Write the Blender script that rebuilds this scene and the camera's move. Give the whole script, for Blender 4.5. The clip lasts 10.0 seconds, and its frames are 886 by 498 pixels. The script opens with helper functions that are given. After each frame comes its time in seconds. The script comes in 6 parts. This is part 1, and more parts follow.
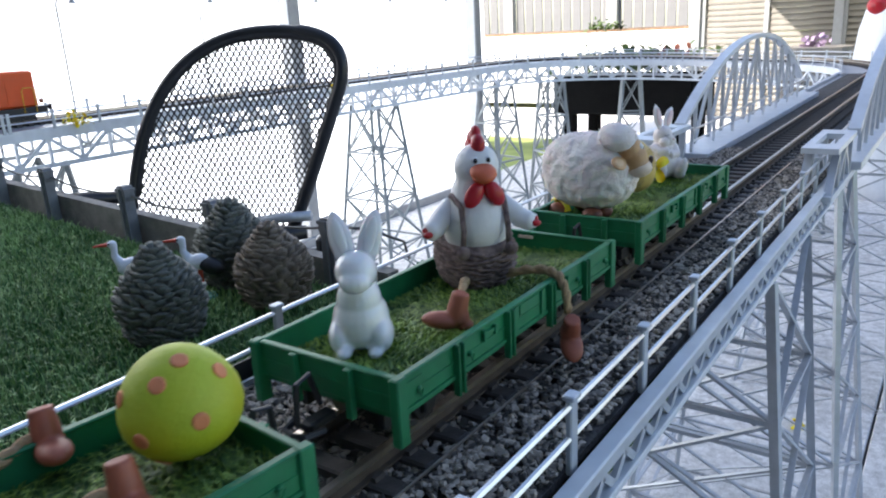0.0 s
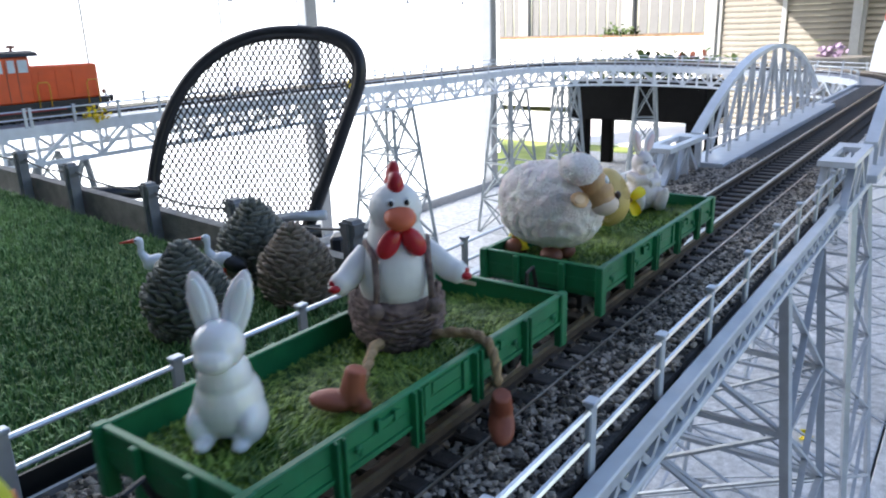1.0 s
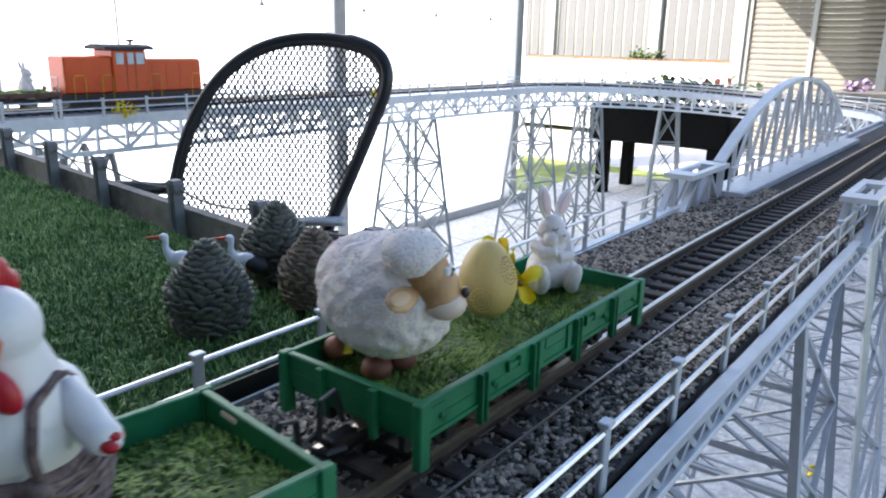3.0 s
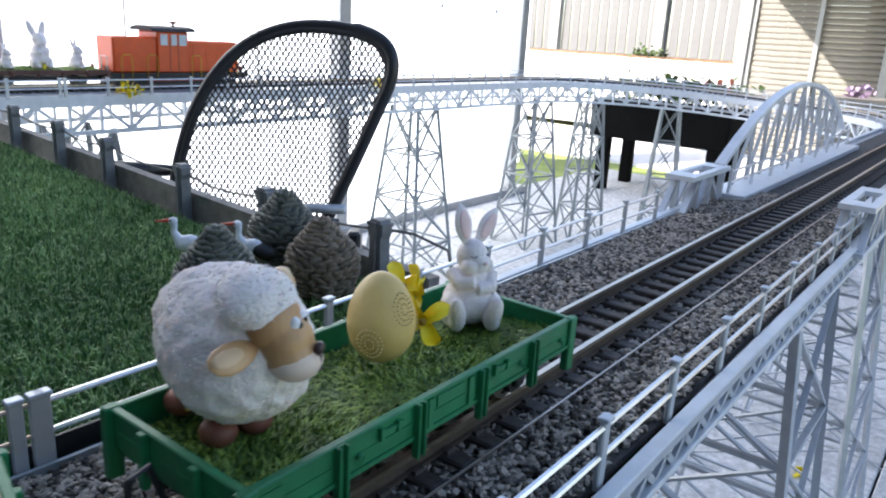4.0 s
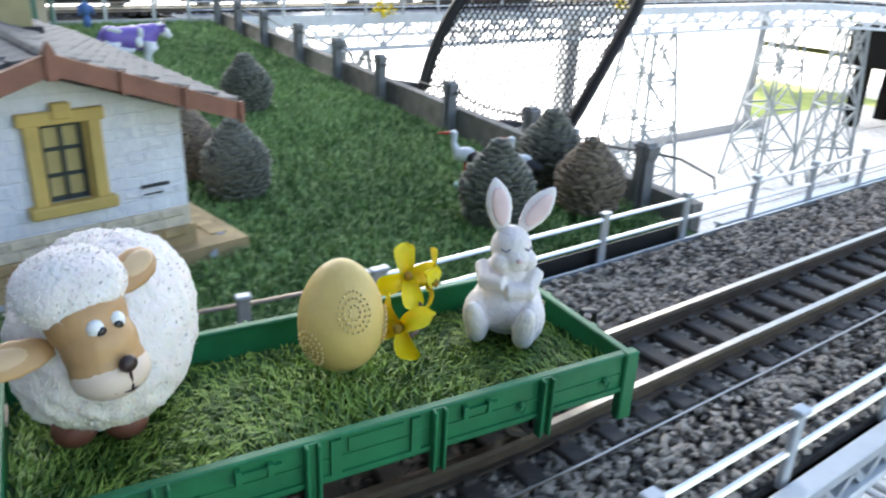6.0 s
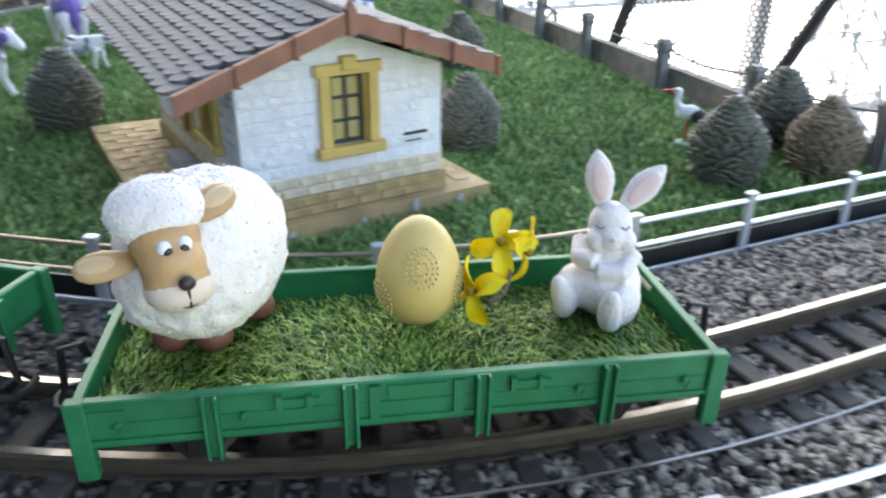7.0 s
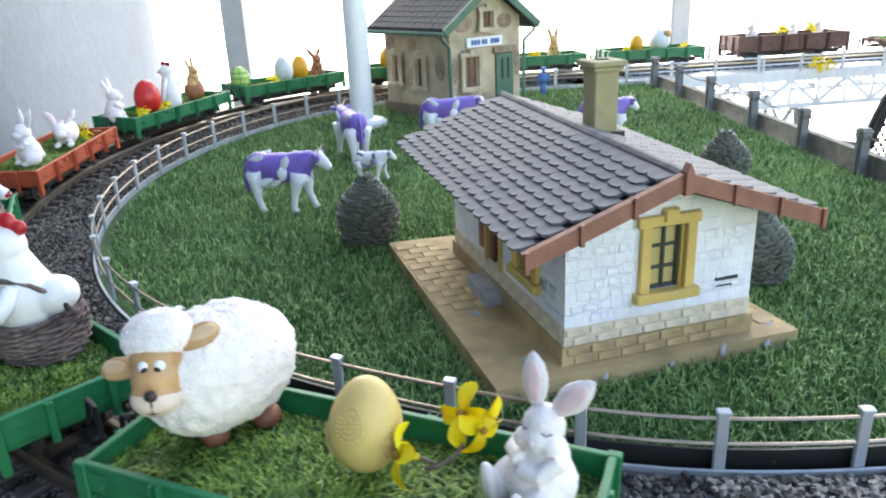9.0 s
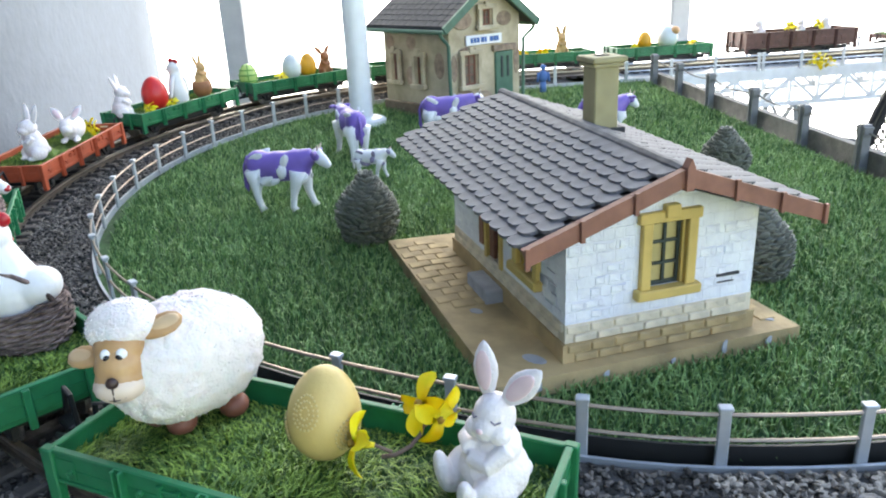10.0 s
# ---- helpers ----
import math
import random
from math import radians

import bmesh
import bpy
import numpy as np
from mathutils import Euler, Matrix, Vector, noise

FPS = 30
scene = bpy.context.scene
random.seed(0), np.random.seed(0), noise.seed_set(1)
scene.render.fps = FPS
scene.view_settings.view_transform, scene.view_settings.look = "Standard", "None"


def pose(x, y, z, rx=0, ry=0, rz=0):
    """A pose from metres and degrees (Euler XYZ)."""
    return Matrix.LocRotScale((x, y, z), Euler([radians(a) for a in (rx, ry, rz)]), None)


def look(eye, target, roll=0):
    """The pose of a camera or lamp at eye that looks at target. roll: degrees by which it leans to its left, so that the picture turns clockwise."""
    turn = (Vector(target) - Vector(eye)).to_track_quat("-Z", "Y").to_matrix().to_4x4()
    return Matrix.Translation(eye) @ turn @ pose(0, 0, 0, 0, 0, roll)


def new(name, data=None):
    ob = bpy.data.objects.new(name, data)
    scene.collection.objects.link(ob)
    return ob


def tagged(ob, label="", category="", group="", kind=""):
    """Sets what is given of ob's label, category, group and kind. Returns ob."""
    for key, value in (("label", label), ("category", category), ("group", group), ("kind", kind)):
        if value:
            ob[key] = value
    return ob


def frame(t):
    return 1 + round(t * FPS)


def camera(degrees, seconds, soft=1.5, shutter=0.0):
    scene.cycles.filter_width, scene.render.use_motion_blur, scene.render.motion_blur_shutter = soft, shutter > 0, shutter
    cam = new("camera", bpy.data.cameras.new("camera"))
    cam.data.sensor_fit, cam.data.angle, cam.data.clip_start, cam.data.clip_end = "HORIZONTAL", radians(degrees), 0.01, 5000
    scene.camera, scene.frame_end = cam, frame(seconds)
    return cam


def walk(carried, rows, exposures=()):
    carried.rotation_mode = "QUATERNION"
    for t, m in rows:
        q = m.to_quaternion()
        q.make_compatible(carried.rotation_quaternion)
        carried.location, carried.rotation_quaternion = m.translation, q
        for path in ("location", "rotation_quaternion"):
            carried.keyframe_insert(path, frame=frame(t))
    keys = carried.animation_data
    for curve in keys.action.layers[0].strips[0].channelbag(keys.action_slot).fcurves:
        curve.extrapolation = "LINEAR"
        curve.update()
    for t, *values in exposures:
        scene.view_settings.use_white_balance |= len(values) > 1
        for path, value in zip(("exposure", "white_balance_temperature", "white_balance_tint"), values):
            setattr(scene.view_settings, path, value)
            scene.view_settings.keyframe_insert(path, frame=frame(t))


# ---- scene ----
FOV = 61.87
cam = camera(FOV, 10.0, soft=2.0, shutter=0.5)
walk(cam, [
    (0, pose(0.2401, 0.2066, 0.2153, 73.380, 2.894, 34.723)),
    (0.5, pose(0.2389, 0.2001, 0.2180, 73.384, 2.571, 35.148)),
    (1, pose(0.2385, 0.1935, 0.2214, 73.499, 1.740, 35.783)),
    (1.5, pose(0.2380, 0.1928, 0.2225, 74.062, 1.243, 36.174)),
    (2, pose(0.2389, 0.1904, 0.2232, 74.233, 1.126, 36.388)),
    (2.5, pose(0.2382, 0.1862, 0.2231, 74.315, 0.496, 36.823)),
    (3, pose(0.2366, 0.1856, 0.2235, 74.466, -1.195, 37.674)),
    (4.5, pose(0.2358, 0.1621, 0.2298, 72.643, -4.588, 39.678)),
    (5, pose(0.2325, 0.1494, 0.2267, 68.129, -5.727, 46.013)),
    (5.5, pose(0.2291, 0.1335, 0.2304, 67.267, -2.599, 50.437)),
    (5.7, pose(0.2267, 0.1260, 0.2299, 67.617, -2.415, 51.639)),
    (6.8, pose(0.2292, 0.0392, 0.2321, 64.044, -0.938, 63.785)),
    (7, pose(0.2255, 0.0296, 0.2314, 64.041, -0.328, 66.120)),
    (7.5, pose(0.2028, -0.0241, 0.2416, 65.420, 0.951, 73.819)),
    (8, pose(0.1944, -0.0457, 0.2541, 66.228, 2.766, 77.974)),
    (8.5, pose(0.1989, -0.0559, 0.2796, 67.153, 3.273, 79.589)),
    (9, pose(0.1979, -0.0620, 0.2897, 69.871, 2.335, 80.364)),
    (9.5, pose(0.1973, -0.0624, 0.2883, 69.691, 2.549, 80.319)),
    (10, pose(0.1962, -0.0618, 0.2871, 69.818, 2.522, 80.297)),
], exposures=[(0, 1.32, 6600, 14), (4.5, 1.40, 6650, 14), (5.5, 1.75, 6900, 11), (7.0, 2.46, 7500, 12), (8.5, 2.50, 7500, 12), (10, 2.50, 7500, 11)])

# ---- world and light ----
world = bpy.data.worlds.new("sky")
scene.world = world
world.use_nodes = True
wn = world.node_tree
sky = wn.nodes.new("ShaderNodeTexSky")
sky.sky_type = 'NISHITA'
sky.sun_disc = False
sky.sun_elevation = radians(37)
sky.sun_rotation = radians(200)
bgn = wn.nodes["Background"]
bgn.inputs[1].default_value = 0.15
wn.links.new(sky.outputs[0], bgn.inputs[0])
sun = new("sun", bpy.data.lights.new("sun", 'SUN'))
sun.data.energy = 5.0
sun.data.angle = radians(0.6)
sun.data.color = (1.0, 0.95, 0.86)
sun.matrix_world = look((-3.0, -8.0, 6.5), (0.0, 0.0, 0.0))


# ---- materials ----
def mat(name, col, rough=0.6, metal=0.0, var=0.25, scale=60.0, bump=0.0, bscale=None, coat=0.0, col2=None, island=0.0, glow=None, trans=0.0, sss=0.0):
    m = bpy.data.materials.new(name)
    m.use_nodes = True
    nt = m.node_tree
    n, l = nt.nodes, nt.links
    b = n["Principled BSDF"]
    b.inputs["Roughness"].default_value = rough
    b.inputs["Metallic"].default_value = metal
    b.inputs["Coat Weight"].default_value = coat
    b.inputs["Coat Roughness"].default_value = 0.08
    if trans:
        b.inputs["Transmission Weight"].default_value = trans
    if sss:
        b.inputs["Subsurface Weight"].default_value = sss
        b.inputs["Subsurface Scale"].default_value = 0.004
    tc = n.new("ShaderNodeTexCoord")
    no = n.new("ShaderNodeTexNoise")
    no.inputs["Scale"].default_value = scale
    no.inputs["Detail"].default_value = 6
    l.new(tc.outputs["Object"], no.inputs["Vector"])
    no2 = n.new("ShaderNodeTexNoise")
    no2.inputs["Scale"].default_value = scale * 0.13
    no2.inputs["Detail"].default_value = 3
    l.new(tc.outputs["Object"], no2.inputs["Vector"])
    add = n.new("ShaderNodeMath")
    add.operation = 'ADD'
    l.new(no.outputs["Fac"], add.inputs[0])
    l.new(no2.outputs["Fac"], add.inputs[1])
    fac = add.outputs[0]
    if island:
        geo = n.new("ShaderNodeNewGeometry")
        mm = n.new("ShaderNodeMath")
        mm.operation = 'MULTIPLY_ADD'
        l.new(geo.outputs["Random Per Island"], mm.inputs[0])
        mm.inputs[1].default_value = island
        l.new(fac, mm.inputs[2])
        sb = n.new("ShaderNodeMath")
        sb.operation = 'SUBTRACT'
        l.new(mm.outputs[0], sb.inputs[0])
        sb.inputs[1].default_value = island * 0.5
        fac = sb.outputs[0]
    ramp = n.new("ShaderNodeMapRange")
    ramp.inputs["From Min"].default_value = 0.7
    ramp.inputs["From Max"].default_value = 1.3
    l.new(fac, ramp.inputs["Value"])
    mix = n.new("ShaderNodeMix")
    mix.data_type = 'RGBA'
    l.new(ramp.outputs[0], mix.inputs["Factor"])
    lo = [max(0, v * (1 - var)) for v in col]
    hi = [min(1, v * (1 + var)) for v in col] if col2 is None else col2
    mix.inputs["A"].default_value = (*lo, 1)
    mix.inputs["B"].default_value = (*hi, 1)
    l.new(mix.outputs["Result"], b.inputs["Base Color"])
    if bump:
        nb = n.new("ShaderNodeTexNoise")
        nb.inputs["Scale"].default_value = bscale or scale * 4
        nb.inputs["Detail"].default_value = 5
        l.new(tc.outputs["Object"], nb.inputs["Vector"])
        bp = n.new("ShaderNodeBump")
        bp.inputs["Strength"].default_value = bump
        bp.inputs["Distance"].default_value = 0.002
        l.new(nb.outputs["Fac"], bp.inputs["Height"])
        l.new(bp.outputs[0], b.inputs["Normal"])
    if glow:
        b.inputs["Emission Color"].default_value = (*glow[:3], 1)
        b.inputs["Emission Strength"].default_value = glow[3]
    return m


GREEN = mat("green_plastic", (0.008, 0.17, 0.065), 0.42, var=0.22, scale=90, bump=0.06)
RED_W = mat("orange_red_plastic", (0.42, 0.075, 0.03), 0.45, var=0.2, scale=90, bump=0.05)
BROWN_W = mat("brown_plastic", (0.11, 0.045, 0.035), 0.5, var=0.3, scale=90, bump=0.05)
BLACK = mat("black_plastic", (0.012, 0.012, 0.013), 0.5, var=0.3, scale=80)
TYRE = mat("wheel_steel", (0.25, 0.24, 0.23), 0.4, metal=0.9, scale=200)
GRASS = mat("artificial_grass", (0.066, 0.205, 0.046), 0.65, var=0.35, scale=25, col2=(0.28, 0.45, 0.16), island=0.9)
GRASS_W = mat("wagon_grass", (0.080, 0.215, 0.032), 0.5, var=0.45, scale=60, col2=(0.36, 0.52, 0.10), island=0.9)
SOIL = mat("grass_backing", (0.025, 0.075, 0.02), 0.9, var=0.5, scale=120)
ALU = mat("aluminium", (0.72, 0.74, 0.77), 0.33, metal=0.85, var=0.08, scale=120)
ALU_M = mat("grey_painted_steel", (0.50, 0.53, 0.57), 0.4, metal=0.45, var=0.12, scale=80)
VIA = mat("pale_grey_viaduct_paint", (0.66, 0.69, 0.73), 0.4, metal=0.15, var=0.1, scale=50)
# tower grey darkened so that the backlit towers stand out as silhouettes
TOWER = mat("silhouette_tower_grey", (0.30, 0.33, 0.34), 0.5, metal=0.1, var=0.12, scale=50)
WHITE_P = mat("white_enamel", (0.82, 0.84, 0.87), 0.35, var=0.05, scale=60)
BALLAST = mat("ballast_stone", (0.125, 0.108, 0.092), 0.75, var=0.6, scale=300, col2=(0.44, 0.38, 0.32), island=1.2, bump=0.3, bscale=900)
# darker stone, with the shade under the train put into its colour too
BALLAST_D = mat("dark_shaded_ballast_stone", (0.060, 0.051, 0.044), 0.85, var=0.6, scale=300, col2=(0.19, 0.165, 0.145), island=1.2, bump=0.3, bscale=900)
BED = mat("ballast_bed", (0.07, 0.065, 0.062), 0.9, var=0.5, scale=300, bump=0.6, bscale=500)
SLEEPER = mat("sleeper_plastic", (0.060, 0.051, 0.046), 0.7, var=0.4, scale=120, bump=0.25)
RAIL = mat("rail_side", (0.11, 0.085, 0.065), 0.55, metal=0.4, var=0.3, scale=120)
RAILTOP = mat("rail_head", (0.62, 0.54, 0.46), 0.34, metal=1.0, var=0.1, scale=200)
CONCRETE = mat("weathered_concrete", (0.20, 0.19, 0.175), 0.85, var=0.35, scale=70, bump=0.4, bscale=250)
POSTGREY = mat("grey_cast_post", (0.17, 0.175, 0.185), 0.6, var=0.25, scale=90, bump=0.2)
BRASSW = mat("tarnished_wire", (0.34, 0.27, 0.22), 0.4, metal=0.7)
ROPE = mat("grey_chain", (0.16, 0.15, 0.14), 0.7)
CONE_G = mat("green_glazed_cone", (0.066, 0.080, 0.064), 0.55, var=0.5, scale=60, col2=(0.29, 0.30, 0.25), bump=0.5, bscale=300)
CONE_B = mat("brown_cone", (0.16, 0.12, 0.085), 0.65, var=0.4, scale=60, col2=(0.46, 0.37, 0.28), bump=0.5, bscale=300)
CERAMIC = mat("white_glazed_ceramic", (0.80, 0.80, 0.80), 0.12, var=0.03, scale=30, coat=0.6, sss=0.1)
PLASTER_R = mat("white_matt_resin", (0.84, 0.77, 0.77), 0.6, var=0.07, scale=120, bump=0.45, bscale=420)
PINK = mat("pink_paint", (0.82, 0.60, 0.61), 0.6, var=0.12, scale=100)
WOOL = mat("white_wool", (0.83, 0.76, 0.72), 0.95, var=0.05, scale=150, bump=0.5, bscale=560, sss=0.15)
TAN = mat("tan_glazed_clay", (0.50, 0.24, 0.085), 0.4, var=0.35, scale=45, col2=(0.66, 0.40, 0.19))
MUZZLE = mat("cream_muzzle", (0.76, 0.60, 0.48), 0.45, var=0.2, scale=40)
EARIN = mat("pale_tan_ear", (0.62, 0.42, 0.24), 0.45, var=0.2, scale=60)
HOOF = mat("brown_hoof", (0.27, 0.092, 0.055), 0.5, var=0.35, scale=60)
NOSE = mat("dark_nose", (0.045, 0.022, 0.018), 0.35)
EYEW = mat("eye_white", (0.85, 0.84, 0.82), 0.2)
EYEB = mat("eye_black", (0.008, 0.008, 0.012), 0.12)
EGG_Y = mat("pale_yellow_egg", (0.70, 0.50, 0.18), 0.45, var=0.12, scale=30, bump=0.15, bscale=250)
DOTS = mat("cream_relief", (0.72, 0.56, 0.26), 0.5)
PETAL = mat("yellow_petal", (0.85, 0.66, 0.01), 0.5, var=0.15, scale=80, sss=0.15)
PETAL_C = mat("flower_centre", (0.35, 0.20, 0.02), 0.7)
STEM = mat("brown_stem", (0.16, 0.11, 0.09), 0.8)
HENW = mat("white_painted_clay", (0.76, 0.75, 0.74), 0.4, var=0.08, scale=60, bump=0.1)
HENR = mat("red_paint", (0.45, 0.012, 0.02), 0.3, var=0.2, scale=50)
BEAK = mat("orange_beak", (0.60, 0.12, 0.045), 0.4, var=0.2, scale=60)
WICKER = mat("brown_wicker", (0.075, 0.046, 0.040), 0.85, var=0.5, scale=220, col2=(0.30, 0.215, 0.195), bump=0.6, bscale=400)
JUTE = mat("jute_rope", (0.40, 0.27, 0.15), 0.9, var=0.3, scale=300, bump=0.7, bscale=900)
BOOT = mat("terracotta_boot", (0.36, 0.10, 0.055), 0.5, var=0.3, scale=60)
EGG_S = mat("yellow_green_egg", (0.55, 0.50, 0.015), 0.55, var=0.2, scale=22, col2=(0.36, 0.55, 0.03), bump=0.2, bscale=300)
SPOT = mat("orange_spot", (0.72, 0.24, 0.10), 0.55)
STONE_W = mat("whitewashed_stone", (0.82, 0.84, 0.95), 0.85, var=0.12, scale=60, bump=0.6, bscale=180)
BRICK_C = mat("cream_brick", (0.66, 0.58, 0.46), 0.8, var=0.2, scale=80, bump=0.4)
PLAZA = mat("ochre_paving", (0.42, 0.305, 0.16), 0.75, var=0.3, scale=40, bump=0.35, bscale=160)
STEPG = mat("worn_grey_paint", (0.36, 0.37, 0.41), 0.8, var=0.25, scale=60, bump=0.3)
TRIM_Y = mat("yellow_window_trim", (0.62, 0.44, 0.14), 0.55, var=0.15, scale=60)
ROOFT = mat("grey_roof_tile", (0.080, 0.078, 0.085), 0.7, var=0.3, scale=70, col2=(0.18, 0.176, 0.186))
BARGE = mat("red_brown_board", (0.27, 0.115, 0.08), 0.6, var=0.25, scale=70)
# near-black colour that paints the shade inside openings
DARKIN = mat("painted_interior_shade", (0.02, 0.015, 0.012), 0.8)
CURTAIN = mat("yellow_curtain", (0.52, 0.42, 0.18), 0.7, var=0.15, scale=50)
WFRAME = mat("dark_green_frame", (0.03, 0.045, 0.045), 0.5)
CHIM = mat("khaki_chimney", (0.33, 0.29, 0.16), 0.75, var=0.15, scale=60)
STUCCO = mat("beige_stucco", (0.50, 0.41, 0.27), 0.8, var=0.25, scale=35, col2=(0.66, 0.56, 0.40), bump=0.3)
PATCH = mat("exposed_brown_stone", (0.36, 0.26, 0.19), 0.85, var=0.4, scale=90, bump=0.5)
ROOFD = mat("dark_slate", (0.035, 0.036, 0.042), 0.75, var=0.3, scale=70)
GREENP = mat("green_paint", (0.07, 0.16, 0.11), 0.5, var=0.2, scale=60)
BASE_S = mat("brown_stone_base", (0.20, 0.15, 0.11), 0.85, var=0.3, scale=80, bump=0.4)
LOCO_O = mat("orange_loco_paint", (0.74, 0.085, 0.008), 0.35, var=0.1, scale=50)
YELLOWR = mat("yellow_handrail", (0.75, 0.42, 0.03), 0.4)
REDW = mat("red_wheel", (0.32, 0.02, 0.02), 0.45)
COW_P = mat("purple_cow", (0.19, 0.12, 0.46), 0.4, var=0.1, scale=80)
COW_W = mat("white_cow", (0.75, 0.76, 0.79), 0.4, var=0.05, scale=80)
GREYSPOT = mat("grey_spot", (0.22, 0.20, 0.30), 0.5)
STORK_R = mat("stork_red", (0.60, 0.06, 0.03), 0.4)
TURQ = mat("turquoise_base", (0.10, 0.30, 0.26), 0.6)
BLUE = mat("blue_cloth_paint", (0.06, 0.16, 0.42), 0.6)
CHAIR_B = mat("black_chair_frame", (0.012, 0.013, 0.016), 0.32, var=0.3, scale=40)
NET = mat("black_chair_mesh", (0.02, 0.02, 0.023), 0.6)
FLOOR = mat("grey_terrace_slab", (0.58, 0.58, 0.585), 0.8, var=0.38, scale=420, bump=0.25, bscale=500)
JOINT = mat("dark_joint", (0.14, 0.14, 0.14), 0.9)
LAWN = mat("lawn", (0.16, 0.26, 0.05), 0.9, var=0.35, scale=3, col2=(0.42, 0.46, 0.14))
# white plaster with its shade put into a dark bluish grey
WALL = mat("shaded_white_plaster", (0.120, 0.145, 0.180), 0.85, var=0.10, scale=25, bump=1.0, bscale=55)
CEIL = mat("white_ceiling", (0.75, 0.75, 0.74), 0.8, var=0.05, scale=10)
# emission stands in for overexposed daylight and also lights the layout
GLARE = mat("glowing_daylight_backdrop", (0.8, 0.8, 0.8), 0.9, glow=(0.93, 0.97, 1.0, 1.25))
FRAME_A = mat("grey_aluminium_profile", (0.36, 0.37, 0.38), 0.4, metal=0.5, var=0.1, scale=30)
SHUTTER = mat("beige_roller_shutter", (0.23, 0.215, 0.19), 0.6, var=0.1, scale=15)
TANWALL = mat("tan_wall", (0.30, 0.235, 0.17), 0.85, var=0.12, scale=10)
SLATW = mat("white_fence_slat", (0.17, 0.175, 0.18), 0.6, var=0.08, scale=10)
BENCH = mat("black_stained_wood", (0.004, 0.004, 0.004), 0.9, var=0.4, scale=30)
BENCH.node_tree.nodes["Principled BSDF"].inputs["Specular IOR Level"].default_value = 0.1
EARTH = mat("brown_earth", (0.20, 0.13, 0.08), 0.95, var=0.5, scale=25, bump=0.5)
LEAF = mat("green_leaf", (0.045, 0.085, 0.025), 0.7, var=0.5, scale=30, col2=(0.11, 0.17, 0.05), island=0.8)
LILAC = mat("lilac_flower", (0.30, 0.22, 0.33), 0.7, var=0.2, island=0.5)
RUST = mat("rust_flower", (0.20, 0.06, 0.035), 0.7, var=0.3, island=0.5)
EGG_R = mat("red_egg", (0.60, 0.02, 0.02), 0.3, var=0.15)
EGG_G = mat("green_egg", (0.45, 0.60, 0.18), 0.45, var=0.1)
EGG_GD = mat("dark_green_stripe", (0.12, 0.32, 0.06), 0.5)
EGG_O = mat("orange_egg", (0.72, 0.34, 0.02), 0.45, var=0.12)
EGG_W = mat("pale_blue_egg", (0.62, 0.68, 0.70), 0.45, var=0.12)
BRBUN = mat("brown_bunny", (0.30, 0.12, 0.05), 0.6, var=0.3)
TANBUN = mat("tan_bunny", (0.55, 0.33, 0.14), 0.6, var=0.3)


def add_courses(m, width, height, strength):
    """Relief of irregular stone courses on an upright wall."""
    nt = m.node_tree
    n, l = nt.nodes, nt.links
    tc = n.new("ShaderNodeTexCoord")
    sp = n.new("ShaderNodeSeparateXYZ")
    l.new(tc.outputs["Object"], sp.inputs[0])
    ad = n.new("ShaderNodeMath")
    l.new(sp.outputs["X"], ad.inputs[0])
    l.new(sp.outputs["Y"], ad.inputs[1])
    cb = n.new("ShaderNodeCombineXYZ")
    l.new(ad.outputs[0], cb.inputs[0])
    l.new(sp.outputs["Z"], cb.inputs[1])
    nz = n.new("ShaderNodeTexNoise")
    nz.inputs["Scale"].default_value = 90
    l.new(tc.outputs["Object"], nz.inputs["Vector"])
    wob = n.new("ShaderNodeVectorMath")
    wob.operation = 'MULTIPLY_ADD'
    l.new(nz.outputs["Color"], wob.inputs[0])
    wob.inputs[1].default_value = (0.004, 0.004, 0)
    l.new(cb.outputs[0], wob.inputs[2])
    bk = n.new("ShaderNodeTexBrick")
    bk.inputs["Scale"].default_value = 1.0
    bk.inputs["Brick Width"].default_value = width
    bk.inputs["Row Height"].default_value = height
    bk.inputs["Mortar Size"].default_value = 0.0007
    bk.inputs["Mortar Smooth"].default_value = 0.8
    bk.squash = 0.6
    bk.squash_frequency = 3
    bk.offset_frequency = 3
    l.new(wob.outputs[0], bk.inputs["Vector"])
    old = [x for x in n if x.type == 'BUMP'][0]
    bp = n.new("ShaderNodeBump")
    bp.invert = True
    bp.inputs["Strength"].default_value = strength
    bp.inputs["Distance"].default_value = 0.0012
    l.new(bk.outputs["Fac"], bp.inputs["Height"])
    l.new(old.outputs[0], bp.inputs["Normal"])
    l.new(bp.outputs[0], n["Principled BSDF"].inputs["Normal"])


add_courses(STONE_W, 0.0155, 0.0088, 0.55)


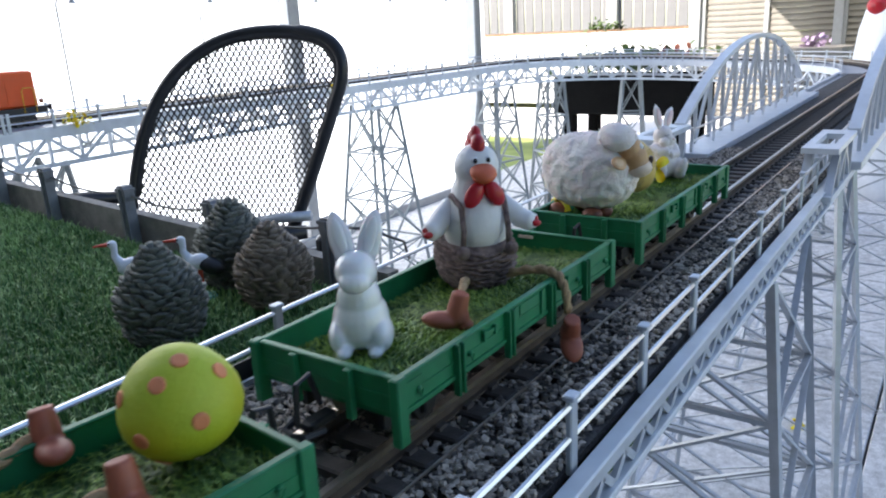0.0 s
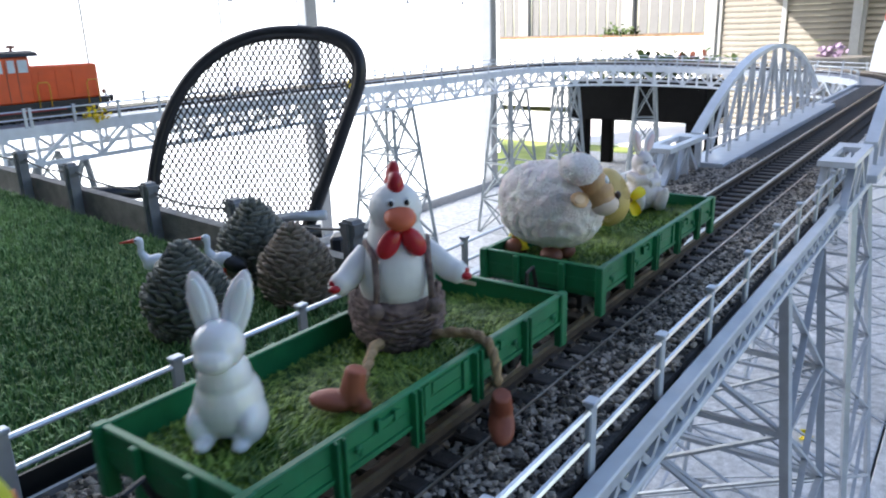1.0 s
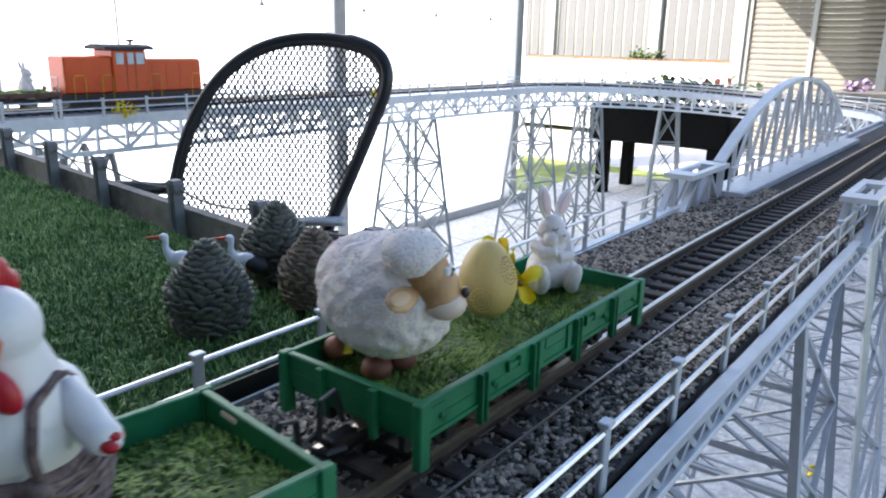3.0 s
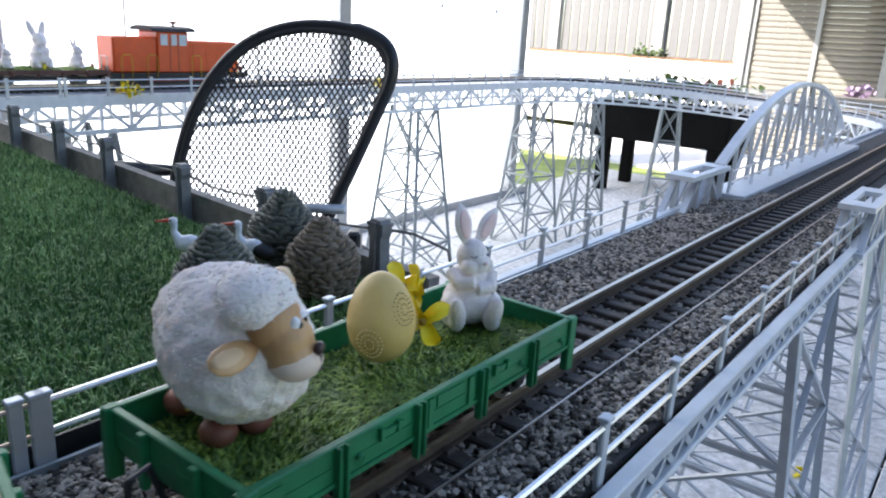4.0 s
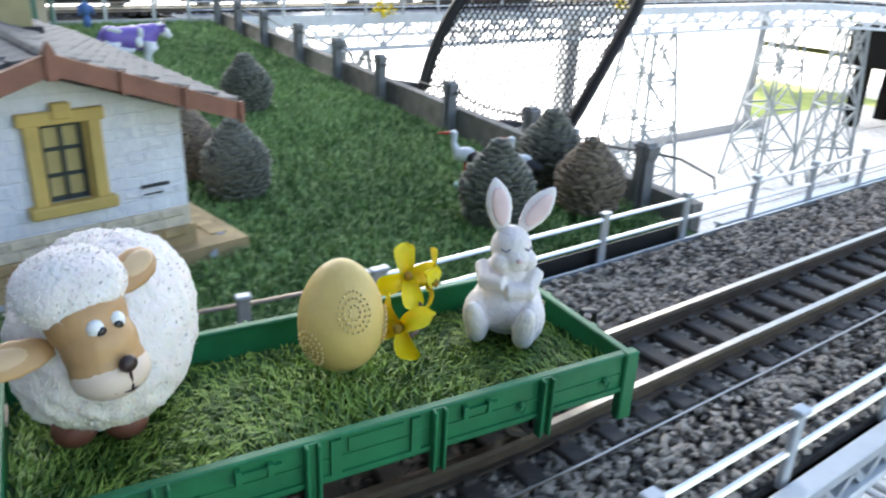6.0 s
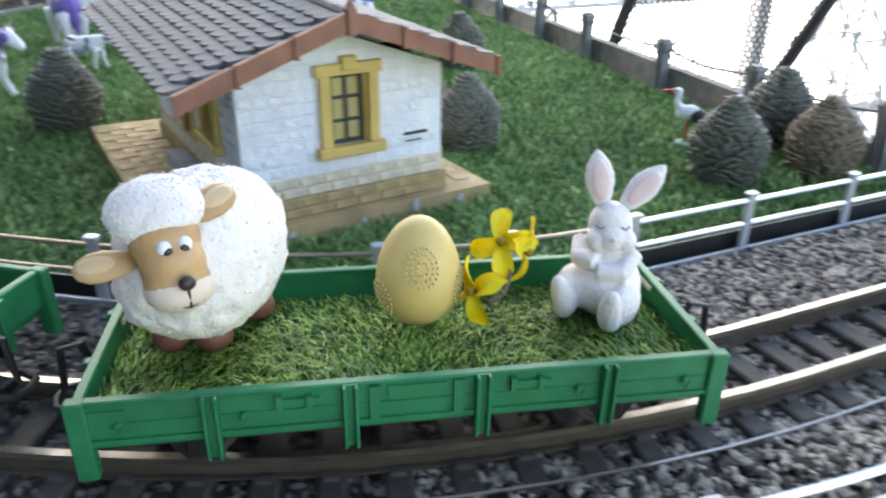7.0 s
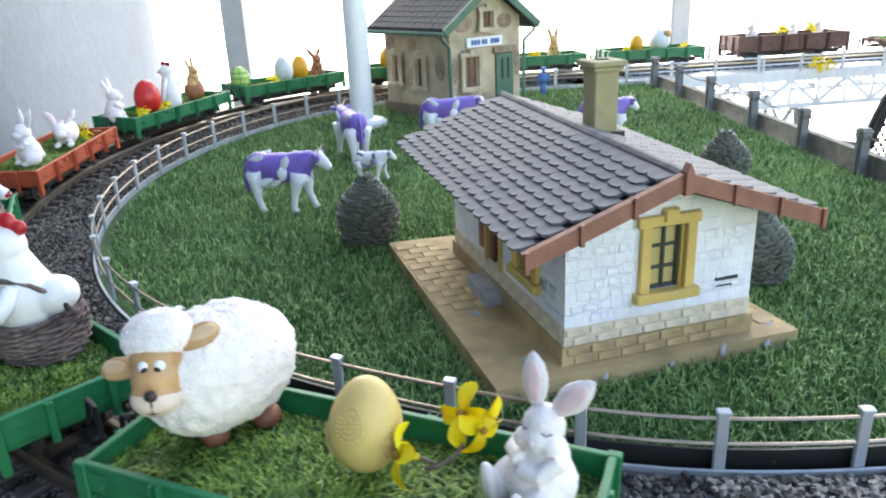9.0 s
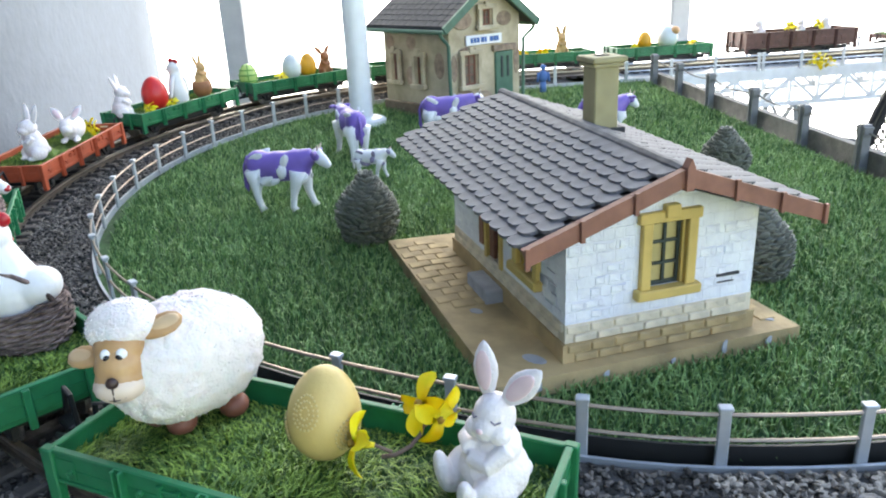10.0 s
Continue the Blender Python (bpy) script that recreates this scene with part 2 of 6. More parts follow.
# ---- mesh building ----
class Mesh:
    """Collects vertices and faces, then becomes one mesh."""

    def __init__(self):
        self.v, self.f, self.n = [], [], 0

    def add(self, v, f, m=None):
        v = np.asarray(v, float)
        if m is not None:
            a = np.array(m)
            v = v @ a[:3, :3].T + a[:3, 3]
        self.v.append(v)
        self.f.extend([tuple(i + self.n for i in q) for q in f])
        self.n += len(v)
        return self

    def box(self, c, s, m=None, ch=0.0):
        x, y, z = [k / 2 for k in s]
        if not ch:
            v = [(c[0] + a * x, c[1] + b * y, c[2] + d * z) for a in (-1, 1) for b in (-1, 1) for d in (-1, 1)]
            return self.add(v, [(0, 1, 3, 2), (4, 6, 7, 5), (0, 4, 5, 1), (2, 3, 7, 6), (0, 2, 6, 4), (1, 5, 7, 3)], m)
        v, f = [], []
        k = min(ch, 0.45 * min(s))
        for d, e in ((-z, 1), (-z + k, 0), (z - k, 0), (z, 1)):
            i = k if e else 0
            xx, yy = x - i, y - i
            for a, b in ((-xx + k, -yy), (xx - k, -yy), (xx, -yy + k), (xx, yy - k), (xx - k, yy), (-xx + k, yy), (-xx, yy - k), (-xx, -yy + k)):
                v.append((c[0] + a, c[1] + b, c[2] + d))
        f.append(tuple(range(7, -1, -1)))
        f.append(tuple(range(24, 32)))
        for r in range(3):
            for q in range(8):
                f.append((r * 8 + q, r * 8 + (q + 1) % 8, r * 8 + 8 + (q + 1) % 8, r * 8 + 8 + q))
        return self.add(v, f, m)

    def rod(self, a, b, r, n=6, r2=None):
        return self.tube([a, b], [r, r if r2 is None else r2], n)

    def bar(self, a, b, w, h):
        """A flat bar of section w by h from a to b."""
        a, b = Vector(a), Vector(b)
        d = (b - a).normalized()
        u = d.cross(Vector((0, 0, 1)))
        u = Vector((1, 0, 0)) if u.length < 1e-4 else u.normalized()
        t = u.cross(d)
        v = [tuple(p + u * (i * w / 2) + t * (j * h / 2)) for p in (a, b) for i, j in ((-1, -1), (1, -1), (1, 1), (-1, 1))]
        return self.add(v, [(3, 2, 1, 0), (4, 5, 6, 7), (0, 1, 5, 4), (1, 2, 6, 5), (2, 3, 7, 6), (3, 0, 4, 7)])

    def tube(self, pts, r, n=8, caps=True, closed=False):
        pts = [Vector(p) for p in pts]
        k = len(pts)
        rs = r if hasattr(r, "__len__") else [r] * k
        v, f, u = [], [], None
        for i, p in enumerate(pts):
            d = (pts[(i + 1) % k] - pts[i - 1]) if closed else (pts[min(i + 1, k - 1)] - pts[max(i - 1, 0)])
            d.normalize()
            if u is None:
                u = d.cross(Vector((0, 0, 1)))
                u = Vector((1, 0, 0)) if u.length < 1e-3 else u
            u = (u - d * u.dot(d)).normalized()
            w = d.cross(u)
            for j in range(n):
                a = 2 * math.pi * j / n
                v.append(tuple(p + (u * math.cos(a) + w * math.sin(a)) * rs[i]))
        for i in range(k if closed else k - 1):
            for j in range(n):
                b = ((i + 1) % k) * n
                f.append((i * n + j, i * n + (j + 1) % n, b + (j + 1) % n, b + j))
        if caps and not closed:
            f.append(tuple(range(n - 1, -1, -1)))
            f.append(tuple(range((k - 1) * n, k * n)))
        return self.add(v, f)

    def lathe(self, prof, n=24, m=None):
        v, f = [], []
        for r, z in prof:
            for j in range(n):
                a = 2 * math.pi * j / n
                v.append((r * math.cos(a), r * math.sin(a), z))
        for i in range(len(prof) - 1):
            for j in range(n):
                f.append((i * n + j, i * n + (j + 1) % n, (i + 1) * n + (j + 1) % n, (i + 1) * n + j))
        f.append(tuple(range(n - 1, -1, -1)))
        f.append(tuple(range((len(prof) - 1) * n, len(prof) * n)))
        return self.add(v, f, m)

    def ball(self, c, r, n=16, m=None, rough=0.0):
        """An ellipsoid at c with radii r (a number or three)."""
        r = (r, r, r) if not hasattr(r, "__len__") else r
        v, f = [(0, 0, -1)], []
        k = max(4, n // 2)
        for i in range(1, k):
            b = -math.pi / 2 + math.pi * i / k
            for j in range(n):
                a = 2 * math.pi * j / n
                v.append((math.cos(b) * math.cos(a), math.cos(b) * math.sin(a), math.sin(b)))
        v.append((0, 0, 1))
        for j in range(n):
            f.append((0, 1 + (j + 1) % n, 1 + j))
            f.append((len(v) - 1, 1 + (k - 2) * n + j, 1 + (k - 2) * n + (j + 1) % n))
        for i in range(k - 2):
            for j in range(n):
                q = 1 + i * n
                f.append((q + j, q + (j + 1) % n, q + n + (j + 1) % n, q + n + j))
        if rough:
            v = [tuple(Vector(p) * (1 + rough * noise.noise(Vector(p) * 6 + Vector(c) * 90))) for p in v]
        a = np.array(v) * np.array(r)
        if m is not None:
            g = np.array(m)
            a = a @ g[:3, :3].T + g[:3, 3]
        return self.add(a + np.array(c), f)

    def prism(self, poly, x0, x1, axis=0):
        """A polygon in the plane across axis, from x0 to x1."""
        k = len(poly)
        if axis == 0:
            v = [(x, a, b) for x in (x0, x1) for a, b in poly]
        elif axis == 1:
            v = [(a, x, b) for x in (x0, x1) for a, b in poly]
        else:
            v = [(a, b, x) for x in (x0, x1) for a, b in poly]
        f = [tuple(range(k - 1, -1, -1)), tuple(range(k, 2 * k))]
        f += [(i, (i + 1) % k, k + (i + 1) % k, k + i) for i in range(k)]
        return self.add(v, f)

    def data(self, name, material, smooth=False):
        me = bpy.data.meshes.new(name)
        me.from_pydata(np.concatenate(self.v).tolist(), [], self.f)
        me.materials.append(material)
        if smooth:
            me.polygons.foreach_set("use_smooth", [True] * len(me.polygons))
        me.update()
        return me


def part(name, mesh, material, parent=None, label="", smooth=False, m=None, kind=""):
    me = mesh if isinstance(mesh, bpy.types.Mesh) else mesh.data(name, material, smooth)
    ob = new(name, me)
    if parent is not None:
        ob.parent = parent
    if m is not None:
        ob.matrix_basis = m
    return tagged(ob, label, kind=kind)


def thing(name, label, category, group="", m=None, kind=""):
    ob = new(name)
    ob.empty_display_size = 0.01
    if m is not None:
        ob.matrix_basis = m
    return tagged(ob, label, category, group, kind)


def soften(ob, size, factor=0.5, rounds=6):
    """Fuses overlapping lumps of one mesh into one skin."""
    a = ob.modifiers.new("fuse", 'REMESH')
    a.mode, a.voxel_size, a.use_smooth_shade = 'VOXEL', size, True
    b = ob.modifiers.new("soft", 'SMOOTH')
    b.factor, b.iterations = factor, rounds
    return ob


# ---- the loop of track ----
R0, CX, CY, TOP = 0.80, -0.80, 0.33, 3.05
FEN = 0.124


def ground_z(x):
    return 0.04 * max(0.0, min(1.0, (-0.5 - x) / 0.95))


LA = math.pi * R0
LS = TOP - CY


def lift(s):
    """The low embankment that carries the curve."""
    u = max(0.0, min(1.0, (s - 0.2) / 0.3)) if s < LA else 0.0
    return 0.009 * u * u * (3 - 2 * u)


def along(s, side=0.0):
    """Place on the loop at s metres along it, side metres to the outside; and its heading."""
    s = (s + LS) % (2 * LA + 2 * LS) - LS
    r = R0 + side
    if s < 0:
        x, y, h = side, CY - s, -90.0
    elif s < LA:
        a = s / R0
        x, y, h = CX + r * math.cos(a), CY - r * math.sin(a), -90 - math.degrees(a)
    elif s < LA + LS:
        x, y, h = CX - r, CY + s - LA, -270.0
    else:
        a = math.pi - (s - LA - LS) / R0
        x, y, h = CX + r * math.cos(a), TOP + r * math.sin(a), -270 - math.degrees((s - LA - LS) / R0)
    return Vector((x, y, max(ground_z(x), lift(s)))), h


def on_track(s, half=0.085):
    a, b = along(s + half)[0], along(s - half)[0]
    f = (a - b).normalized()
    l = Vector((0, 0, 1)).cross(f).normalized()
    u = f.cross(l)
    return Matrix(((f.x, l.x, u.x, (a.x + b.x) / 2), (f.y, l.y, u.y, (a.y + b.y) / 2), (f.z, l.z, u.z, (a.z + b.z) / 2), (0, 0, 0, 1)))


SPEED = 0.1055


def travel(t):
    """How far the train has rolled at t seconds: steady, then easing to a stop."""
    if t <= 8.9:
        return SPEED * t
    d = min(t, 9.5) - 8.9
    return SPEED * (8.9 + d - d * d / 1.2)


# ---- setting ----
FZ = -0.75
ground = part("ground", Mesh().box((0, 10, FZ - 0.1), (80, 80, 0.1)), LAWN, kind="structure")
floor = part("floor", Mesh().box((0.4, 2.4, FZ - 0.035), (5.6, 6.6, 0.05)), JOINT, kind="structure")
slab = Mesh().box((0, 0, 0), (0.494, 0.494, 0.02), ch=0.003).data("slab", FLOOR)
for i in range(11):
    for j in range(13):
        part("slab", slab, FLOOR, floor, m=pose(-2.1 + 0.5 * i, -0.6 + 0.5 * j, FZ + 0.0))
# unseen height and westward length added to keep the sun off the layout
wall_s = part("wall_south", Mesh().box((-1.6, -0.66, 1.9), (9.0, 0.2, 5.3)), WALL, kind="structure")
# glazed west side, with glowing sheets behind it standing in for the garden's glare
WX = -2.25
west = thing("window_1", "tall glazed terrace front between grey profiles", "window", kind="structure")
for y in (-0.30, 1.15, 2.62, 4.12):
    part("profile", Mesh().box((WX, y, 0.5), (0.07, 0.07, 2.5), ch=0.006), FRAME_A, west)
part("threshold", Mesh().box((WX, 1.95, FZ + 0.03), (0.09, 4.7, 0.05), ch=0.006), FRAME_A, west)
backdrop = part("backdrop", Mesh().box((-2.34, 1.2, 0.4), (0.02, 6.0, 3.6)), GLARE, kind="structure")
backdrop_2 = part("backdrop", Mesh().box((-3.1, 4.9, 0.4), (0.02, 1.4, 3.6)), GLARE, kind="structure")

# ---- layout board ----
def board_outline(r_out, n=60):
    pts = [(0.098, 0.66), (0.098, CY)]
    pts += [(CX + r_out * math.cos(a), CY - r_out * math.sin(a)) for a in np.linspace(0, math.pi, n)]
    pts += [(CX - r_out, 0.72)]
    pts += [(x, 0.655 - 0.03 * x) for x in np.linspace(-1.5, -0.17, 8)]
    return pts


ol = board_outline(R0 + 0.098)
bm = bmesh.new()
top = [bm.verts.new((x, y, ground_z(x) - 0.004)) for x, y in ol]
face = bm.faces.new(top)
ext = bmesh.ops.extrude_face_region(bm, geom=[face])
for g in ext["geom"]:
    if isinstance(g, bmesh.types.BMVert):
        g.co.z -= 0.03
bmesh.ops.triangulate(bm, faces=bm.faces[:])
bmesh.ops.recalc_face_normals(bm, faces=bm.faces[:])
# cut into strips so that the board follows the rise of the ground
for xx in (-0.5, -0.75, -1.0, -1.25, -1.45):
    bmesh.ops.bisect_plane(bm, geom=bm.verts[:] + bm.edges[:] + bm.faces[:], plane_co=(xx, 0, 0), plane_no=(1, 0, 0))
for v in bm.verts:
    if v.co.z > -0.02:
        v.co.z = ground_z(v.co.x) - 0.004
me = bpy.data.meshes.new("layout_board")
bm.to_mesh(me)
bm.free()
me.materials.append(SOIL)
board = tagged(new("layout_board", me), "model railway board covered with artificial grass", "railway board")
for x, y in ((-0.1, 0.5), (-0.8, -0.3), (-1.5, 0.5), (-0.8, 0.55)):
    part("board_leg", Mesh().box((x, y, (FZ - 0.04) / 2), (0.05, 0.05, -FZ - 0.04)), BENCH, board)


def inside_grass(x, y):
    if y > 0.645 - 0.03 * x or x > -0.14:
        return False
    if y < CY:
        return math.hypot(x - CX, y - CY) < R0 - FEN - 0.012
    return x > CX - R0 + FEN + 0.012


def blades(pts, h0, h1, w, lean, rng):
    """Bent grass blades, three triangles each, rooted at pts."""
    n = len(pts)
    a = rng.uniform(0, 2 * np.pi, n)
    h = rng.uniform(h0, h1, n)
    b = rng.uniform(0, 2 * np.pi, n)
    k = rng.uniform(0.2, 1.0, n) * lean
    s = np.stack([np.cos(a), np.sin(a), np.zeros(n)], 1) * (w / 2)
    d = np.stack([np.cos(b), np.sin(b), np.zeros(n)], 1)
    up = np.array([0, 0, 1.0])
    mid = pts + up * (h * 0.6)[:, None] + d * (h * k * 0.35)[:, None]
    tip = pts + up * (h * (1 - 0.35 * k))[:, None] + d * (h * k)[:, None]
    v = np.stack([pts - s, pts + s, mid + s * 0.8, mid - s * 0.8, tip], 1).reshape(-1, 3)
    i = np.arange(n) * 5
    q = np.stack([i, i + 1, i + 2, i + 3], 1).tolist()
    t = np.stack([i + 3, i + 2, i + 4], 1).tolist()
    return v.tolist(), q + t


def grass_mesh(name, pts, h0, h1, w, lean, material, seed):
    v, f = blades(np.array(pts), h0, h1, w, lean, np.random.default_rng(seed))
    me = bpy.data.meshes.new(name)
    me.from_pydata(v, [], f)
    me.materials.append(material)
    return me


HOUSE = pose(-0.287, 0.172, 0, 0, 0, 7.5)  # local x runs out of the front wall, y along it
HINV = HOUSE.inverted()


def in_house(x, y):
    p = HINV @ Vector((x, y, 0))
    return -0.33 < p.x < 0.018 and -0.135 < p.y < 0.13


rng = np.random.default_rng(4)
pts = []
while len(pts) < 105000:
    x, y = rng.uniform(-1.46, -0.14), rng.uniform(-0.36, 0.70)
    if inside_grass(x, y) and not in_house(x, y):
        # thinner far from the near edge
        if rng.uniform() < min(1.0, 0.35 + 0.65 * (1.6 + x) / 1.2):
            pts.append((x, y, ground_z(x) - 0.004))
tagged(part("grass", grass_mesh("grass", pts, 0.007, 0.0145, 0.0014, 1.05, GRASS, 5), GRASS, kind="stuff"), "short green artificial grass turf", "grass")

# ballast: a bed along the track and loose stones on it
SM, SN = -1.12, LA + 0.2


def ribbon(s0, s1, a, b, z0, z1, step=0.03):
    """A slab that follows the track from s0 to s1 between sides a and b."""
    n = max(2, int((s1 - s0) / step))
    v, f = [], []
    for i in range(n + 1):
        s = s0 + (s1 - s0) * i / n
        for side, z in ((a, z0), (b, z0), (b, z1), (a, z1)):
            p = along(s, side)[0]
            v.append((p.x, p.y, p.z + z))
    for i in range(n):
        for j in range(4):
            k = i * 4
            f.append((k + j, k + 4 + j, k + 4 + (j + 1) % 4, k + (j + 1) % 4))
    f += [(0, 1, 2, 3), (n * 4 + 3, n * 4 + 2, n * 4 + 1, n * 4)]
    return v, f


bed = part("ballast_bed", Mesh().add(*ribbon(-LS, SN, -0.100, 0.092, -0.014, 0.002)), BED)
tagged(bed, "dark grey ballast bed under the track", "ballast")
shoulder = part("ballast_shoulder", Mesh().add(*ribbon(SM, SN, -0.118, 0.098, -0.015, 0.0008)), BED)
tagged(shoulder, "dark grey ballast shoulder beside the track", "ballast")
ico = bmesh.new()
bmesh.ops.create_icosphere(ico, subdivisions=1, radius=1)
ICO_V = np.array([v.co[:] for v in ico.verts])
ICO_F = np.array([[v.index for v in f.verts] for f in ico.faces])
ico.free()


def stones(n, s0, s1, seed, r0, r1, material):
    g = np.random.default_rng(seed)
    sc = g.uniform(r0, r1, (n, 3)) * np.array([1.25, 1.0, 0.75])
    v = ICO_V[None] * (1 + g.uniform(-0.48, 0.48, (n, len(ICO_V), 1))) * sc[:, None]
    a, b = g.uniform(0, 6.28, n), g.uniform(-0.8, 0.8, n)
    ca, sa, cb, sb = np.cos(a), np.sin(a), np.cos(b), np.sin(b)
    x, y, z = v[..., 0], v[..., 1], v[..., 2]
    y, z = y * cb[:, None] - z * sb[:, None], y * sb[:, None] + z * cb[:, None]
    x, y = x * ca[:, None] - y * sa[:, None], x * sa[:, None] + y * ca[:, None]
    base = []
    while len(base) < n:
        s, d = g.uniform(s0, s1), g.uniform(-0.115, 0.096)
        p = along(s, d)[0]
        hump = 0.004 * math.exp(-((abs(d) - 0.055) / 0.03) ** 2)
        base.append((p.x, p.y, p.z + 0.0015 + hump + g.uniform(0, 0.002)))
    base = np.array(base)
    v = np.stack([x, y, z], 2) + base[:, None]
    f = (ICO_F[None] + (np.arange(n) * len(ICO_V))[:, None, None]).reshape(-1, 3)
    me = bpy.data.meshes.new("ballast")
    me.from_pydata(v.reshape(-1, 3).tolist(), [], f.tolist())
    me.materials.append(material)
    return me


tagged(part("ballast", stones(34000, SM, 0.22, 3, 0.0013, 0.0031, BALLAST), BALLAST, kind="stuff"), "loose grey crushed stone ballast", "ballast")
# dark stones on the curve, darkened further for shade beneath the wagons
tagged(part("ballast", stones(36000, 0.22, LA + 0.1, 8, 0.0011, 0.0026, BALLAST_D), BALLAST_D, kind="stuff"), "fine dark crushed stone ballast", "ballast")

# track: rails and sleepers
track = thing("track", "brass-railed garden railway track on dark sleepers", "railway track")
FULL = 2 * LA + LS
for side in (-0.0235, 0.0235):
    m = Mesh()
    m.add(*ribbon(-LS, FULL, side - 0.0012, side + 0.0012, 0.0095, 0.0155))
    m.add(*ribbon(-LS, FULL, side - 0.004, side + 0.004, 0.0085, 0.0098))
    rail = part("rail", m, RAIL, track)
    part("rail_head", Mesh().add(*ribbon(-LS, FULL, side - 0.002, side + 0.002, 0.0155, 0.0185)), RAILTOP, rail, "bright worn rail head")
SL = Mesh().box((0, 0, 0.0055), (0.0125, 0.088, 0.007), ch=0.0012)
for d in (-0.0235, 0.0235):
    SL.box((0, d - 0.006, 0.010), (0.007, 0.003, 0.003)).box((0, d + 0.006, 0.010), (0.007, 0.003, 0.003))
sl_me = SL.data("sleeper", SLEEPER)
SP = 0.0268
k0 = int(-LS / SP)
far_sl = Mesh()
for k in range(k0, int(FULL / SP)):
    s = k * SP
    p, h = along(s)
    m = pose(p.x, p.y, p.z, 0, 0, h)
    if -1.9 < s < 2.2:
        part("sleeper", sl_me, SLEEPER, track, m=m)
    else:
        far_sl.box((0, 0, 0.0055), (0.0125, 0.088, 0.007), m)
part("sleeper_run", far_sl, SLEEPER, track, kind="stuff")
# thin bright conductor wire beside the near rail
wire = part("conductor_wire", Mesh().tube([along(s, 0.046)[0] + Vector((0, 0, 0.009)) for s in np.linspace(-1.0, 0.5, 40)], 0.0009, 5), RAILTOP)
tagged(wire, "thin bright wire lying on the ballast", "wire")


# ---- railings ----
def railing(name, s_list, side, z0, label, double=(), wire=None):
    th = thing(name, label, "railing")
    post = Mesh().box((0, 0, 0.0215), (0.0075, 0.0035, 0.043), ch=0.0008).box((0, 0, 0.0425), (0.0085, 0.0065, 0.003), ch=0.0006)
    pm = post.data("post", ALU_M)
    for i, s in enumerate(s_list):
        p, h = along(s, side)
        part("post", pm, ALU_M, th, m=pose(p.x, p.y, p.z + z0, 0, 0, h))
        if i in double:
            p, h = along(s + 0.012, side)
            part("post", pm, ALU_M, th, m=pose(p.x, p.y, p.z + z0, 0, 0, h))
    for z in (0.038, 0.0205):
        ss = np.linspace(s_list[0], s_list[-1], max(2, int((s_list[-1] - s_list[0]) / 0.03)))
        part("rail", Mesh().tube([along(s, side)[0] + Vector((0, 0, z0 + z)) for s in ss], 0.0017 if wire is None else 0.0013, 6), wire or ALU, th)
    return th


railing("railing", [CY - y for y in np.arange(1.285, 0.0, -0.098)], 0.101, 0.0, "aluminium railing along the outer side of the bridge")
railing("railing", [CY - y for y in np.arange(1.12, 0.25, -0.1)], -FEN, 0.0, "aluminium railing between track and grass")
railing("railing", list(np.arange(0.014, LA + 0.3, 0.098)), -FEN, 0.0, "curved railing of aluminium posts and brown wires beside the grass", double=(0,), wire=BRASSW)
kerb = part("edge_strip", Mesh().add(*ribbon(0.0, LA + 0.3, -0.1215, -0.119, -0.014, 0.004)), ALU_M)
tagged(kerb, "thin aluminium strip at the ballast edge", "edge strip")
kerb = part("edge_strip", Mesh().add(*ribbon(-1.0, 0.0, -0.1215, -0.119, -0.014, 0.004)), ALU_M)
tagged(kerb, "thin aluminium strip at the ballast edge", "edge strip")

# black strip that paints the shadow on the board's edge
fascia = part("board_edge_shade", Mesh().add(*ribbon(-0.30, 0.62, -0.1315, -0.1295, -0.014, 0.0125)), BLACK)
tagged(fascia, "thin fascia painted black for the shadowed board edge between ballast and grass", "edging")

# ---- near bridge: girder, truss arches, trestles ----
bridge = thing("girder_bridge", "white aluminium girder bridge under the straight track", "model bridge")
for x, y0 in ((0.109, 0.12), (-0.13, 0.68)):
    yc, yl = (y0 + 3.12) / 2, 3.12 - y0
    part("girder", Mesh().box((x, yc, -0.0040), (0.004, yl, 0.0125), ch=0.001), ALU_M, bridge)
    part("flange", Mesh().box((x, yc, 0.0030), (0.010, yl, 0.0022), ch=0.0008), VIA, bridge)
    part("flange", Mesh().box((x, yc, -0.0245), (0.009, yl, 0.0045), ch=0.0008), VIA, bridge)
    lac = Mesh()
    for i in range(int((yl - 0.04) / 0.03)):
        y = y0 + 0.01 + i * 0.03
        lac.bar((x, y, -0.0102), (x, y + 0.014, -0.0225), 0.003, 0.005).bar((x, y + 0.016, -0.0225), (x, y + 0.03, -0.0102), 0.003, 0.005)
    part("lacing", lac, ALU_M, bridge, "zigzag lacing bars", kind="stuff")
part("deck", Mesh().box((-0.01, 1.85, -0.008), (0.22, 2.4, 0.006)), ALU_M, bridge)


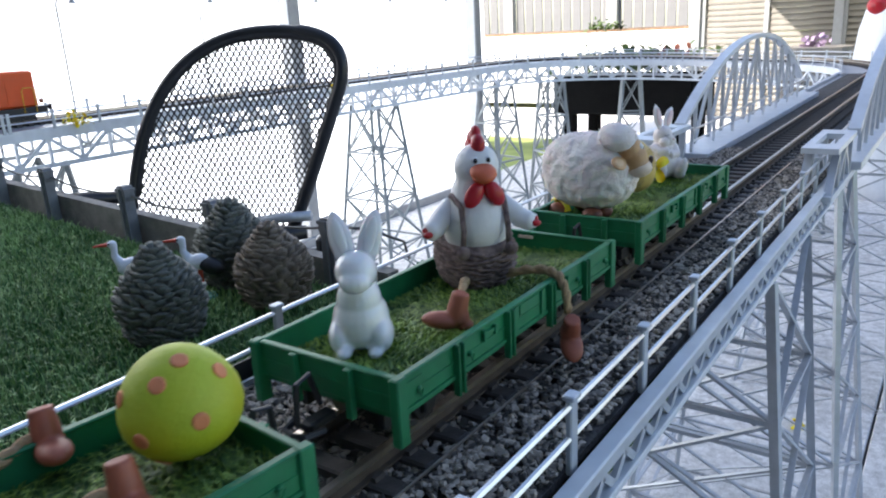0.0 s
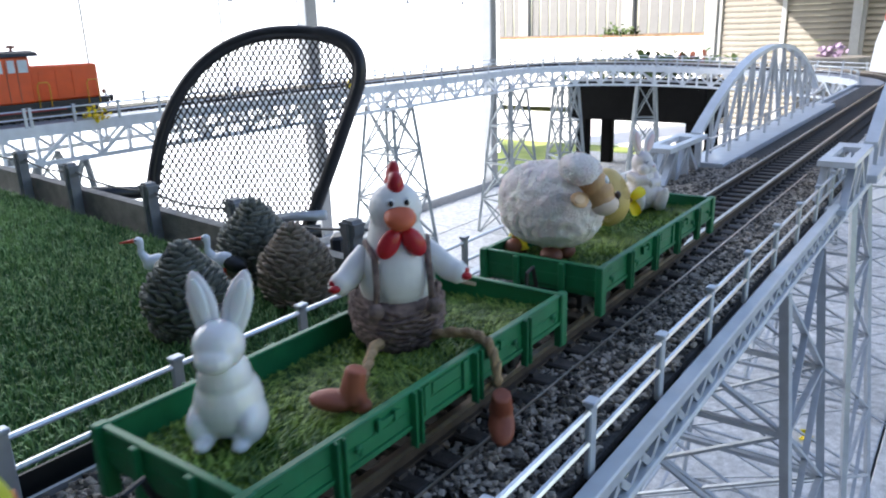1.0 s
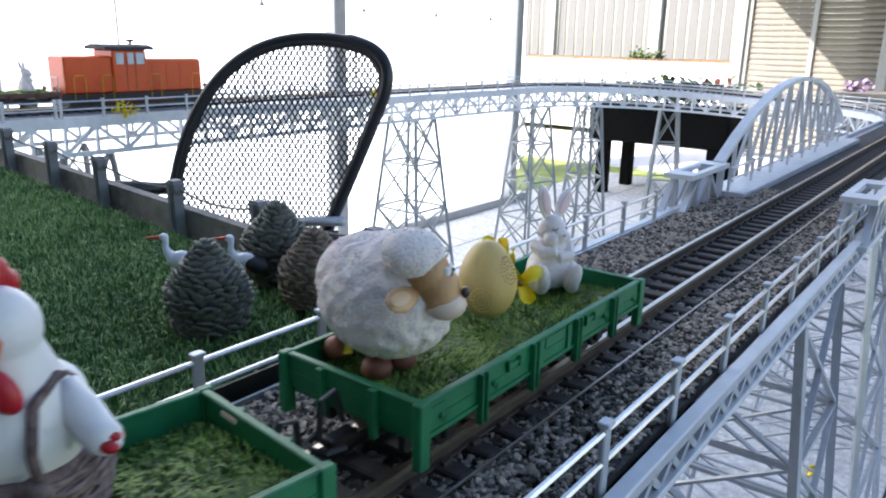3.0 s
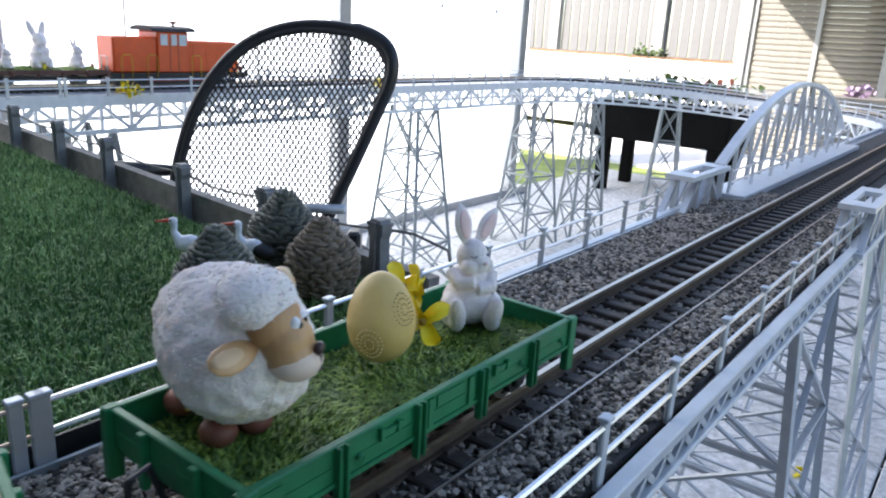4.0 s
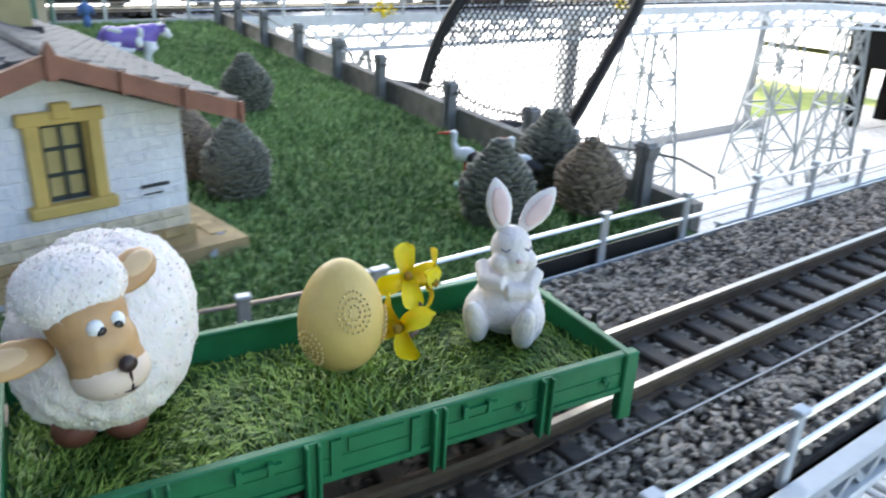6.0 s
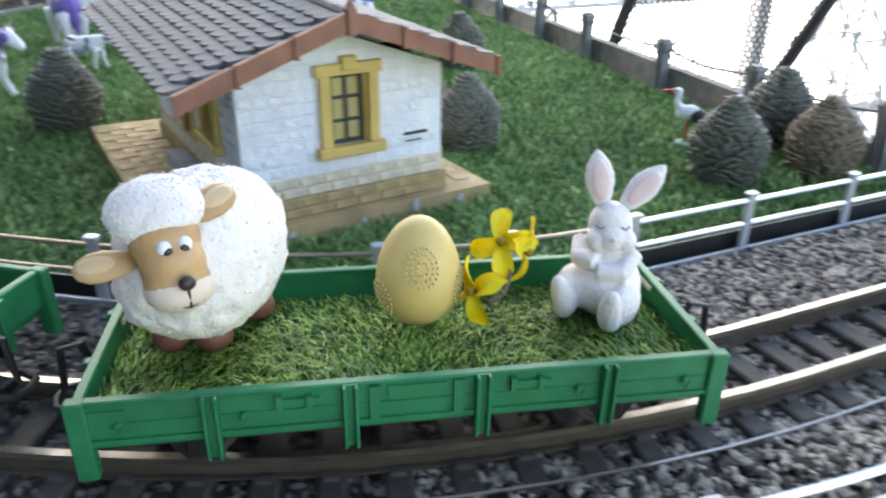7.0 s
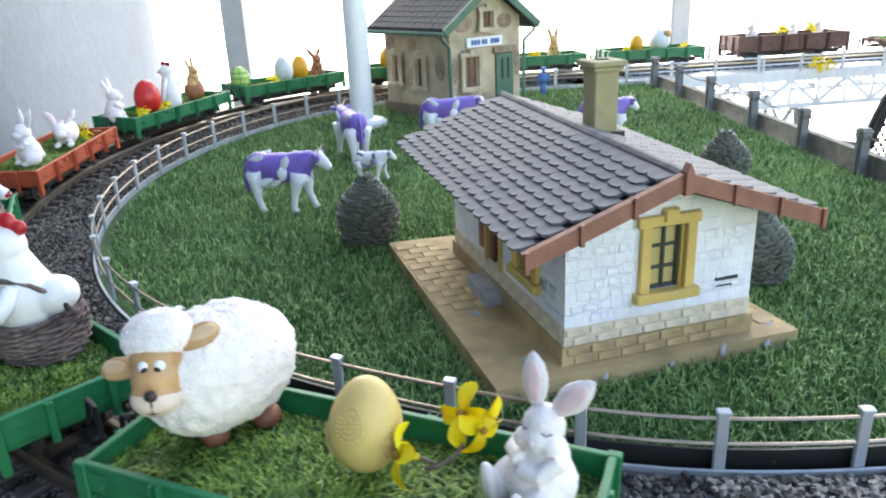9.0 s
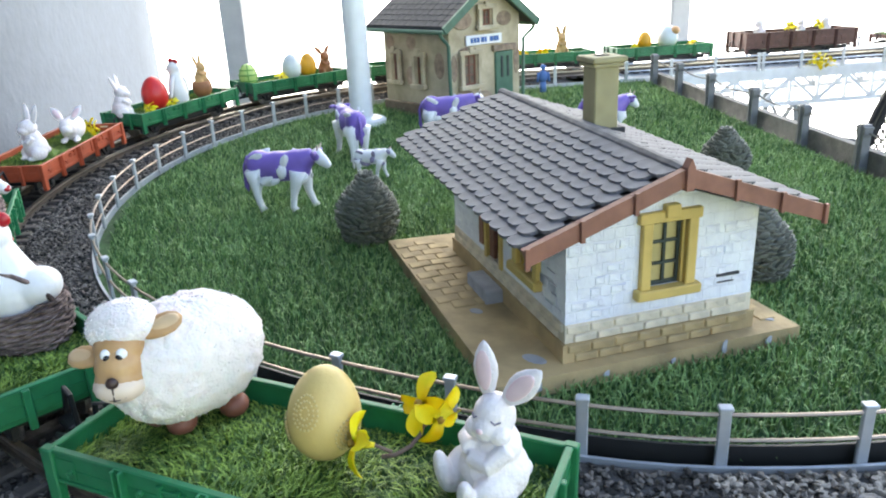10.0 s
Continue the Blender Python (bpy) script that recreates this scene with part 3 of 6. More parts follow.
def arch_side(x, y0, y1, h, parent):
    """One arched truss of the bridge, in the plane at x."""
    n = 24
    pts = []
    for i in range(n + 1):
        u = i / n
        pts.append(Vector((x, y0 + (y1 - y0) * u, 0.052 + h * (1 - abs(2 * u - 1) ** 2.1))))
    av, af = [], []
    for p in pts:
        av += [(p.x - 0.008, p.y, p.z - 0.004), (p.x + 0.008, p.y, p.z - 0.004), (p.x + 0.008, p.y, p.z + 0.004), (p.x - 0.008, p.y, p.z + 0.004)]
    for i in range(n):
        for j in range(4):
            af.append((i * 4 + j, i * 4 + (j + 1) % 4, i * 4 + 4 + (j + 1) % 4, i * 4 + 4 + j))
    af += [(3, 2, 1, 0), (n * 4, n * 4 + 1, n * 4 + 2, n * 4 + 3)]
    part("arch", Mesh().add(av, af), VIA, parent)
    part("lower_chord", Mesh().box((x * 0.86, (y0 + y1) / 2, 0.006), (0.062, y1 - y0 + 0.02, 0.012), ch=0.001), VIA, parent)
    hangers = 12
    for i in range(1, hangers):
        u = i / hangers
        y = y0 + (y1 - y0) * u
        z = 0.052 + h * (1 - abs(2 * u - 1) ** 2.1)
        part("hanger", Mesh().bar((x, y, 0.01), (x, y, z), 0.0055, 0.0055), ALU_M, parent)
        if i < hangers - 1:
            u2 = (i + 1) / hangers
            z2 = 0.052 + h * (1 - abs(2 * u2 - 1) ** 2.1)
            up = u < 0.5
            part("diagonal", Mesh().bar((x, y, 0.012 if up else z), (x, y0 + (y1 - y0) * u2, z2 if up else 0.012), 0.005, 0.005), ALU_M, parent)
    rl = Mesh()
    sx = x + (0.02 if x < 0 else -0.02)
    for z in (0.028, 0.046):
        rl.rod((sx, y0, z), (sx, y1, z), 0.0016)
    for i in range(9):
        y = y0 + (y1 - y0) * i / 8
        rl.box((sx, y, 0.028), (0.004, 0.006, 0.044))
    part("walkway_railing", rl, ALU, parent)


arch = thing("arch_bridge", "white aluminium arch truss bridge carrying the track", "model bridge")
arch_side(-0.122, 1.36, 2.32, 0.118, arch)
arch_side(0.118, 1.36, 2.32, 0.118, arch)


def portal(x, y):
    th = thing("bridge_portal", "aluminium truss end post with a flat cap plate", "bridge portal", "portals of the arch bridge")
    cp_ = Mesh().box((x, y - 0.064, 0.050), (0.042, 0.037, 0.007)).box((x, y + 0.064, 0.050), (0.042, 0.037, 0.007)).box((x - 0.016, y, 0.050), (0.010, 0.092, 0.007)).box((x + 0.016, y, 0.050), (0.010, 0.092, 0.007))
    part("cap_plate", cp_, VIA, th, "cap plate with a square hole")
    for dx in (-0.015, 0.015):
        for a, b in (((-0.10, -0.005), (-0.05, 0.047)), ((-0.05, -0.005), (-0.05, 0.047)), ((-0.05, 0.0), (0.0, 0.047)), ((0.0, -0.005), (0.0, 0.047)), ((0.0, 0.047), (0.05, 0.0)), ((0.06, -0.005), (0.06, 0.047))):
            part("strut", Mesh().bar((x + dx, y + a[0], a[1]), (x + dx, y + b[0], b[1]), 0.009, 0.007), ALU_M, th)
    part("foot_plate", Mesh().box((x, y - 0.01, -0.003), (0.042, 0.2, 0.006)), VIA, th)


portal(-0.127, 1.285)
portal(0.101, 1.275)


def trestle(x, y, z_top, tw, td, bw, bd, storeys, z_bot=FZ, rot=0.0, w=0.009, mtl=None, name="trestle_tower"):
    """A lattice tower with four leaning legs."""
    mtl = mtl or ALU_M
    th = thing(name, "slender grey lattice trestle tower under the viaduct", "trestle tower", "viaduct towers", pose(x, y, 0, 0, 0, rot))
    cor = ((-1, -1), (1, -1), (1, 1), (-1, 1))

    def at(i, u):
        a, b = cor[i % 4]
        return (a * (tw + (bw - tw) * u) / 2, b * (td + (bd - td) * u) / 2, z_top + (z_bot - z_top) * u)
    for i in range(4):
        part("leg", Mesh().bar(at(i, 0), at(i, 1), w, w), mtl, th)
    for k in range(storeys):
        u0, u1 = k / storeys, (k + 1) / storeys
        for i in range(4):
            part("strut", Mesh().bar(at(i, u1), at(i + 1, u1), w * 0.75, w * 0.6), mtl, th)
            part("brace", Mesh().bar(at(i, u0), at(i + 1, u1), w * 0.75, w * 0.35), mtl, th)
            part("brace", Mesh().bar(at(i + 1, u0), at(i, u1), w * 0.75, w * 0.35), mtl, th)
    return th


trestle(0.0, 1.0, -0.027, 0.222, 0.18, 0.36, 0.20, 5, w=0.0092)
trestle(-0.01, 1.48, -0.024, 0.22, 0.15, 0.36, 0.34, 5, w=0.008)
trestle(-0.01, 2.3, -0.024, 0.22, 0.15, 0.36, 0.34, 5, w=0.008)

# ---- far viaduct ----
via = thing("viaduct", "white lattice girder viaduct carrying the far track round the curve", "model viaduct")
V0, V1 = LA + 0.30, FULL
for side, nm in ((-0.118, "girder"), (0.118, "girder")):
    m = Mesh().add(*ribbon(V0, V1, side - 0.006, side + 0.006, -0.022, 0.004))
    m.add(*ribbon(V0, V1, side - 0.006, side + 0.006, -0.088, -0.078))
    part(nm, m, VIA, via)
    lat = Mesh()
    nst = int((V1 - V0) / 0.075)
    for i in range(nst):
        s = V0 + i * 0.075
        p, q = along(s, side)[0], along(s + 0.075, side)[0]
        lo, hi = Vector((0, 0, -0.08)), Vector((0, 0, -0.02))
        lat.bar(p + (lo if i % 2 else hi), q + (hi if i % 2 else lo), 0.008, 0.007)
        lat.bar(p + lo, p + hi, 0.009, 0.006)
    part("lattice", lat, VIA, via, kind="stuff")
part("deck", Mesh().add(*ribbon(V0, V1, -0.116, 0.116, -0.006, 0.004)), ALU_M, via)
railing("railing", list(np.arange(V0 + 0.02, V1 - 0.05, 0.112)), -FEN, 0.0, "aluminium railing along the inner side of the viaduct", double=(3, 9))
railing("railing", list(np.arange(V0 + 0.02, V1 - 0.05, 0.112)), 0.116, 0.0, "aluminium railing along the outer side of the viaduct")
for s in (LA + 0.75, LA + 2.05, LA + LS + 0.19, LA + LS + 0.52, LA + LS + 0.92, LA + LS + 1.75):
    p, h = along(s)
    wide = 0.76 if s < LA + LS else 0.66 if s < LA + LS + 0.3 else 0.54
    trestle(p.x, p.y, p.z - 0.085, 0.15 * wide, 0.17 * wide, 0.33 * wide, 0.36 * wide, 4, rot=h, w=0.012, mtl=TOWER)

# ---- edge of the grass: concrete kerb, cast posts, chain ----
part_k = thing("edge_fence", "low weathered concrete kerb with grey cast posts and a chain", "edge fence")
gx = [-0.205, -0.372, -0.53, -0.71, -0.85, -1.0, -1.16, -1.30, -1.43]
gy = lambda x: 0.657 - 0.03 * x
part("kerb", Mesh().prism([(-0.17, -0.045), (-0.17, 0.016), (-1.46, 0.058), (-1.46, -0.045)], 0.664, 0.678, axis=1), CONCRETE, part_k, "stained concrete kerb").matrix_basis = pose(0, 0.0, 0, 0, 0, -1.7)
pp = Mesh().prism([(-0.009, -0.02), (0.009, -0.02), (0.007, 0.045), (0.0095, 0.05), (0.0095, 0.056), (0.006, 0.0625), (-0.006, 0.0625), (-0.0095, 0.056), (-0.0095, 0.05), (-0.007, 0.045)], -0.006, 0.006, axis=1)
pp.box((0, -0.007, 0.03), (0.004, 0.003, 0.06)).box((0, 0, 0.058), (0.021, 0.014, 0.003))
pmesh = pp.data("post", POSTGREY)
for x in gx:
    part("post", pmesh, POSTGREY, part_k, m=pose(x, gy(x) - 0.002, ground_z(x), 0, 0, -4))
for a, b in zip(gx, gx[1:]):
    pts_c = []
    for i in range(9):
        u = i / 8
        x = a + (b - a) * u
        pts_c.append((x, gy(x), ground_z(x) + 0.053 - 0.008 * 4 * u * (1 - u)))
    part("chain", Mesh().tube(pts_c, 0.0014, 5), ROPE, part_k)
part("chain", Mesh().tube([(-0.205, gy(-0.205), 0.053), (-0.18, 0.68, 0.05), (-0.155, 0.70, 0.036), (-0.15, 0.70, 0.02)], 0.0014, 5), ROPE, part_k)


# ---- small cabin on its paved base ----
cabin = thing("cabin", "small whitewashed stone cabin with grey tiled roof on ochre paving", "model house", m=HOUSE)
W2, DEP, WY = 0.081, 0.262, 0.0085      # half width of the front wall, depth of the walls, middle of the front
Z0, ZE, ZA = 0.040, 0.112, 0.143


def gable_poly():
    return [(WY - W2, Z0), (WY + W2, Z0), (WY + W2, ZE), (0, ZA), (WY - W2, ZE)]


base = part("paved_base", Mesh().prism([(0.016, -0.133), (0.016, 0.128), (-0.305, 0.128), (-0.325, -0.133)], -0.004, 0.011, axis=2), PLAZA, cabin, "ochre paved base with worn paint")
pv = Mesh().box((0, 0, 0), (0.0145, 0.0215, 0.002), ch=0.0008).data("paving_stone", PLAZA)
rp = random.Random(3)
for i in range(12):
    for j in range(2):
        part("paving_stone", pv, PLAZA, base, m=pose(-0.30 + i * 0.0155 + rp.uniform(-.0006, .0006), -0.12 + j * 0.0225 + (0.011 if i % 2 else 0), 0.0113, rp.uniform(-2, 2), rp.uniform(-2, 2), rp.uniform(-3, 3)))
for i in range(14):
    part("paving_stone", pv, PLAZA, base, m=pose(-0.28 + i * 0.0205, 0.113, 0.0113, rp.uniform(-2, 2), 0, 90 + rp.uniform(-3, 3)))
plinth = part("plinth", Mesh().box((-DEP / 2, WY, 0.018), (DEP + 0.006, 2 * W2 + 0.006, 0.016)), PLAZA, cabin)
course = part("brick_course", Mesh().box((-DEP / 2, WY, 0.033), (DEP + 0.001, 2 * W2 + 0.001, 0.016)), BRICK_C, cabin)
br = Mesh().box((0, 0, 0), (0.003, 0.0185, 0.0066), ch=0.001).data("brick", BRICK_C)
br2 = Mesh().box((0, 0, 0), (0.003, 0.0185, 0.0066), ch=0.001).data("brick_low", PLAZA)
for r in range(2):
    for j in range(8):
        y = WY - W2 + 0.010 + j * 0.0198 + (0.0 if r else 0.006)
        if y < WY + W2 - 0.008:
            part("brick", br, BRICK_C, course, m=pose(0.0004, y, 0.0292 + r * 0.0078, 0, rp.uniform(-2, 2), rp.uniform(-1.5, 1.5)))
            part("brick", br2, PLAZA, plinth, m=pose(0.003, y, 0.0145 + r * 0.0078, 0, rp.uniform(-2, 2), rp.uniform(-1.5, 1.5)))
for r in range(2):
    for j in range(12):
        part("brick", br, BRICK_C, course, m=pose(-0.012 - j * 0.0205 - (0.0 if r else 0.008), WY - W2 - 0.0004, 0.0292 + r * 0.0078, 0, 0, 90))
# spots where the ochre paint has worn off to grey
for y, z, w, h in ((0.058, 0.006, 0.010, 0.012), (0.100, 0.004, 0.014, 0.007), (-0.100, 0.004, 0.018, 0.008), (-0.045, 0.004, 0.010, 0.005), (0.012, 0.003, 0.008, 0.005)):
    part("worn_spot", Mesh().lathe([(0.5, 0), (0.44, 0.0006)], 11, pose(0.016, y, z, 0, 90, 20) @ Matrix.Diagonal((h, w, 1, 1))), STEPG, base, "spot of worn grey paint")
for x, y, w, h in ((-0.012, -0.092, 0.022, 0.012), (-0.110, -0.104, 0.014, 0.009), (-0.006, 0.112, 0.016, 0.007)):
    part("worn_spot", Mesh().lathe([(0.5, 0), (0.44, 0.0006)], 11, pose(x, y, 0.0112, 0, 0, 30) @ Matrix.Diagonal((w, h, 1, 1))), STEPG, base, "spot of worn grey paint")
# walls as four slabs with openings
part("wall", Mesh().prism(gable_poly(), -DEP, -DEP + 0.008, axis=0), STONE_W, cabin)
part("wall", Mesh().box((-DEP / 2, WY + W2 - 0.004, (Z0 + ZE) / 2), (DEP - 0.016, 0.008, ZE - Z0)), STONE_W, cabin)
WN, WW, WB, WT = 0.0105, 0.030, 0.060, 0.112      # front window: middle, width, foot, head
a0, a1 = WN - WW / 2, WN + WW / 2
wl = part("wall", Mesh().prism([(WY - W2, Z0), (a0, Z0), (a0, WT), (a1, WT), (a1, Z0), (WY + W2, Z0), (WY + W2, ZE), (0, ZA), (WY - W2, ZE)], -0.008, 0.0, axis=0), STONE_W, cabin, "whitewashed rough stone wall")
part("wall_below_window", Mesh().box((-0.004, WN, (Z0 + WB) / 2), (0.008, WW, WB - Z0)), STONE_W, wl)
for a, b, z0, z1 in ((-0.008, -0.052, Z0, ZE), (-0.085, -0.128, Z0, ZE), (-0.162, -DEP + 0.008, Z0, ZE), (-0.052, -0.085, Z0, 0.060), (-0.052, -0.085, 0.094, ZE), (-0.128, -0.162, 0.108, ZE)):
    part("wall_panel", Mesh().box(((a + b) / 2, WY - W2 + 0.004, (z0 + z1) / 2), (abs(a - b), 0.008, z1 - z0)), STONE_W, cabin)
# added near-black sheets and floor: painted shade of the unlit inside
part("interior_shade_sheet", Mesh().box((-0.03, WY, 0.085), (0.003, 0.14, 0.08)), DARKIN, cabin)
part("interior_shade_sheet", Mesh().box((-DEP / 2, -0.055, 0.08), (DEP - 0.03, 0.003, 0.08)), DARKIN, cabin)
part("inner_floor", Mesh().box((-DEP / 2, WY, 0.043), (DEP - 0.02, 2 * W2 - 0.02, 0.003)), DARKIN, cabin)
# single stones standing proud of the whitewash
for j in range(64):
    y, z = WY + rp.uniform(-W2 + 0.008, W2 - 0.008), 0.046 + 0.0088 * rp.randrange(0, 10)
    if abs(y - WN) < 0.034 and z < 0.135 or z > ZE - 0.004 + (ZA - ZE) * (1 - abs(y) / W2) - 0.006:
        continue
    part("stone", Mesh().box((0, 0, 0), (0.0010, rp.uniform(0.007, 0.016), rp.uniform(0.006, 0.0082)), ch=0.0005), STONE_W, wl, m=pose(0.0001, y, z, rp.uniform(-3, 3), rp.uniform(-3, 3), rp.uniform(-2, 2)))
for j in range(30):
    part("stone", Mesh().box((0, 0, 0), (rp.uniform(0.007, 0.016), 0.0010, rp.uniform(0.006, 0.0082)), ch=0.0005), STONE_W, wl, m=pose(rp.choice((rp.uniform(-0.045, -0.008), rp.uniform(-0.25, -0.165))), WY - W2 - 0.0003, 0.046 + 0.0088 * rp.randrange(0, 8)))


def window(parent, m, w, h, trim, frame_m, cross=(1, 2), label="yellow-framed window with dark glazing bars", pane=None):
    """A window with trim round it, sill, panes and bars, facing local +x."""
    t = 0.0085
    win = part("window", Mesh().box((-0.007, 0, h / 2), (0.002, w, h)), pane or CURTAIN, parent, label, m=m)
    fr = Mesh().box((0.0015, -w / 2 - t / 2, h / 2), (0.006, t, h + 0.002), ch=0.0008).box((0.0015, w / 2 + t / 2, h / 2), (0.006, t, h + 0.002), ch=0.0008)
    fr.box((0.0015, 0, h + t / 2), (0.006, w + 2 * t + 0.006, t), ch=0.0008).box((0.003, 0, h + t), (0.007, 0.012, t * 1.2), ch=0.0008)
    part("window_frame", fr, trim, win)
    part("window_sill", Mesh().box((0.003, 0, -0.0035), (0.010, w + 2 * t + 0.008, 0.008), ch=0.001), trim, win)
    for s in (-1, 1):
        part("reveal", Mesh().box((-0.0035, s * (w / 2 - 0.001), h / 2), (0.006, 0.002, h)), trim, win)
    for i in range(cross[0]):
        part("bar", Mesh().box((-0.0045, (i + 1) * w / (cross[0] + 1) - w / 2, h / 2), (0.002, 0.0022, h)), frame_m, win)
    for i in range(cross[1]):
        part("bar", Mesh().box((-0.0045, 0, (i + 1) * h / (cross[1] + 1)), (0.002, w, 0.0022)), frame_m, win)
    ed = Mesh()
    for s in (-1, 1):
        ed.box((-0.0045, s * (w / 2 - 0.003), h / 2), (0.002, 0.0025, h))
        ed.box((-0.0045, 0, h / 2 + s * (h / 2 - 0.0015)), (0.002, w, 0.003))
    part("sash", ed, frame_m, win)
    return win


window(cabin, pose(0, WN, WB), WW, WT - WB, TRIM_Y, WFRAME)
window(cabin, pose(-0.0685, WY - W2, 0.060, 0, 0, -90), 0.033, 0.034, TRIM_Y, WFRAME, (1, 1))
dr = part("door", Mesh().box((-0.1555, WY - W2 + 0.003, 0.074), (0.011, 0.004, 0.068), ch=0.0006), BARGE, cabin, "brown door standing open")
for x in (-0.127, -0.164):
    part("door_frame", Mesh().box((x, WY - W2 - 0.0006, 0.074), (0.0055, 0.004, 0.070), ch=0.0005), TRIM_Y, cabin)
part("shutter", Mesh().box((-0.172, WY - W2 - 0.002, 0.078), (0.010, 0.003, 0.056)), BARGE, cabin)
# near-black sheet painted as the shade in the doorway
part("doorway_shade_sheet", Mesh().box((-0.145, WY - W2 + 0.011, 0.072), (0.046, 0.002, 0.076)), DARKIN, cabin)
part("door_step", Mesh().box((-0.145, WY - W2 - 0.0100, 0.0165), (0.052, 0.018, 0.014), ch=0.001), STEPG, cabin)
# vent slots
part("wall_vent", Mesh().box((0.0008, 0.066, 0.0605), (0.0016, 0.020, 0.0022)).box((0.0006, 0.064, 0.0545), (0.0012, 0.015, 0.0008)), ROOFD, cabin)

# roof: two slopes with tiles laid one by one
RX0, RX1 = 0.028, -0.305
SPAN, DROP = 0.115, 0.039
RIDGE = 0.155
ang = math.degrees(math.atan2(DROP, SPAN))
roof = part("roof", Mesh().prism([(0, RIDGE), (SPAN, RIDGE - DROP), (SPAN, RIDGE - DROP - 0.004), (0, RIDGE - 0.005), (-SPAN, RIDGE - DROP - 0.004), (-SPAN, RIDGE - DROP)], RX1, RX0, axis=0), ROOFT, cabin, "grey beaver-tail tile roof")
tl = Mesh()
tw, tlg = 0.0172, 0.017
prof = [(-tw / 2, 0), (tw / 2, 0), (tw / 2, -tlg * 0.7), (tw * 0.35, -tlg * 0.93), (0, -tlg), (-tw * 0.35, -tlg * 0.93), (-tw / 2, -tlg * 0.7)]
v = [(a, b, 0.0012 - b * 0.16 + h) for h in (0.0, 0.0026) for a, b in prof]
nn = len(prof)
tl.add(v, [tuple(range(nn, 2 * nn)), tuple(range(nn - 1, -1, -1))] + [(i, (i + 1) % nn, nn + (i + 1) % nn, nn + i) for i in range(nn)])
tme = tl.data("roof_tile", ROOFT)
rows_n, cols_n = 11, 21
for side in (-1, 1):
    for r in range(rows_n):
        for k in range(cols_n):
            u = (r + 0.12) / rows_n
            y, z = side * SPAN * u, RIDGE - DROP * u
            x = RX0 - 0.009 - (k + (0.5 if r % 2 else 0)) * 0.01715
            if x < RX1 + 0.004:
                continue
            m = Matrix.Translation((x, y, z)) @ pose(0, 0, 0, 0, 0, 0 if side < 0 else 180) @ pose(0, 0, 0, ang + rp.uniform(-1.0, 1.0), 0, rp.uniform(-1.5, 1.5))
            part("roof_tile", tme, ROOFT, roof, m=m)
cap = Mesh().tube([(x, 0, RIDGE + 0.001) for x in np.linspace(RX0 + 0.001, RX1, 24)], [0.0052 + 0.0006 * (i % 2) for i in range(24)], 10)
part("ridge_cap", cap, ROOFT, roof)
for side in (-1, 1):
    a, b = Vector((RX0 + 0.004, 0, RIDGE - 0.001)), Vector((RX0 + 0.004, side * (SPAN + 0.003), RIDGE - DROP - 0.003))
    for i in range(3):
        p, q = a + (b - a) * (i / 3 + 0.004), a + (b - a) * ((i + 1) / 3)
        d = (q - p).normalized()
        nrm = Vector((0, -d.z, d.y)) if side > 0 else Vector((0, d.z, -d.y))
        m = Mesh()
        vv = [p + nrm * 0.006 * s1 + Vector((s2 * 0.003, 0, 0)) for s2 in (-1, 1) for s1 in (-1, 1)] + [q + nrm * 0.006 * s1 + Vector((s2 * 0.003, 0, 0)) for s2 in (-1, 1) for s1 in (-1, 1)]
        m.add([tuple(w) for w in vv], [(0, 1, 3, 2), (4, 6, 7, 5), (0, 4, 5, 1), (2, 3, 7, 6), (0, 2, 6, 4), (1, 5, 7, 3)])
        part("bargeboard", m, BARGE, cabin)
        part("bargeboard_clip", Mesh().box((RX0 + 0.008, q.y, q.z), (0.003, 0.003, 0.015)), BARGE, cabin)
part("gable_finial", Mesh().prism([(-0.0030, RIDGE - 0.010), (0.0030, RIDGE - 0.010), (0.0030, RIDGE + 0.006), (0, RIDGE + 0.012), (-0.0030, RIDGE + 0.006)], RX0 + 0.003, RX0 + 0.010, axis=0), BARGE, cabin)
roof.matrix_basis = Matrix.Translation((RX0, 0, RIDGE)) @ pose(0, 0, 0, 0, 1.9, 0) @ Matrix.Translation((-RX0, 0, -RIDGE))
chy, chx = 0.029, -0.142
cm = Mesh().box((chx, chy, 0.180), (0.023, 0.023, 0.060), ch=0.001)
chimney = part("chimney", cm, CHIM, cabin, "khaki chimney with flared cap")
part("chimney_cap", Mesh().box((chx, chy, 0.2105), (0.029, 0.029, 0.004), ch=0.001).box((chx, chy, 0.215), (0.033, 0.033, 0.005), ch=0.001), CHIM, chimney)
# near-black plate painted as the shade in the flue mouth
part("flue", Mesh().box((chx, chy, 0.2176), (0.010, 0.010, 0.0012)), DARKIN, chimney)
part("chimney_flashing", Mesh().box((chx, chy, 0.153), (0.030, 0.034, 0.006)), ROOFD, chimney)

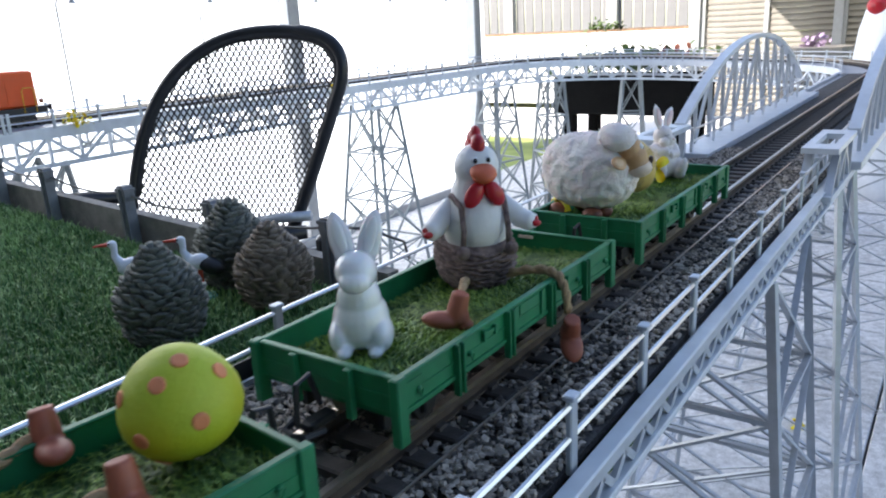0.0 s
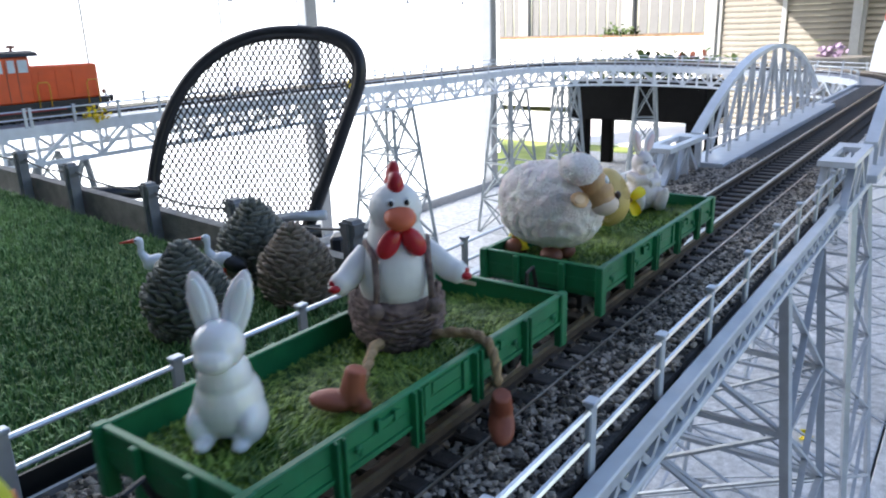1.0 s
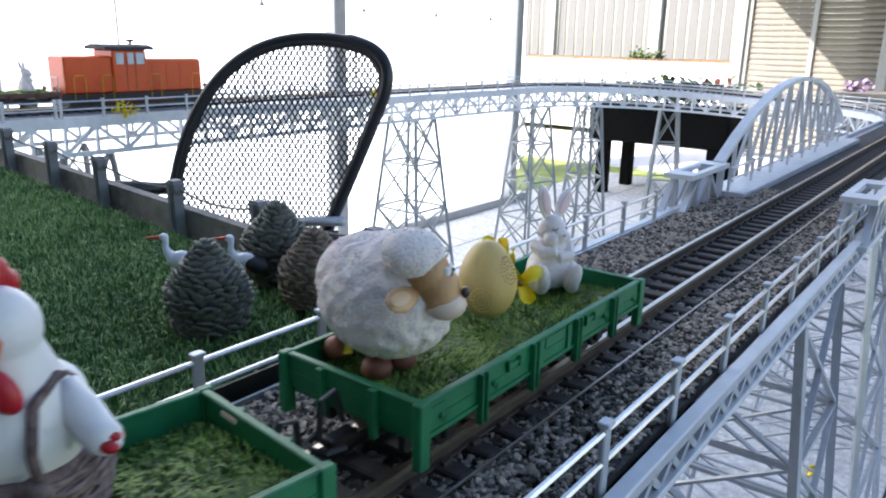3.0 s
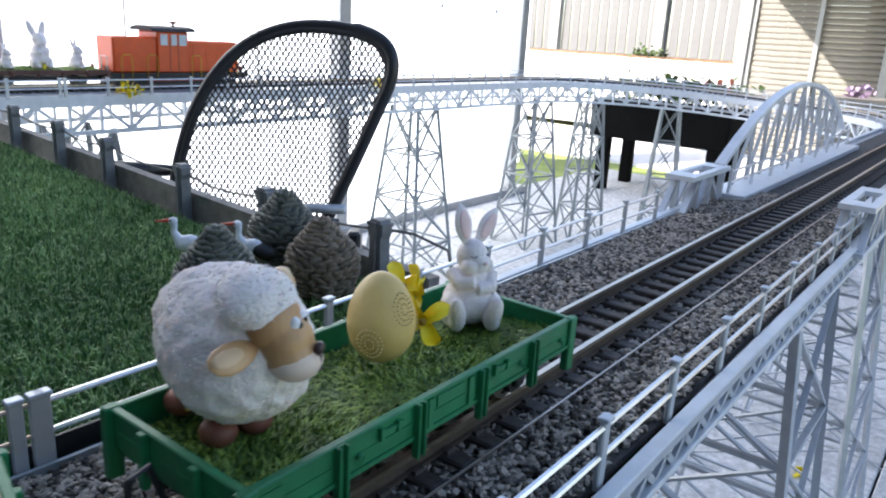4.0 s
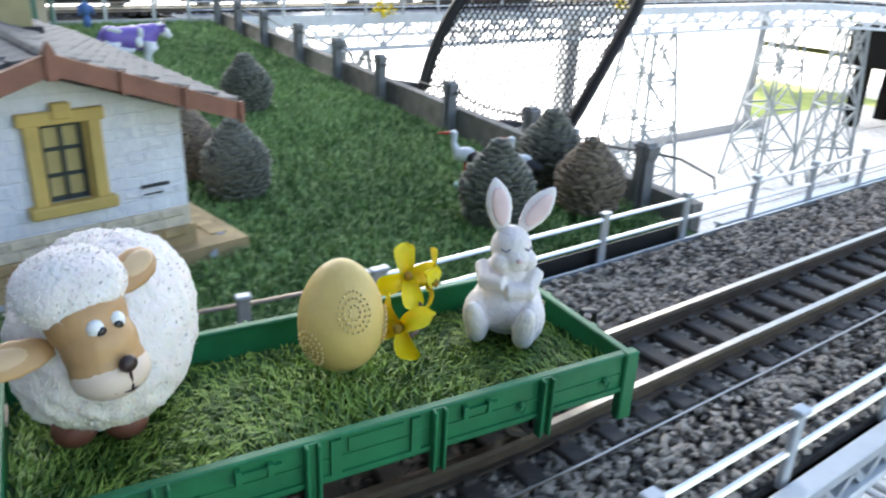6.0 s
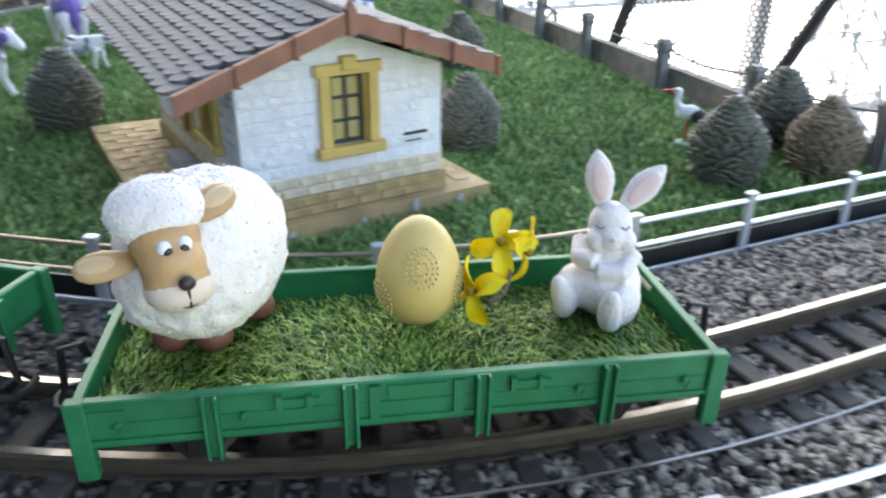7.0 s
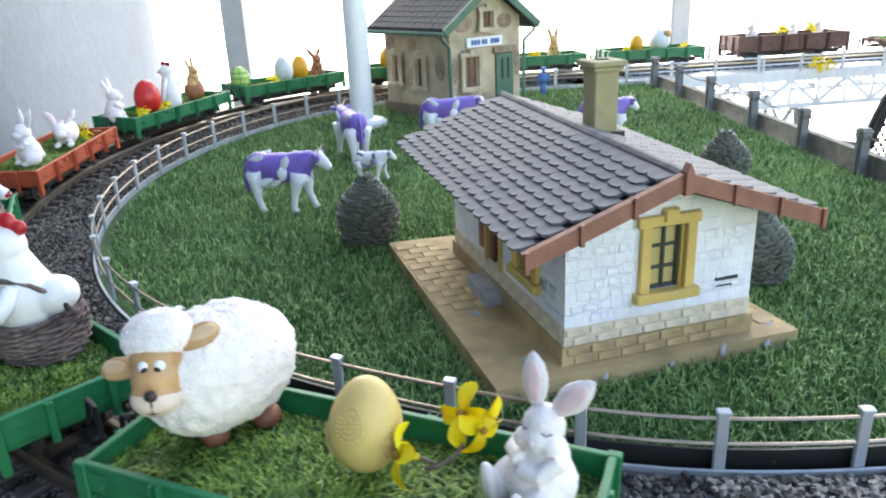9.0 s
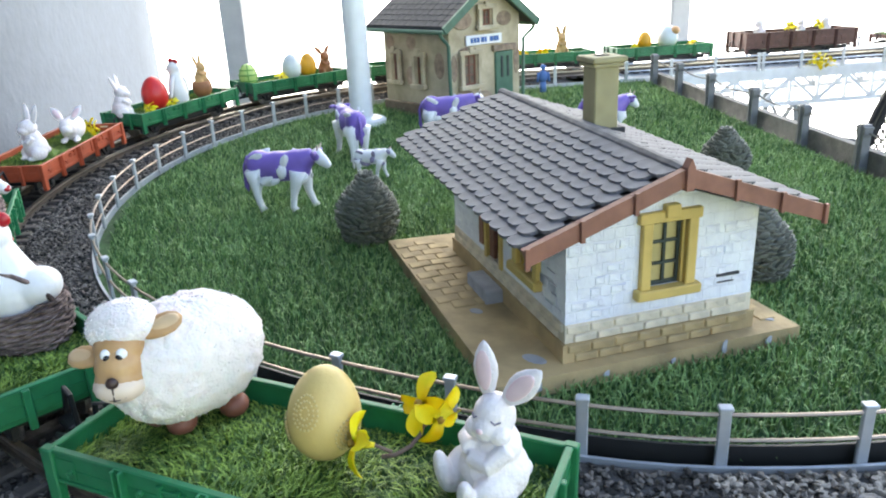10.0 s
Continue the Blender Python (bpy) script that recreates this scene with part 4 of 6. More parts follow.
# ---- station house ----
ST = pose(-1.232, 0.259, ground_z(-1.225), 0, 0, 30)
station = thing("station_house", "patchy beige station house with dark roof and green trim", "model house", m=ST)
SW, SD, SE, SA = 0.091, 0.205, 0.190, 0.248
part("stone_base", Mesh().box((-SD / 2, 0, 0.010), (SD + 0.012, 2 * SW + 0.012, 0.028), ch=0.002), BASE_S, station)
part("wall", Mesh().prism([(-SW, 0.02), (SW, 0.02), (SW, SE), (0, SA), (-SW, SE)], -SD, 0.0, axis=0), STUCCO, station, "beige stucco wall with bare patches")
for y, z, w, h in ((-0.080, 0.095, 0.016, 0.05), (-0.058, 0.180, 0.052, 0.034), (-0.060, 0.040, 0.060, 0.024), (0.082, 0.10, 0.014, 0.06), (-0.010, 0.036, 0.050, 0.022), (0.050, 0.178, 0.040, 0.028), (-0.046, 0.126, 0.046, 0.012)):
    part("bare_patch", Mesh().lathe([(0.5, 0), (0.46, 0.0012)], 15, pose(0, y, z, 0, 90, 0) @ Matrix.Diagonal((h, w, 1, 1))), PATCH, station)
for x, z, w, h in ((-0.185, 0.14, 0.03, 0.03), (-0.12, 0.075, 0.03, 0.04), (-0.03, 0.10, 0.03, 0.05), (-0.115, 0.14, 0.03, 0.026)):
    part("bare_patch", Mesh().lathe([(0.5, 0), (0.46, 0.0012)], 15, pose(x, -SW, z, 90, 0, 0) @ Matrix.Diagonal((w, h, 1, 1))), PATCH, station)
window(station, pose(0.0078, -0.046, 0.062), 0.034, 0.056, STUCCO, BARGE, (1, 2), "brown-framed window with stone surround", pane=BASE_S)
window(station, pose(0.0078, -0.003, 0.168), 0.026, 0.030, STUCCO, BARGE, (1, 1), "small attic window", pane=BASE_S)
window(station, pose(-0.083, -SW - 0.0078, 0.062, 0, 0, -90), 0.020, 0.054, STUCCO, BARGE, (0, 1), "narrow brown window", pane=BASE_S)
window(station, pose(-0.160, -SW - 0.0078, 0.066, 0, 0, -90), 0.020, 0.052, STUCCO, BARGE, (0, 1), "narrow brown window", pane=BASE_S)
sd = part("door", Mesh().box((0.002, 0.046, 0.068), (0.006, 0.046, 0.098), ch=0.001), GREENP, station, "green double door with glazed slits")
for y in (0.038, 0.054):
    part("door_pane", Mesh().box((0.0055, y, 0.088), (0.002, 0.005, 0.040)), WFRAME, sd)
part("door_lintel", Mesh().box((0.003, 0.046, 0.124), (0.008, 0.060, 0.012), ch=0.001), PATCH, station)
sr = part("roof", Mesh().prism([(0, SA + 0.006), (SW + 0.028, SE - 0.018), (SW + 0.028, SE - 0.024), (0, SA - 0.001), (-SW - 0.028, SE - 0.024), (-SW - 0.028, SE - 0.018)], -SD - 0.02, 0.022, axis=0), ROOFD, station, "dark slate gable roof")
sang = math.degrees(math.atan2(SA + 0.024 - SE, SW + 0.028))
for i in range(9):
    for k in range(12):
        u = (i + 0.5) / 9
        part("slate", Mesh().box((0, 0, 0), (0.0185, 0.016, 0.002)), ROOFD, sr, m=pose(0.012 - k * 0.0200, -(SW + 0.028) * u, SA + 0.007 - (SA + 0.024 - SE) * u, sang - 3, 0, 0))
for side in (-1, 1):
    part("bargeboard", Mesh().bar((0.024, 0, SA + 0.001), (0.024, side * (SW + 0.03), SE - 0.024), 0.005, 0.014), GREENP, station)
    part("drainpipe", Mesh().tube([(0.012, side * (SW + 0.030), SE - 0.026), (0.012, side * (SW + 0.028), SE - 0.034), (0.006, side * (SW + 0.006), SE - 0.052), (0.006, side * (SW + 0.004), 0.012)], 0.0035, 8), GREENP, station)
    part("gutter", Mesh().rod((0.022, side * (SW + 0.030), SE - 0.026), (-SD - 0.02, side * (SW + 0.030), SE - 0.026), 0.004, 8), GREENP, station)
sg = part("name_sign", Mesh().box((0.004, -0.007, 0.143), (0.003, 0.092, 0.018), ch=0.0006), WHITE_P, station, "white station name board")
bars = Mesh()
for y, w in ((-0.032, 0.006), (-0.024, 0.006), (-0.016, 0.006), (-0.005, 0.007), (0.003, 0.005), (0.018, 0.008), (0.027, 0.006), (0.034, 0.005)):
    bars.box((0.006, y - 0.007, 0.143), (0.001, w, 0.009))
part("lettering", bars, BLUE, sg)

# ---- pole by the station ----
pl = thing("flag_pole", "thick white pole on a round base plate", "pole", m=pose(-1.24, 0.014, ground_z(-1.24)))
part("shaft", Mesh().lathe([(0.0218, 0.0), (0.0218, 1.75)], 28), WHITE_P, pl, smooth=False)
part("base_plate", Mesh().lathe([(0.047, -0.004), (0.047, 0.005), (0.040, 0.009), (0.026, 0.012)], 28), WHITE_P, pl)


# ---- cones used as trees ----
def pine_cone(name, x, y, h, r, material, label, seed):
    g = random.Random(seed)
    th = thing(name, label, "pine cone", "cones standing as trees", pose(x, y, ground_z(x) - 0.002, g.uniform(-4, 4), g.uniform(-4, 4), g.uniform(0, 360)))
    m = Mesh()
    core = [(r * 0.5, 0.0), (r * 0.80, h * 0.18), (r * 0.82, h * 0.45), (r * 0.62, h * 0.75), (r * 0.25, h * 0.95), (r * 0.05, h)]
    m.lathe(core, 16)
    part("core", m, material, th, smooth=True)
    leaf = Mesh().add(*scale_leaf(1.0, 1.0, 1.0)).data("scale", material, True)
    rows = 19
    for i in range(rows):
        u = (i + 0.4) / rows
        rr = r * (0.80 + 0.9 * u - 0.9 * u * u) * (1.0 if u < 0.35 else 1 - 0.80 * ((u - 0.35) / 0.65) ** 1.6)
        n = max(6, int(19 * rr / r))
        for k in range(n):
            a = 2 * math.pi * (k + 0.5 * (i % 2) + g.uniform(-0.1, 0.1)) / n
            w = 2 * math.pi * rr / n * 0.66
            mm = pose(rr * 0.80 * math.cos(a), rr * 0.80 * math.sin(a), h * u + 0.002, 0, 0, math.degrees(a)) @ pose(0, 0, 0, g.uniform(-20, 20), -30 - 30 * u + g.uniform(-16, 16), 0)
            part("scale", leaf, material, th, m=mm @ Matrix.Diagonal((max(rr * 0.30, r * 0.16), w * g.uniform(0.75, 1.15), h * 0.036, 1)))
    return th


def scale_leaf(l, w, t):
    """One thick, rounded scale of a cone, pointing along x."""
    v = [(-l, -w * 0.6, 0), (-l, w * 0.6, 0), (l * 0.5, w * 0.95, t * 0.3), (l, w * 0.45, t * 0.1), (l, -w * 0.45, t * 0.1), (l * 0.5, -w * 0.95, t * 0.3),
         (-l, 0, t), (l * 0.45, 0, t * 1.3), (-l, 0, -t), (l * 0.6, 0, -t)]
    return v, [(0, 6, 7, 5), (6, 1, 2, 7), (7, 2, 3), (7, 3, 4), (7, 4, 5), (8, 0, 5, 9), (1, 8, 9, 2), (9, 3, 2), (9, 4, 3), (9, 5, 4), (0, 8, 6), (8, 1, 6)]


pine_cone("pine_cone", -0.243, 0.512, 0.072, 0.033, CONE_G, "greenish pine cone standing upright on the grass", 1)
pine_cone("pine_cone", -0.30, 0.628, 0.076, 0.035, CONE_G, "dark green pine cone standing by the kerb", 2)
pine_cone("pine_cone", -0.222, 0.608, 0.066, 0.033, CONE_B, "pale brown pine cone standing by the kerb", 3)
pine_cone("pine_cone", -0.72, 0.478, 0.07, 0.033, CONE_G, "greenish pine cone standing alone on the grass", 4)
pine_cone("pine_cone", -0.415, 0.343, 0.07, 0.032, CONE_G, "greenish pine cone beside the cabin", 5)
pine_cone("pine_cone", -0.495, 0.320, 0.07, 0.033, CONE_B, "brown pine cone beside the cabin", 6)
pine_cone("pine_cone", -0.625, -0.022, 0.078, 0.036, CONE_G, "greenish pine cone in front of the cows", 7)


# ---- storks, cows, figurine ----
def stork(x, y, turn):
    st = thing("stork", "white stork figure with red beak and black wing tips", "stork figurine", "storks on the grass", pose(x, y, ground_z(x), 0, 0, turn))
    st.scale = (0.88, 0.88, 0.88)
    b = Mesh().ball((0.002, 0, 0.037), (0.0135, 0.008, 0.0085), 12, pose(0, 0, 0, 0, 18, 0)).tube([(0.010, 0, 0.040), (0.015, 0, 0.048), (0.014, 0, 0.057)], [0.0055, 0.0036, 0.0034], 8).ball((0.0155, 0, 0.060), (0.0052, 0.0042, 0.0042), 10)
    soften(part("body", b, WHITE_P, st, smooth=True), 0.0013, rounds=3)
    part("wing_tip", Mesh().ball((-0.0115, 0, 0.0330), (0.0140, 0.0094, 0.0082), 14, pose(0, 0, 0, 0, -24, 0)), BLACK, st, "black wing feathers", smooth=True)
    part("beak", Mesh().rod((0.019, 0, 0.060), (0.034, 0, 0.0585), 0.0022, 6, 0.0008), STORK_R, st)
    for s in (-1, 1):
        part("leg", Mesh().rod((0, s * 0.003, 0.032), (0.001, s * 0.003, 0.002), 0.0012), STORK_R, st)
        part("eye", Mesh().ball((0.0175, s * 0.0035, 0.061), 0.0011, 6), EYEB, st)
    part("base", Mesh().lathe([(0.013, 0.0), (0.012, 0.003)], 14), TURQ, st)


stork(-0.335, 0.548, -140)
stork(-0.288, 0.582, -150)


def cow(x, y, turn, size, spots, label, material=None):
    c = thing("cow", label, "cow figurine", "cows on the grass", pose(x, y, ground_z(x), 0, 0, turn))
    k = size
    hide = COW_P if spots else COW_W
    b = Mesh().ball((0, 0, 0.60 * k), (0.46 * k, 0.195 * k, 0.215 * k), 18).ball((0.24 * k, 0, 0.61 * k), (0.22 * k, 0.18 * k, 0.23 * k), 14)
    b.ball((-0.30 * k, 0, 0.64 * k), (0.19 * k, 0.185 * k, 0.19 * k), 14).ball((-0.33 * k, 0, 0.50 * k), (0.14 * k, 0.165 * k, 0.18 * k), 12)
    b.tube([(0.33 * k, 0, 0.68 * k), (0.50 * k, 0, 0.76 * k)], [0.165 * k, 0.10 * k], 12)
    soften(part("body", b, hide, c, smooth=True), 0.030 * k, rounds=4)
    hm = Mesh().ball((0, 0, 0), (0.155 * k, 0.082 * k, 0.088 * k), 14).ball((0.115 * k, 0, -0.005 * k), (0.065 * k, 0.068 * k, 0.062 * k), 12).ball((-0.07 * k, 0, 0.02 * k), (0.09 * k, 0.092 * k, 0.09 * k), 12)
    hd = soften(part("head", hm, COW_W, c, "white head", smooth=True, m=pose(0.59 * k, 0, 0.70 * k, 0, 40, 0)), 0.02 * k, rounds=3)
    for s in (-1, 1):
        part("ear", Mesh().ball((-0.09 * k, s * 0.125 * k, 0.05 * k), (0.030 * k, 0.075 * k, 0.034 * k), 10), hide if spots else GREYSPOT, hd, smooth=True)
        part("horn", Mesh().rod((-0.10 * k, s * 0.05 * k, 0.09 * k), (-0.13 * k, s * 0.09 * k, 0.16 * k), 0.018 * k, 6, 0.006 * k), MUZZLE, hd)
        part("cheek_patch", Mesh().ball((-0.075 * k, s * 0.072 * k, 0.0), (0.075 * k, 0.03 * k, 0.06 * k), 10), hide if spots else GREYSPOT, hd, smooth=True)
        for xx, sw, top in ((0.29, 0.11 * s, hide), (-0.35, -0.07 * s, COW_W)):
            leg = Mesh().tube([(xx * k, s * 0.12 * k, 0.56 * k), ((xx + sw * 0.3) * k, s * 0.125 * k, 0.40 * k), ((xx + sw * 0.6 - 0.02) * k, s * 0.125 * k, 0.22 * k), ((xx + sw) * k, s * 0.125 * k, 0.06 * k), ((xx + sw + 0.025) * k, s * 0.125 * k, 0.0)], [0.12 * k, 0.085 * k, 0.05 * k, 0.043 * k, 0.058 * k], 10)
            part("leg", leg, COW_W, c, "white leg", smooth=True)
    part("tail", Mesh().tube([(-0.45 * k, 0, 0.74 * k), (-0.52 * k, 0, 0.60 * k), (-0.51 * k, 0, 0.32 * k), (-0.50 * k, 0, 0.24 * k)], [0.026 * k, 0.02 * k, 0.036 * k, 0.008 * k], 6), hide, c, smooth=True)
    part("udder", Mesh().ball((-0.20 * k, 0, 0.39 * k), (0.13 * k, 0.10 * k, 0.08 * k), 10), COW_W, c, smooth=True)
    g = random.Random(int(abs(x) * 1000))
    for s in (-1, 1):
        for xx, zz, w, h in ((0.13, 0.70, 0.050, 0.11), (0.09, 0.56, 0.065, 0.09), (-0.28, 0.755, 0.11, 0.05), (-0.34, 0.52, 0.12, 0.13), (-0.17, 0.44, 0.12, 0.06), (0.33, 0.45, 0.10, 0.07), (-0.05, 0.42, 0.09, 0.05)):
            pm = Mesh().ball((0, 0, 0), (w * k, 0.028 * k, h * k), 16, None, 0.45)
            yy = 0.200 * math.sqrt(max(0.05, 1 - ((zz - 0.60) / 0.26) ** 2)) * math.sqrt(max(0.1, 1 - (xx / 0.56) ** 2))
            part("patch", pm, COW_W if spots else GREYSPOT, c, "white patch" if spots else "grey patch", smooth=True, m=pose(xx * k, s * (yy - 0.006) * k, zz * k, s * -math.degrees((zz - 0.60) * 2.2), g.uniform(-25, 25), -s * xx * 40))
    return c


cow(-0.762, -0.122, 72, 0.094, True, "purple and white cow figure walking on the grass")
cow(-0.995, -0.018, 195, 0.094, True, "purple and white cow figure seen from behind")
cow(-0.865, 0.002, 70, 0.052, False, "small white calf figure with grey spots")
cow(-1.045, 0.150, 80, 0.094, True, "purple and white cow figure behind the cabin")
cow(-0.965, 0.395, 95, 0.088, True, "purple and white cow figure near the kerb")

fm = Mesh().box((0, 0, 0.013), (0.009, 0.014, 0.026), ch=0.003).ball((0, 0, 0.036), (0.008, 0.011, 0.014), 10).ball((0, 0, 0.055), 0.0065, 10)
fm.rod((0, 0.011, 0.044), (0.002, 0.013, 0.024), 0.003).rod((0, -0.011, 0.044), (0.002, -0.013, 0.024), 0.003)
tagged(part("figurine", fm, BLUE, m=pose(-1.40, 0.425, ground_z(-1.40), 0, 0, 0), smooth=True), "small plain blue figurine standing by the railing", "figurine")


# ---- office chair behind the layout ----
chair = thing("office_chair", "black office chair with a net backrest turned towards the layout", "chair", m=pose(-1.115, 1.30, 0, 0, 0, 37))
# local x across the back, y away from the layout, z up
def bezier(a, b, c, d, n):
    return [Vector(a) * (1 - t) ** 3 + Vector(b) * 3 * t * (1 - t) ** 2 + Vector(c) * 3 * t * t * (1 - t) + Vector(d) * t ** 3 for t in np.linspace(0, 1, n, endpoint=False)]


def bow(p):
    """Sets a point of the back's outline (across, up) on its curved, reclined sheet."""
    u = (p.x - 0.02) / 0.24
    return Vector((p.x, 0.10 * p.y - 0.035 * u * u, p.y))


outline = bezier((-0.233, -0.22), (-0.218, 0.02), (-0.135, 0.236), (0.11, 0.231), 26) + bezier((0.11, 0.231), (0.225, 0.229), (0.298, 0.20), (0.252, 0.09), 22) + bezier((0.252, 0.09), (0.215, 0.0), (0.17, -0.11), (0.118, -0.22), 14) + [Vector((0.118, -0.22))]
part("back_frame", Mesh().tube([bow(p) for p in outline], [0.0115 + 0.0035 * (i > 30) for i in range(len(outline))], 10), CHAIR_B, chair, smooth=True)
rolled = [bow(p * 0.955 + Vector((0.002, -0.001))) + Vector((0, -0.004, 0)) for p in outline[4:50]]
part("rolled_edge", Mesh().tube(rolled, 0.008, 8), NET, chair, "net rolled round the frame", smooth=True)


def inside_back(x, z):
    hit = False
    for p, q in zip(outline, outline[1:] + outline[:1]):
        if (p.y > z) != (q.y > z) and x < (q.x - p.x) * (z - p.y) / (q.y - p.y) + p.x:
            hit = not hit
    return hit


net = Mesh()
PITCH = 0.0135
for d in (-1, 1):
    for i in range(-48, 49):
        run = []
        for j in range(61):
            z = -0.22 + 0.46 * j / 60
            x = 0.02 + d * (z * 0.62) + i * PITCH
            if inside_back(x, z):
                run.append(bow(Vector((x, z))) + Vector((0, 0.001 * d, 0)))
            elif run:
                if len(run) > 1:
                    net.tube(run, 0.0024, 3, caps=False)
                run = []
        if len(run) > 1:
            net.tube(run, 0.0024, 3, caps=False)
part("back_net", net, NET, chair, "black net weave", kind="stuff")
part("seat", Mesh().box((0.0, -0.20, -0.30), (0.46, 0.46, 0.06), ch=0.02), NET, chair)
part("lumbar_bar", Mesh().tube([(0.02, -0.03, -0.190), (0.09, -0.03, -0.182), (0.17, -0.05, -0.176)], 0.012, 8), ALU_M, chair, smooth=True)
part("back_bracket", Mesh().box((0.0, -0.02, -0.25), (0.07, 0.03, 0.16), ch=0.008), CHAIR_B, chair)
for s, arm in ((-1, [(-0.225, -0.03, -0.112), (-0.32, -0.06, -0.108), (-0.44, -0.10, -0.100)]), (1, [(0.02, -0.10, -0.215), (0.10, -0.10, -0.205), (0.165, -0.10, -0.200)])):
    part("armrest", Mesh().tube(arm, [0.013, 0.018, 0.015], 10), CHAIR_B, chair, smooth=True)
    part("arm_post", Mesh().box((s * 0.2, -0.1, -0.27), (0.03, 0.05, 0.12), ch=0.006), CHAIR_B, chair)
part("column", Mesh().rod((0, -0.2, -0.33), (0, -0.2, FZ + 0.10), 0.025, 12), CHAIR_B, chair)
for i in range(5):
    a = 2 * math.pi * i / 5
    part("foot", Mesh().bar((0, -0.2, FZ + 0.11), (0.28 * math.cos(a), -0.2 + 0.28 * math.sin(a), FZ + 0.065), 0.05, 0.03), CHAIR_B, chair)
    part("castor", Mesh().ball((0.28 * math.cos(a), -0.2 + 0.28 * math.sin(a), FZ + 0.036), 0.028, 10), CHAIR_B, chair, smooth=True)


# ---- gooseneck lamps on the viaduct ----
def lamp(y, x=-1.74):
    z = ground_z(x)
    th = thing("street_lamp", "thin gooseneck model street lamp", "street lamp", "lamps along the viaduct", pose(x, y, z))
    part("mast", Mesh().tube([(0, 0, -0.005), (0, 0, 0.285), (0, 0.012, 0.315), (0, 0.03, 0.325), (0, 0.044, 0.315)], 0.0023, 6), POSTGREY, th, smooth=True)
    part("shade", Mesh().lathe([(0.011, 0.288), (0.007, 0.296), (0.003, 0.302), (0.003, 0.314)], 12, pose(0, 0.045, 0)), FRAME_A, th)


for y in (1.3, 1.75, 2.22, 2.65, 3.05):
    lamp(y)


def tuft(name, x, y, z, n, r, material, label, category, seed, size=0.01):
    """A loose clump of petals or leaves."""
    g = random.Random(seed)
    m = Mesh()
    for i in range(n):
        a, b = g.uniform(0, 360), g.uniform(-70, 70)
        p = Vector((g.gauss(0, r * 0.5), g.gauss(0, r * 0.5), abs(g.gauss(0, min(r * 0.4, 0.04)))))
        l = size * g.uniform(0.6, 1.2)
        m.add([(0, -l * 0.3, 0), (l * 0.6, -l * 0.4, l * 0.1), (l, 0, 0), (l * 0.6, l * 0.4, l * 0.1), (0, l * 0.3, 0)], [(0, 1, 2, 3, 4)], Matrix.Translation(p) @ pose(0, 0, 0, 0, b, a))
    return tagged(part(name, m, material, m=pose(x, y, z)), label, category, kind="stuff" if n > 100 else "")


for i, (x, y) in enumerate(((-1.475, 1.15), (-1.475, 2.05))):
    tuft("flower_sprig", x, y, ground_z(x) + 0.004, 60, 0.028, PETAL, "yellow blossom sprig lying on the viaduct", "flowers", i, 0.012)
tuft("flower_sprig", 0.0, 1.95, FZ + 0.012, 9, 0.012, PETAL, "small yellow blossom fallen on the terrace slabs", "flowers", 9, 0.02)

# ---- garden side, far end ----
NY = 7.6
pavement = part("pavement", Mesh().box((-4.0, 7.35, FZ - 0.042), (13.0, 2.1, 0.03)), CEIL, kind="structure")
wall_n = part("wall_north", Mesh().box((2.0, NY + 0.3, 0.5), (6.0, 0.2, 3.5)), TANWALL, kind="structure")
def shutter(x0, x1, label):
    th = thing("garage_shutter", label, "roller shutter", "shutters of the garage wall")
    slat_me = Mesh().prism([(-0.012, -0.025), (0.004, -0.025), (0.012, -0.012), (0.012, 0.006), (0.0, 0.022), (-0.012, 0.025)], x0 - (x0 + x1) / 2, x1 - (x0 + x1) / 2, axis=0)
    turned = slat_me.data("slat", SHUTTER)
    for k in range(44):
        part("slat", turned, SHUTTER, th, m=pose((x0 + x1) / 2, NY + 0.15, FZ + 0.03 + k * 0.052) @ Matrix.Diagonal((1, -1, 1, 1)))
    part("guide_rail", Mesh().box((x0 - 0.02, NY + 0.13, 0.5), (0.04, 0.06, 2.6)), FRAME_A, th)


shutter(-1.91, -1.385, "beige roller shutter in sunlight")
shutter(-1.34, -0.80, "beige roller shutter half in sunlight")
shutter(-0.70, 1.1, "beige roller shutter in shade")
pier = part("wall_pier", Mesh().box((-0.765, NY + 0.13, 0.5), (0.075, 0.14, 2.6)), FRAME_A)
tagged(pier, "grey upright pier between roller shutters", "pier")
pier = part("wall_pier", Mesh().box((-2.00, NY + 0.12, 0.5), (0.10, 0.12, 2.6)), FRAME_A)
tagged(pier, "grey upright pier beside the garden fence", "pier")
fence = thing("slat_fence", "white upright slat fence with grey posts beyond the garden", "fence")
fs = Mesh().box((0, 0, 0.6), (0.11, 0.02, 1.6)).data("slat", SLATW)
for k in range(40):
    part("slat", fs, SLATW, fence, m=pose(-7.2 + k * 0.14, 9.6, 0.15))
for x in (-6.6, -5.1, -3.6, -2.3):
    part("post", Mesh().box((x, 9.55, 0.5), (0.14, 0.1, 2.6)), FRAME_A, fence)
bedw = thing("flower_bed", "raised sunlit bed of earth with low plants", "flower bed")
part("retaining_wall", Mesh().box((-4.6, 8.9, -0.32), (5.4, 1.0, 0.8)), CEIL, bedw)
part("soil", Mesh().box((-4.6, 8.9, 0.09), (5.3, 0.9, 0.03)), EARTH, bedw)
tuft("bed_plants", -3.3, 8.6, 0.1, 160, 0.2, LEAF, "low green plants in the raised bed", "plants", 21, 0.05)
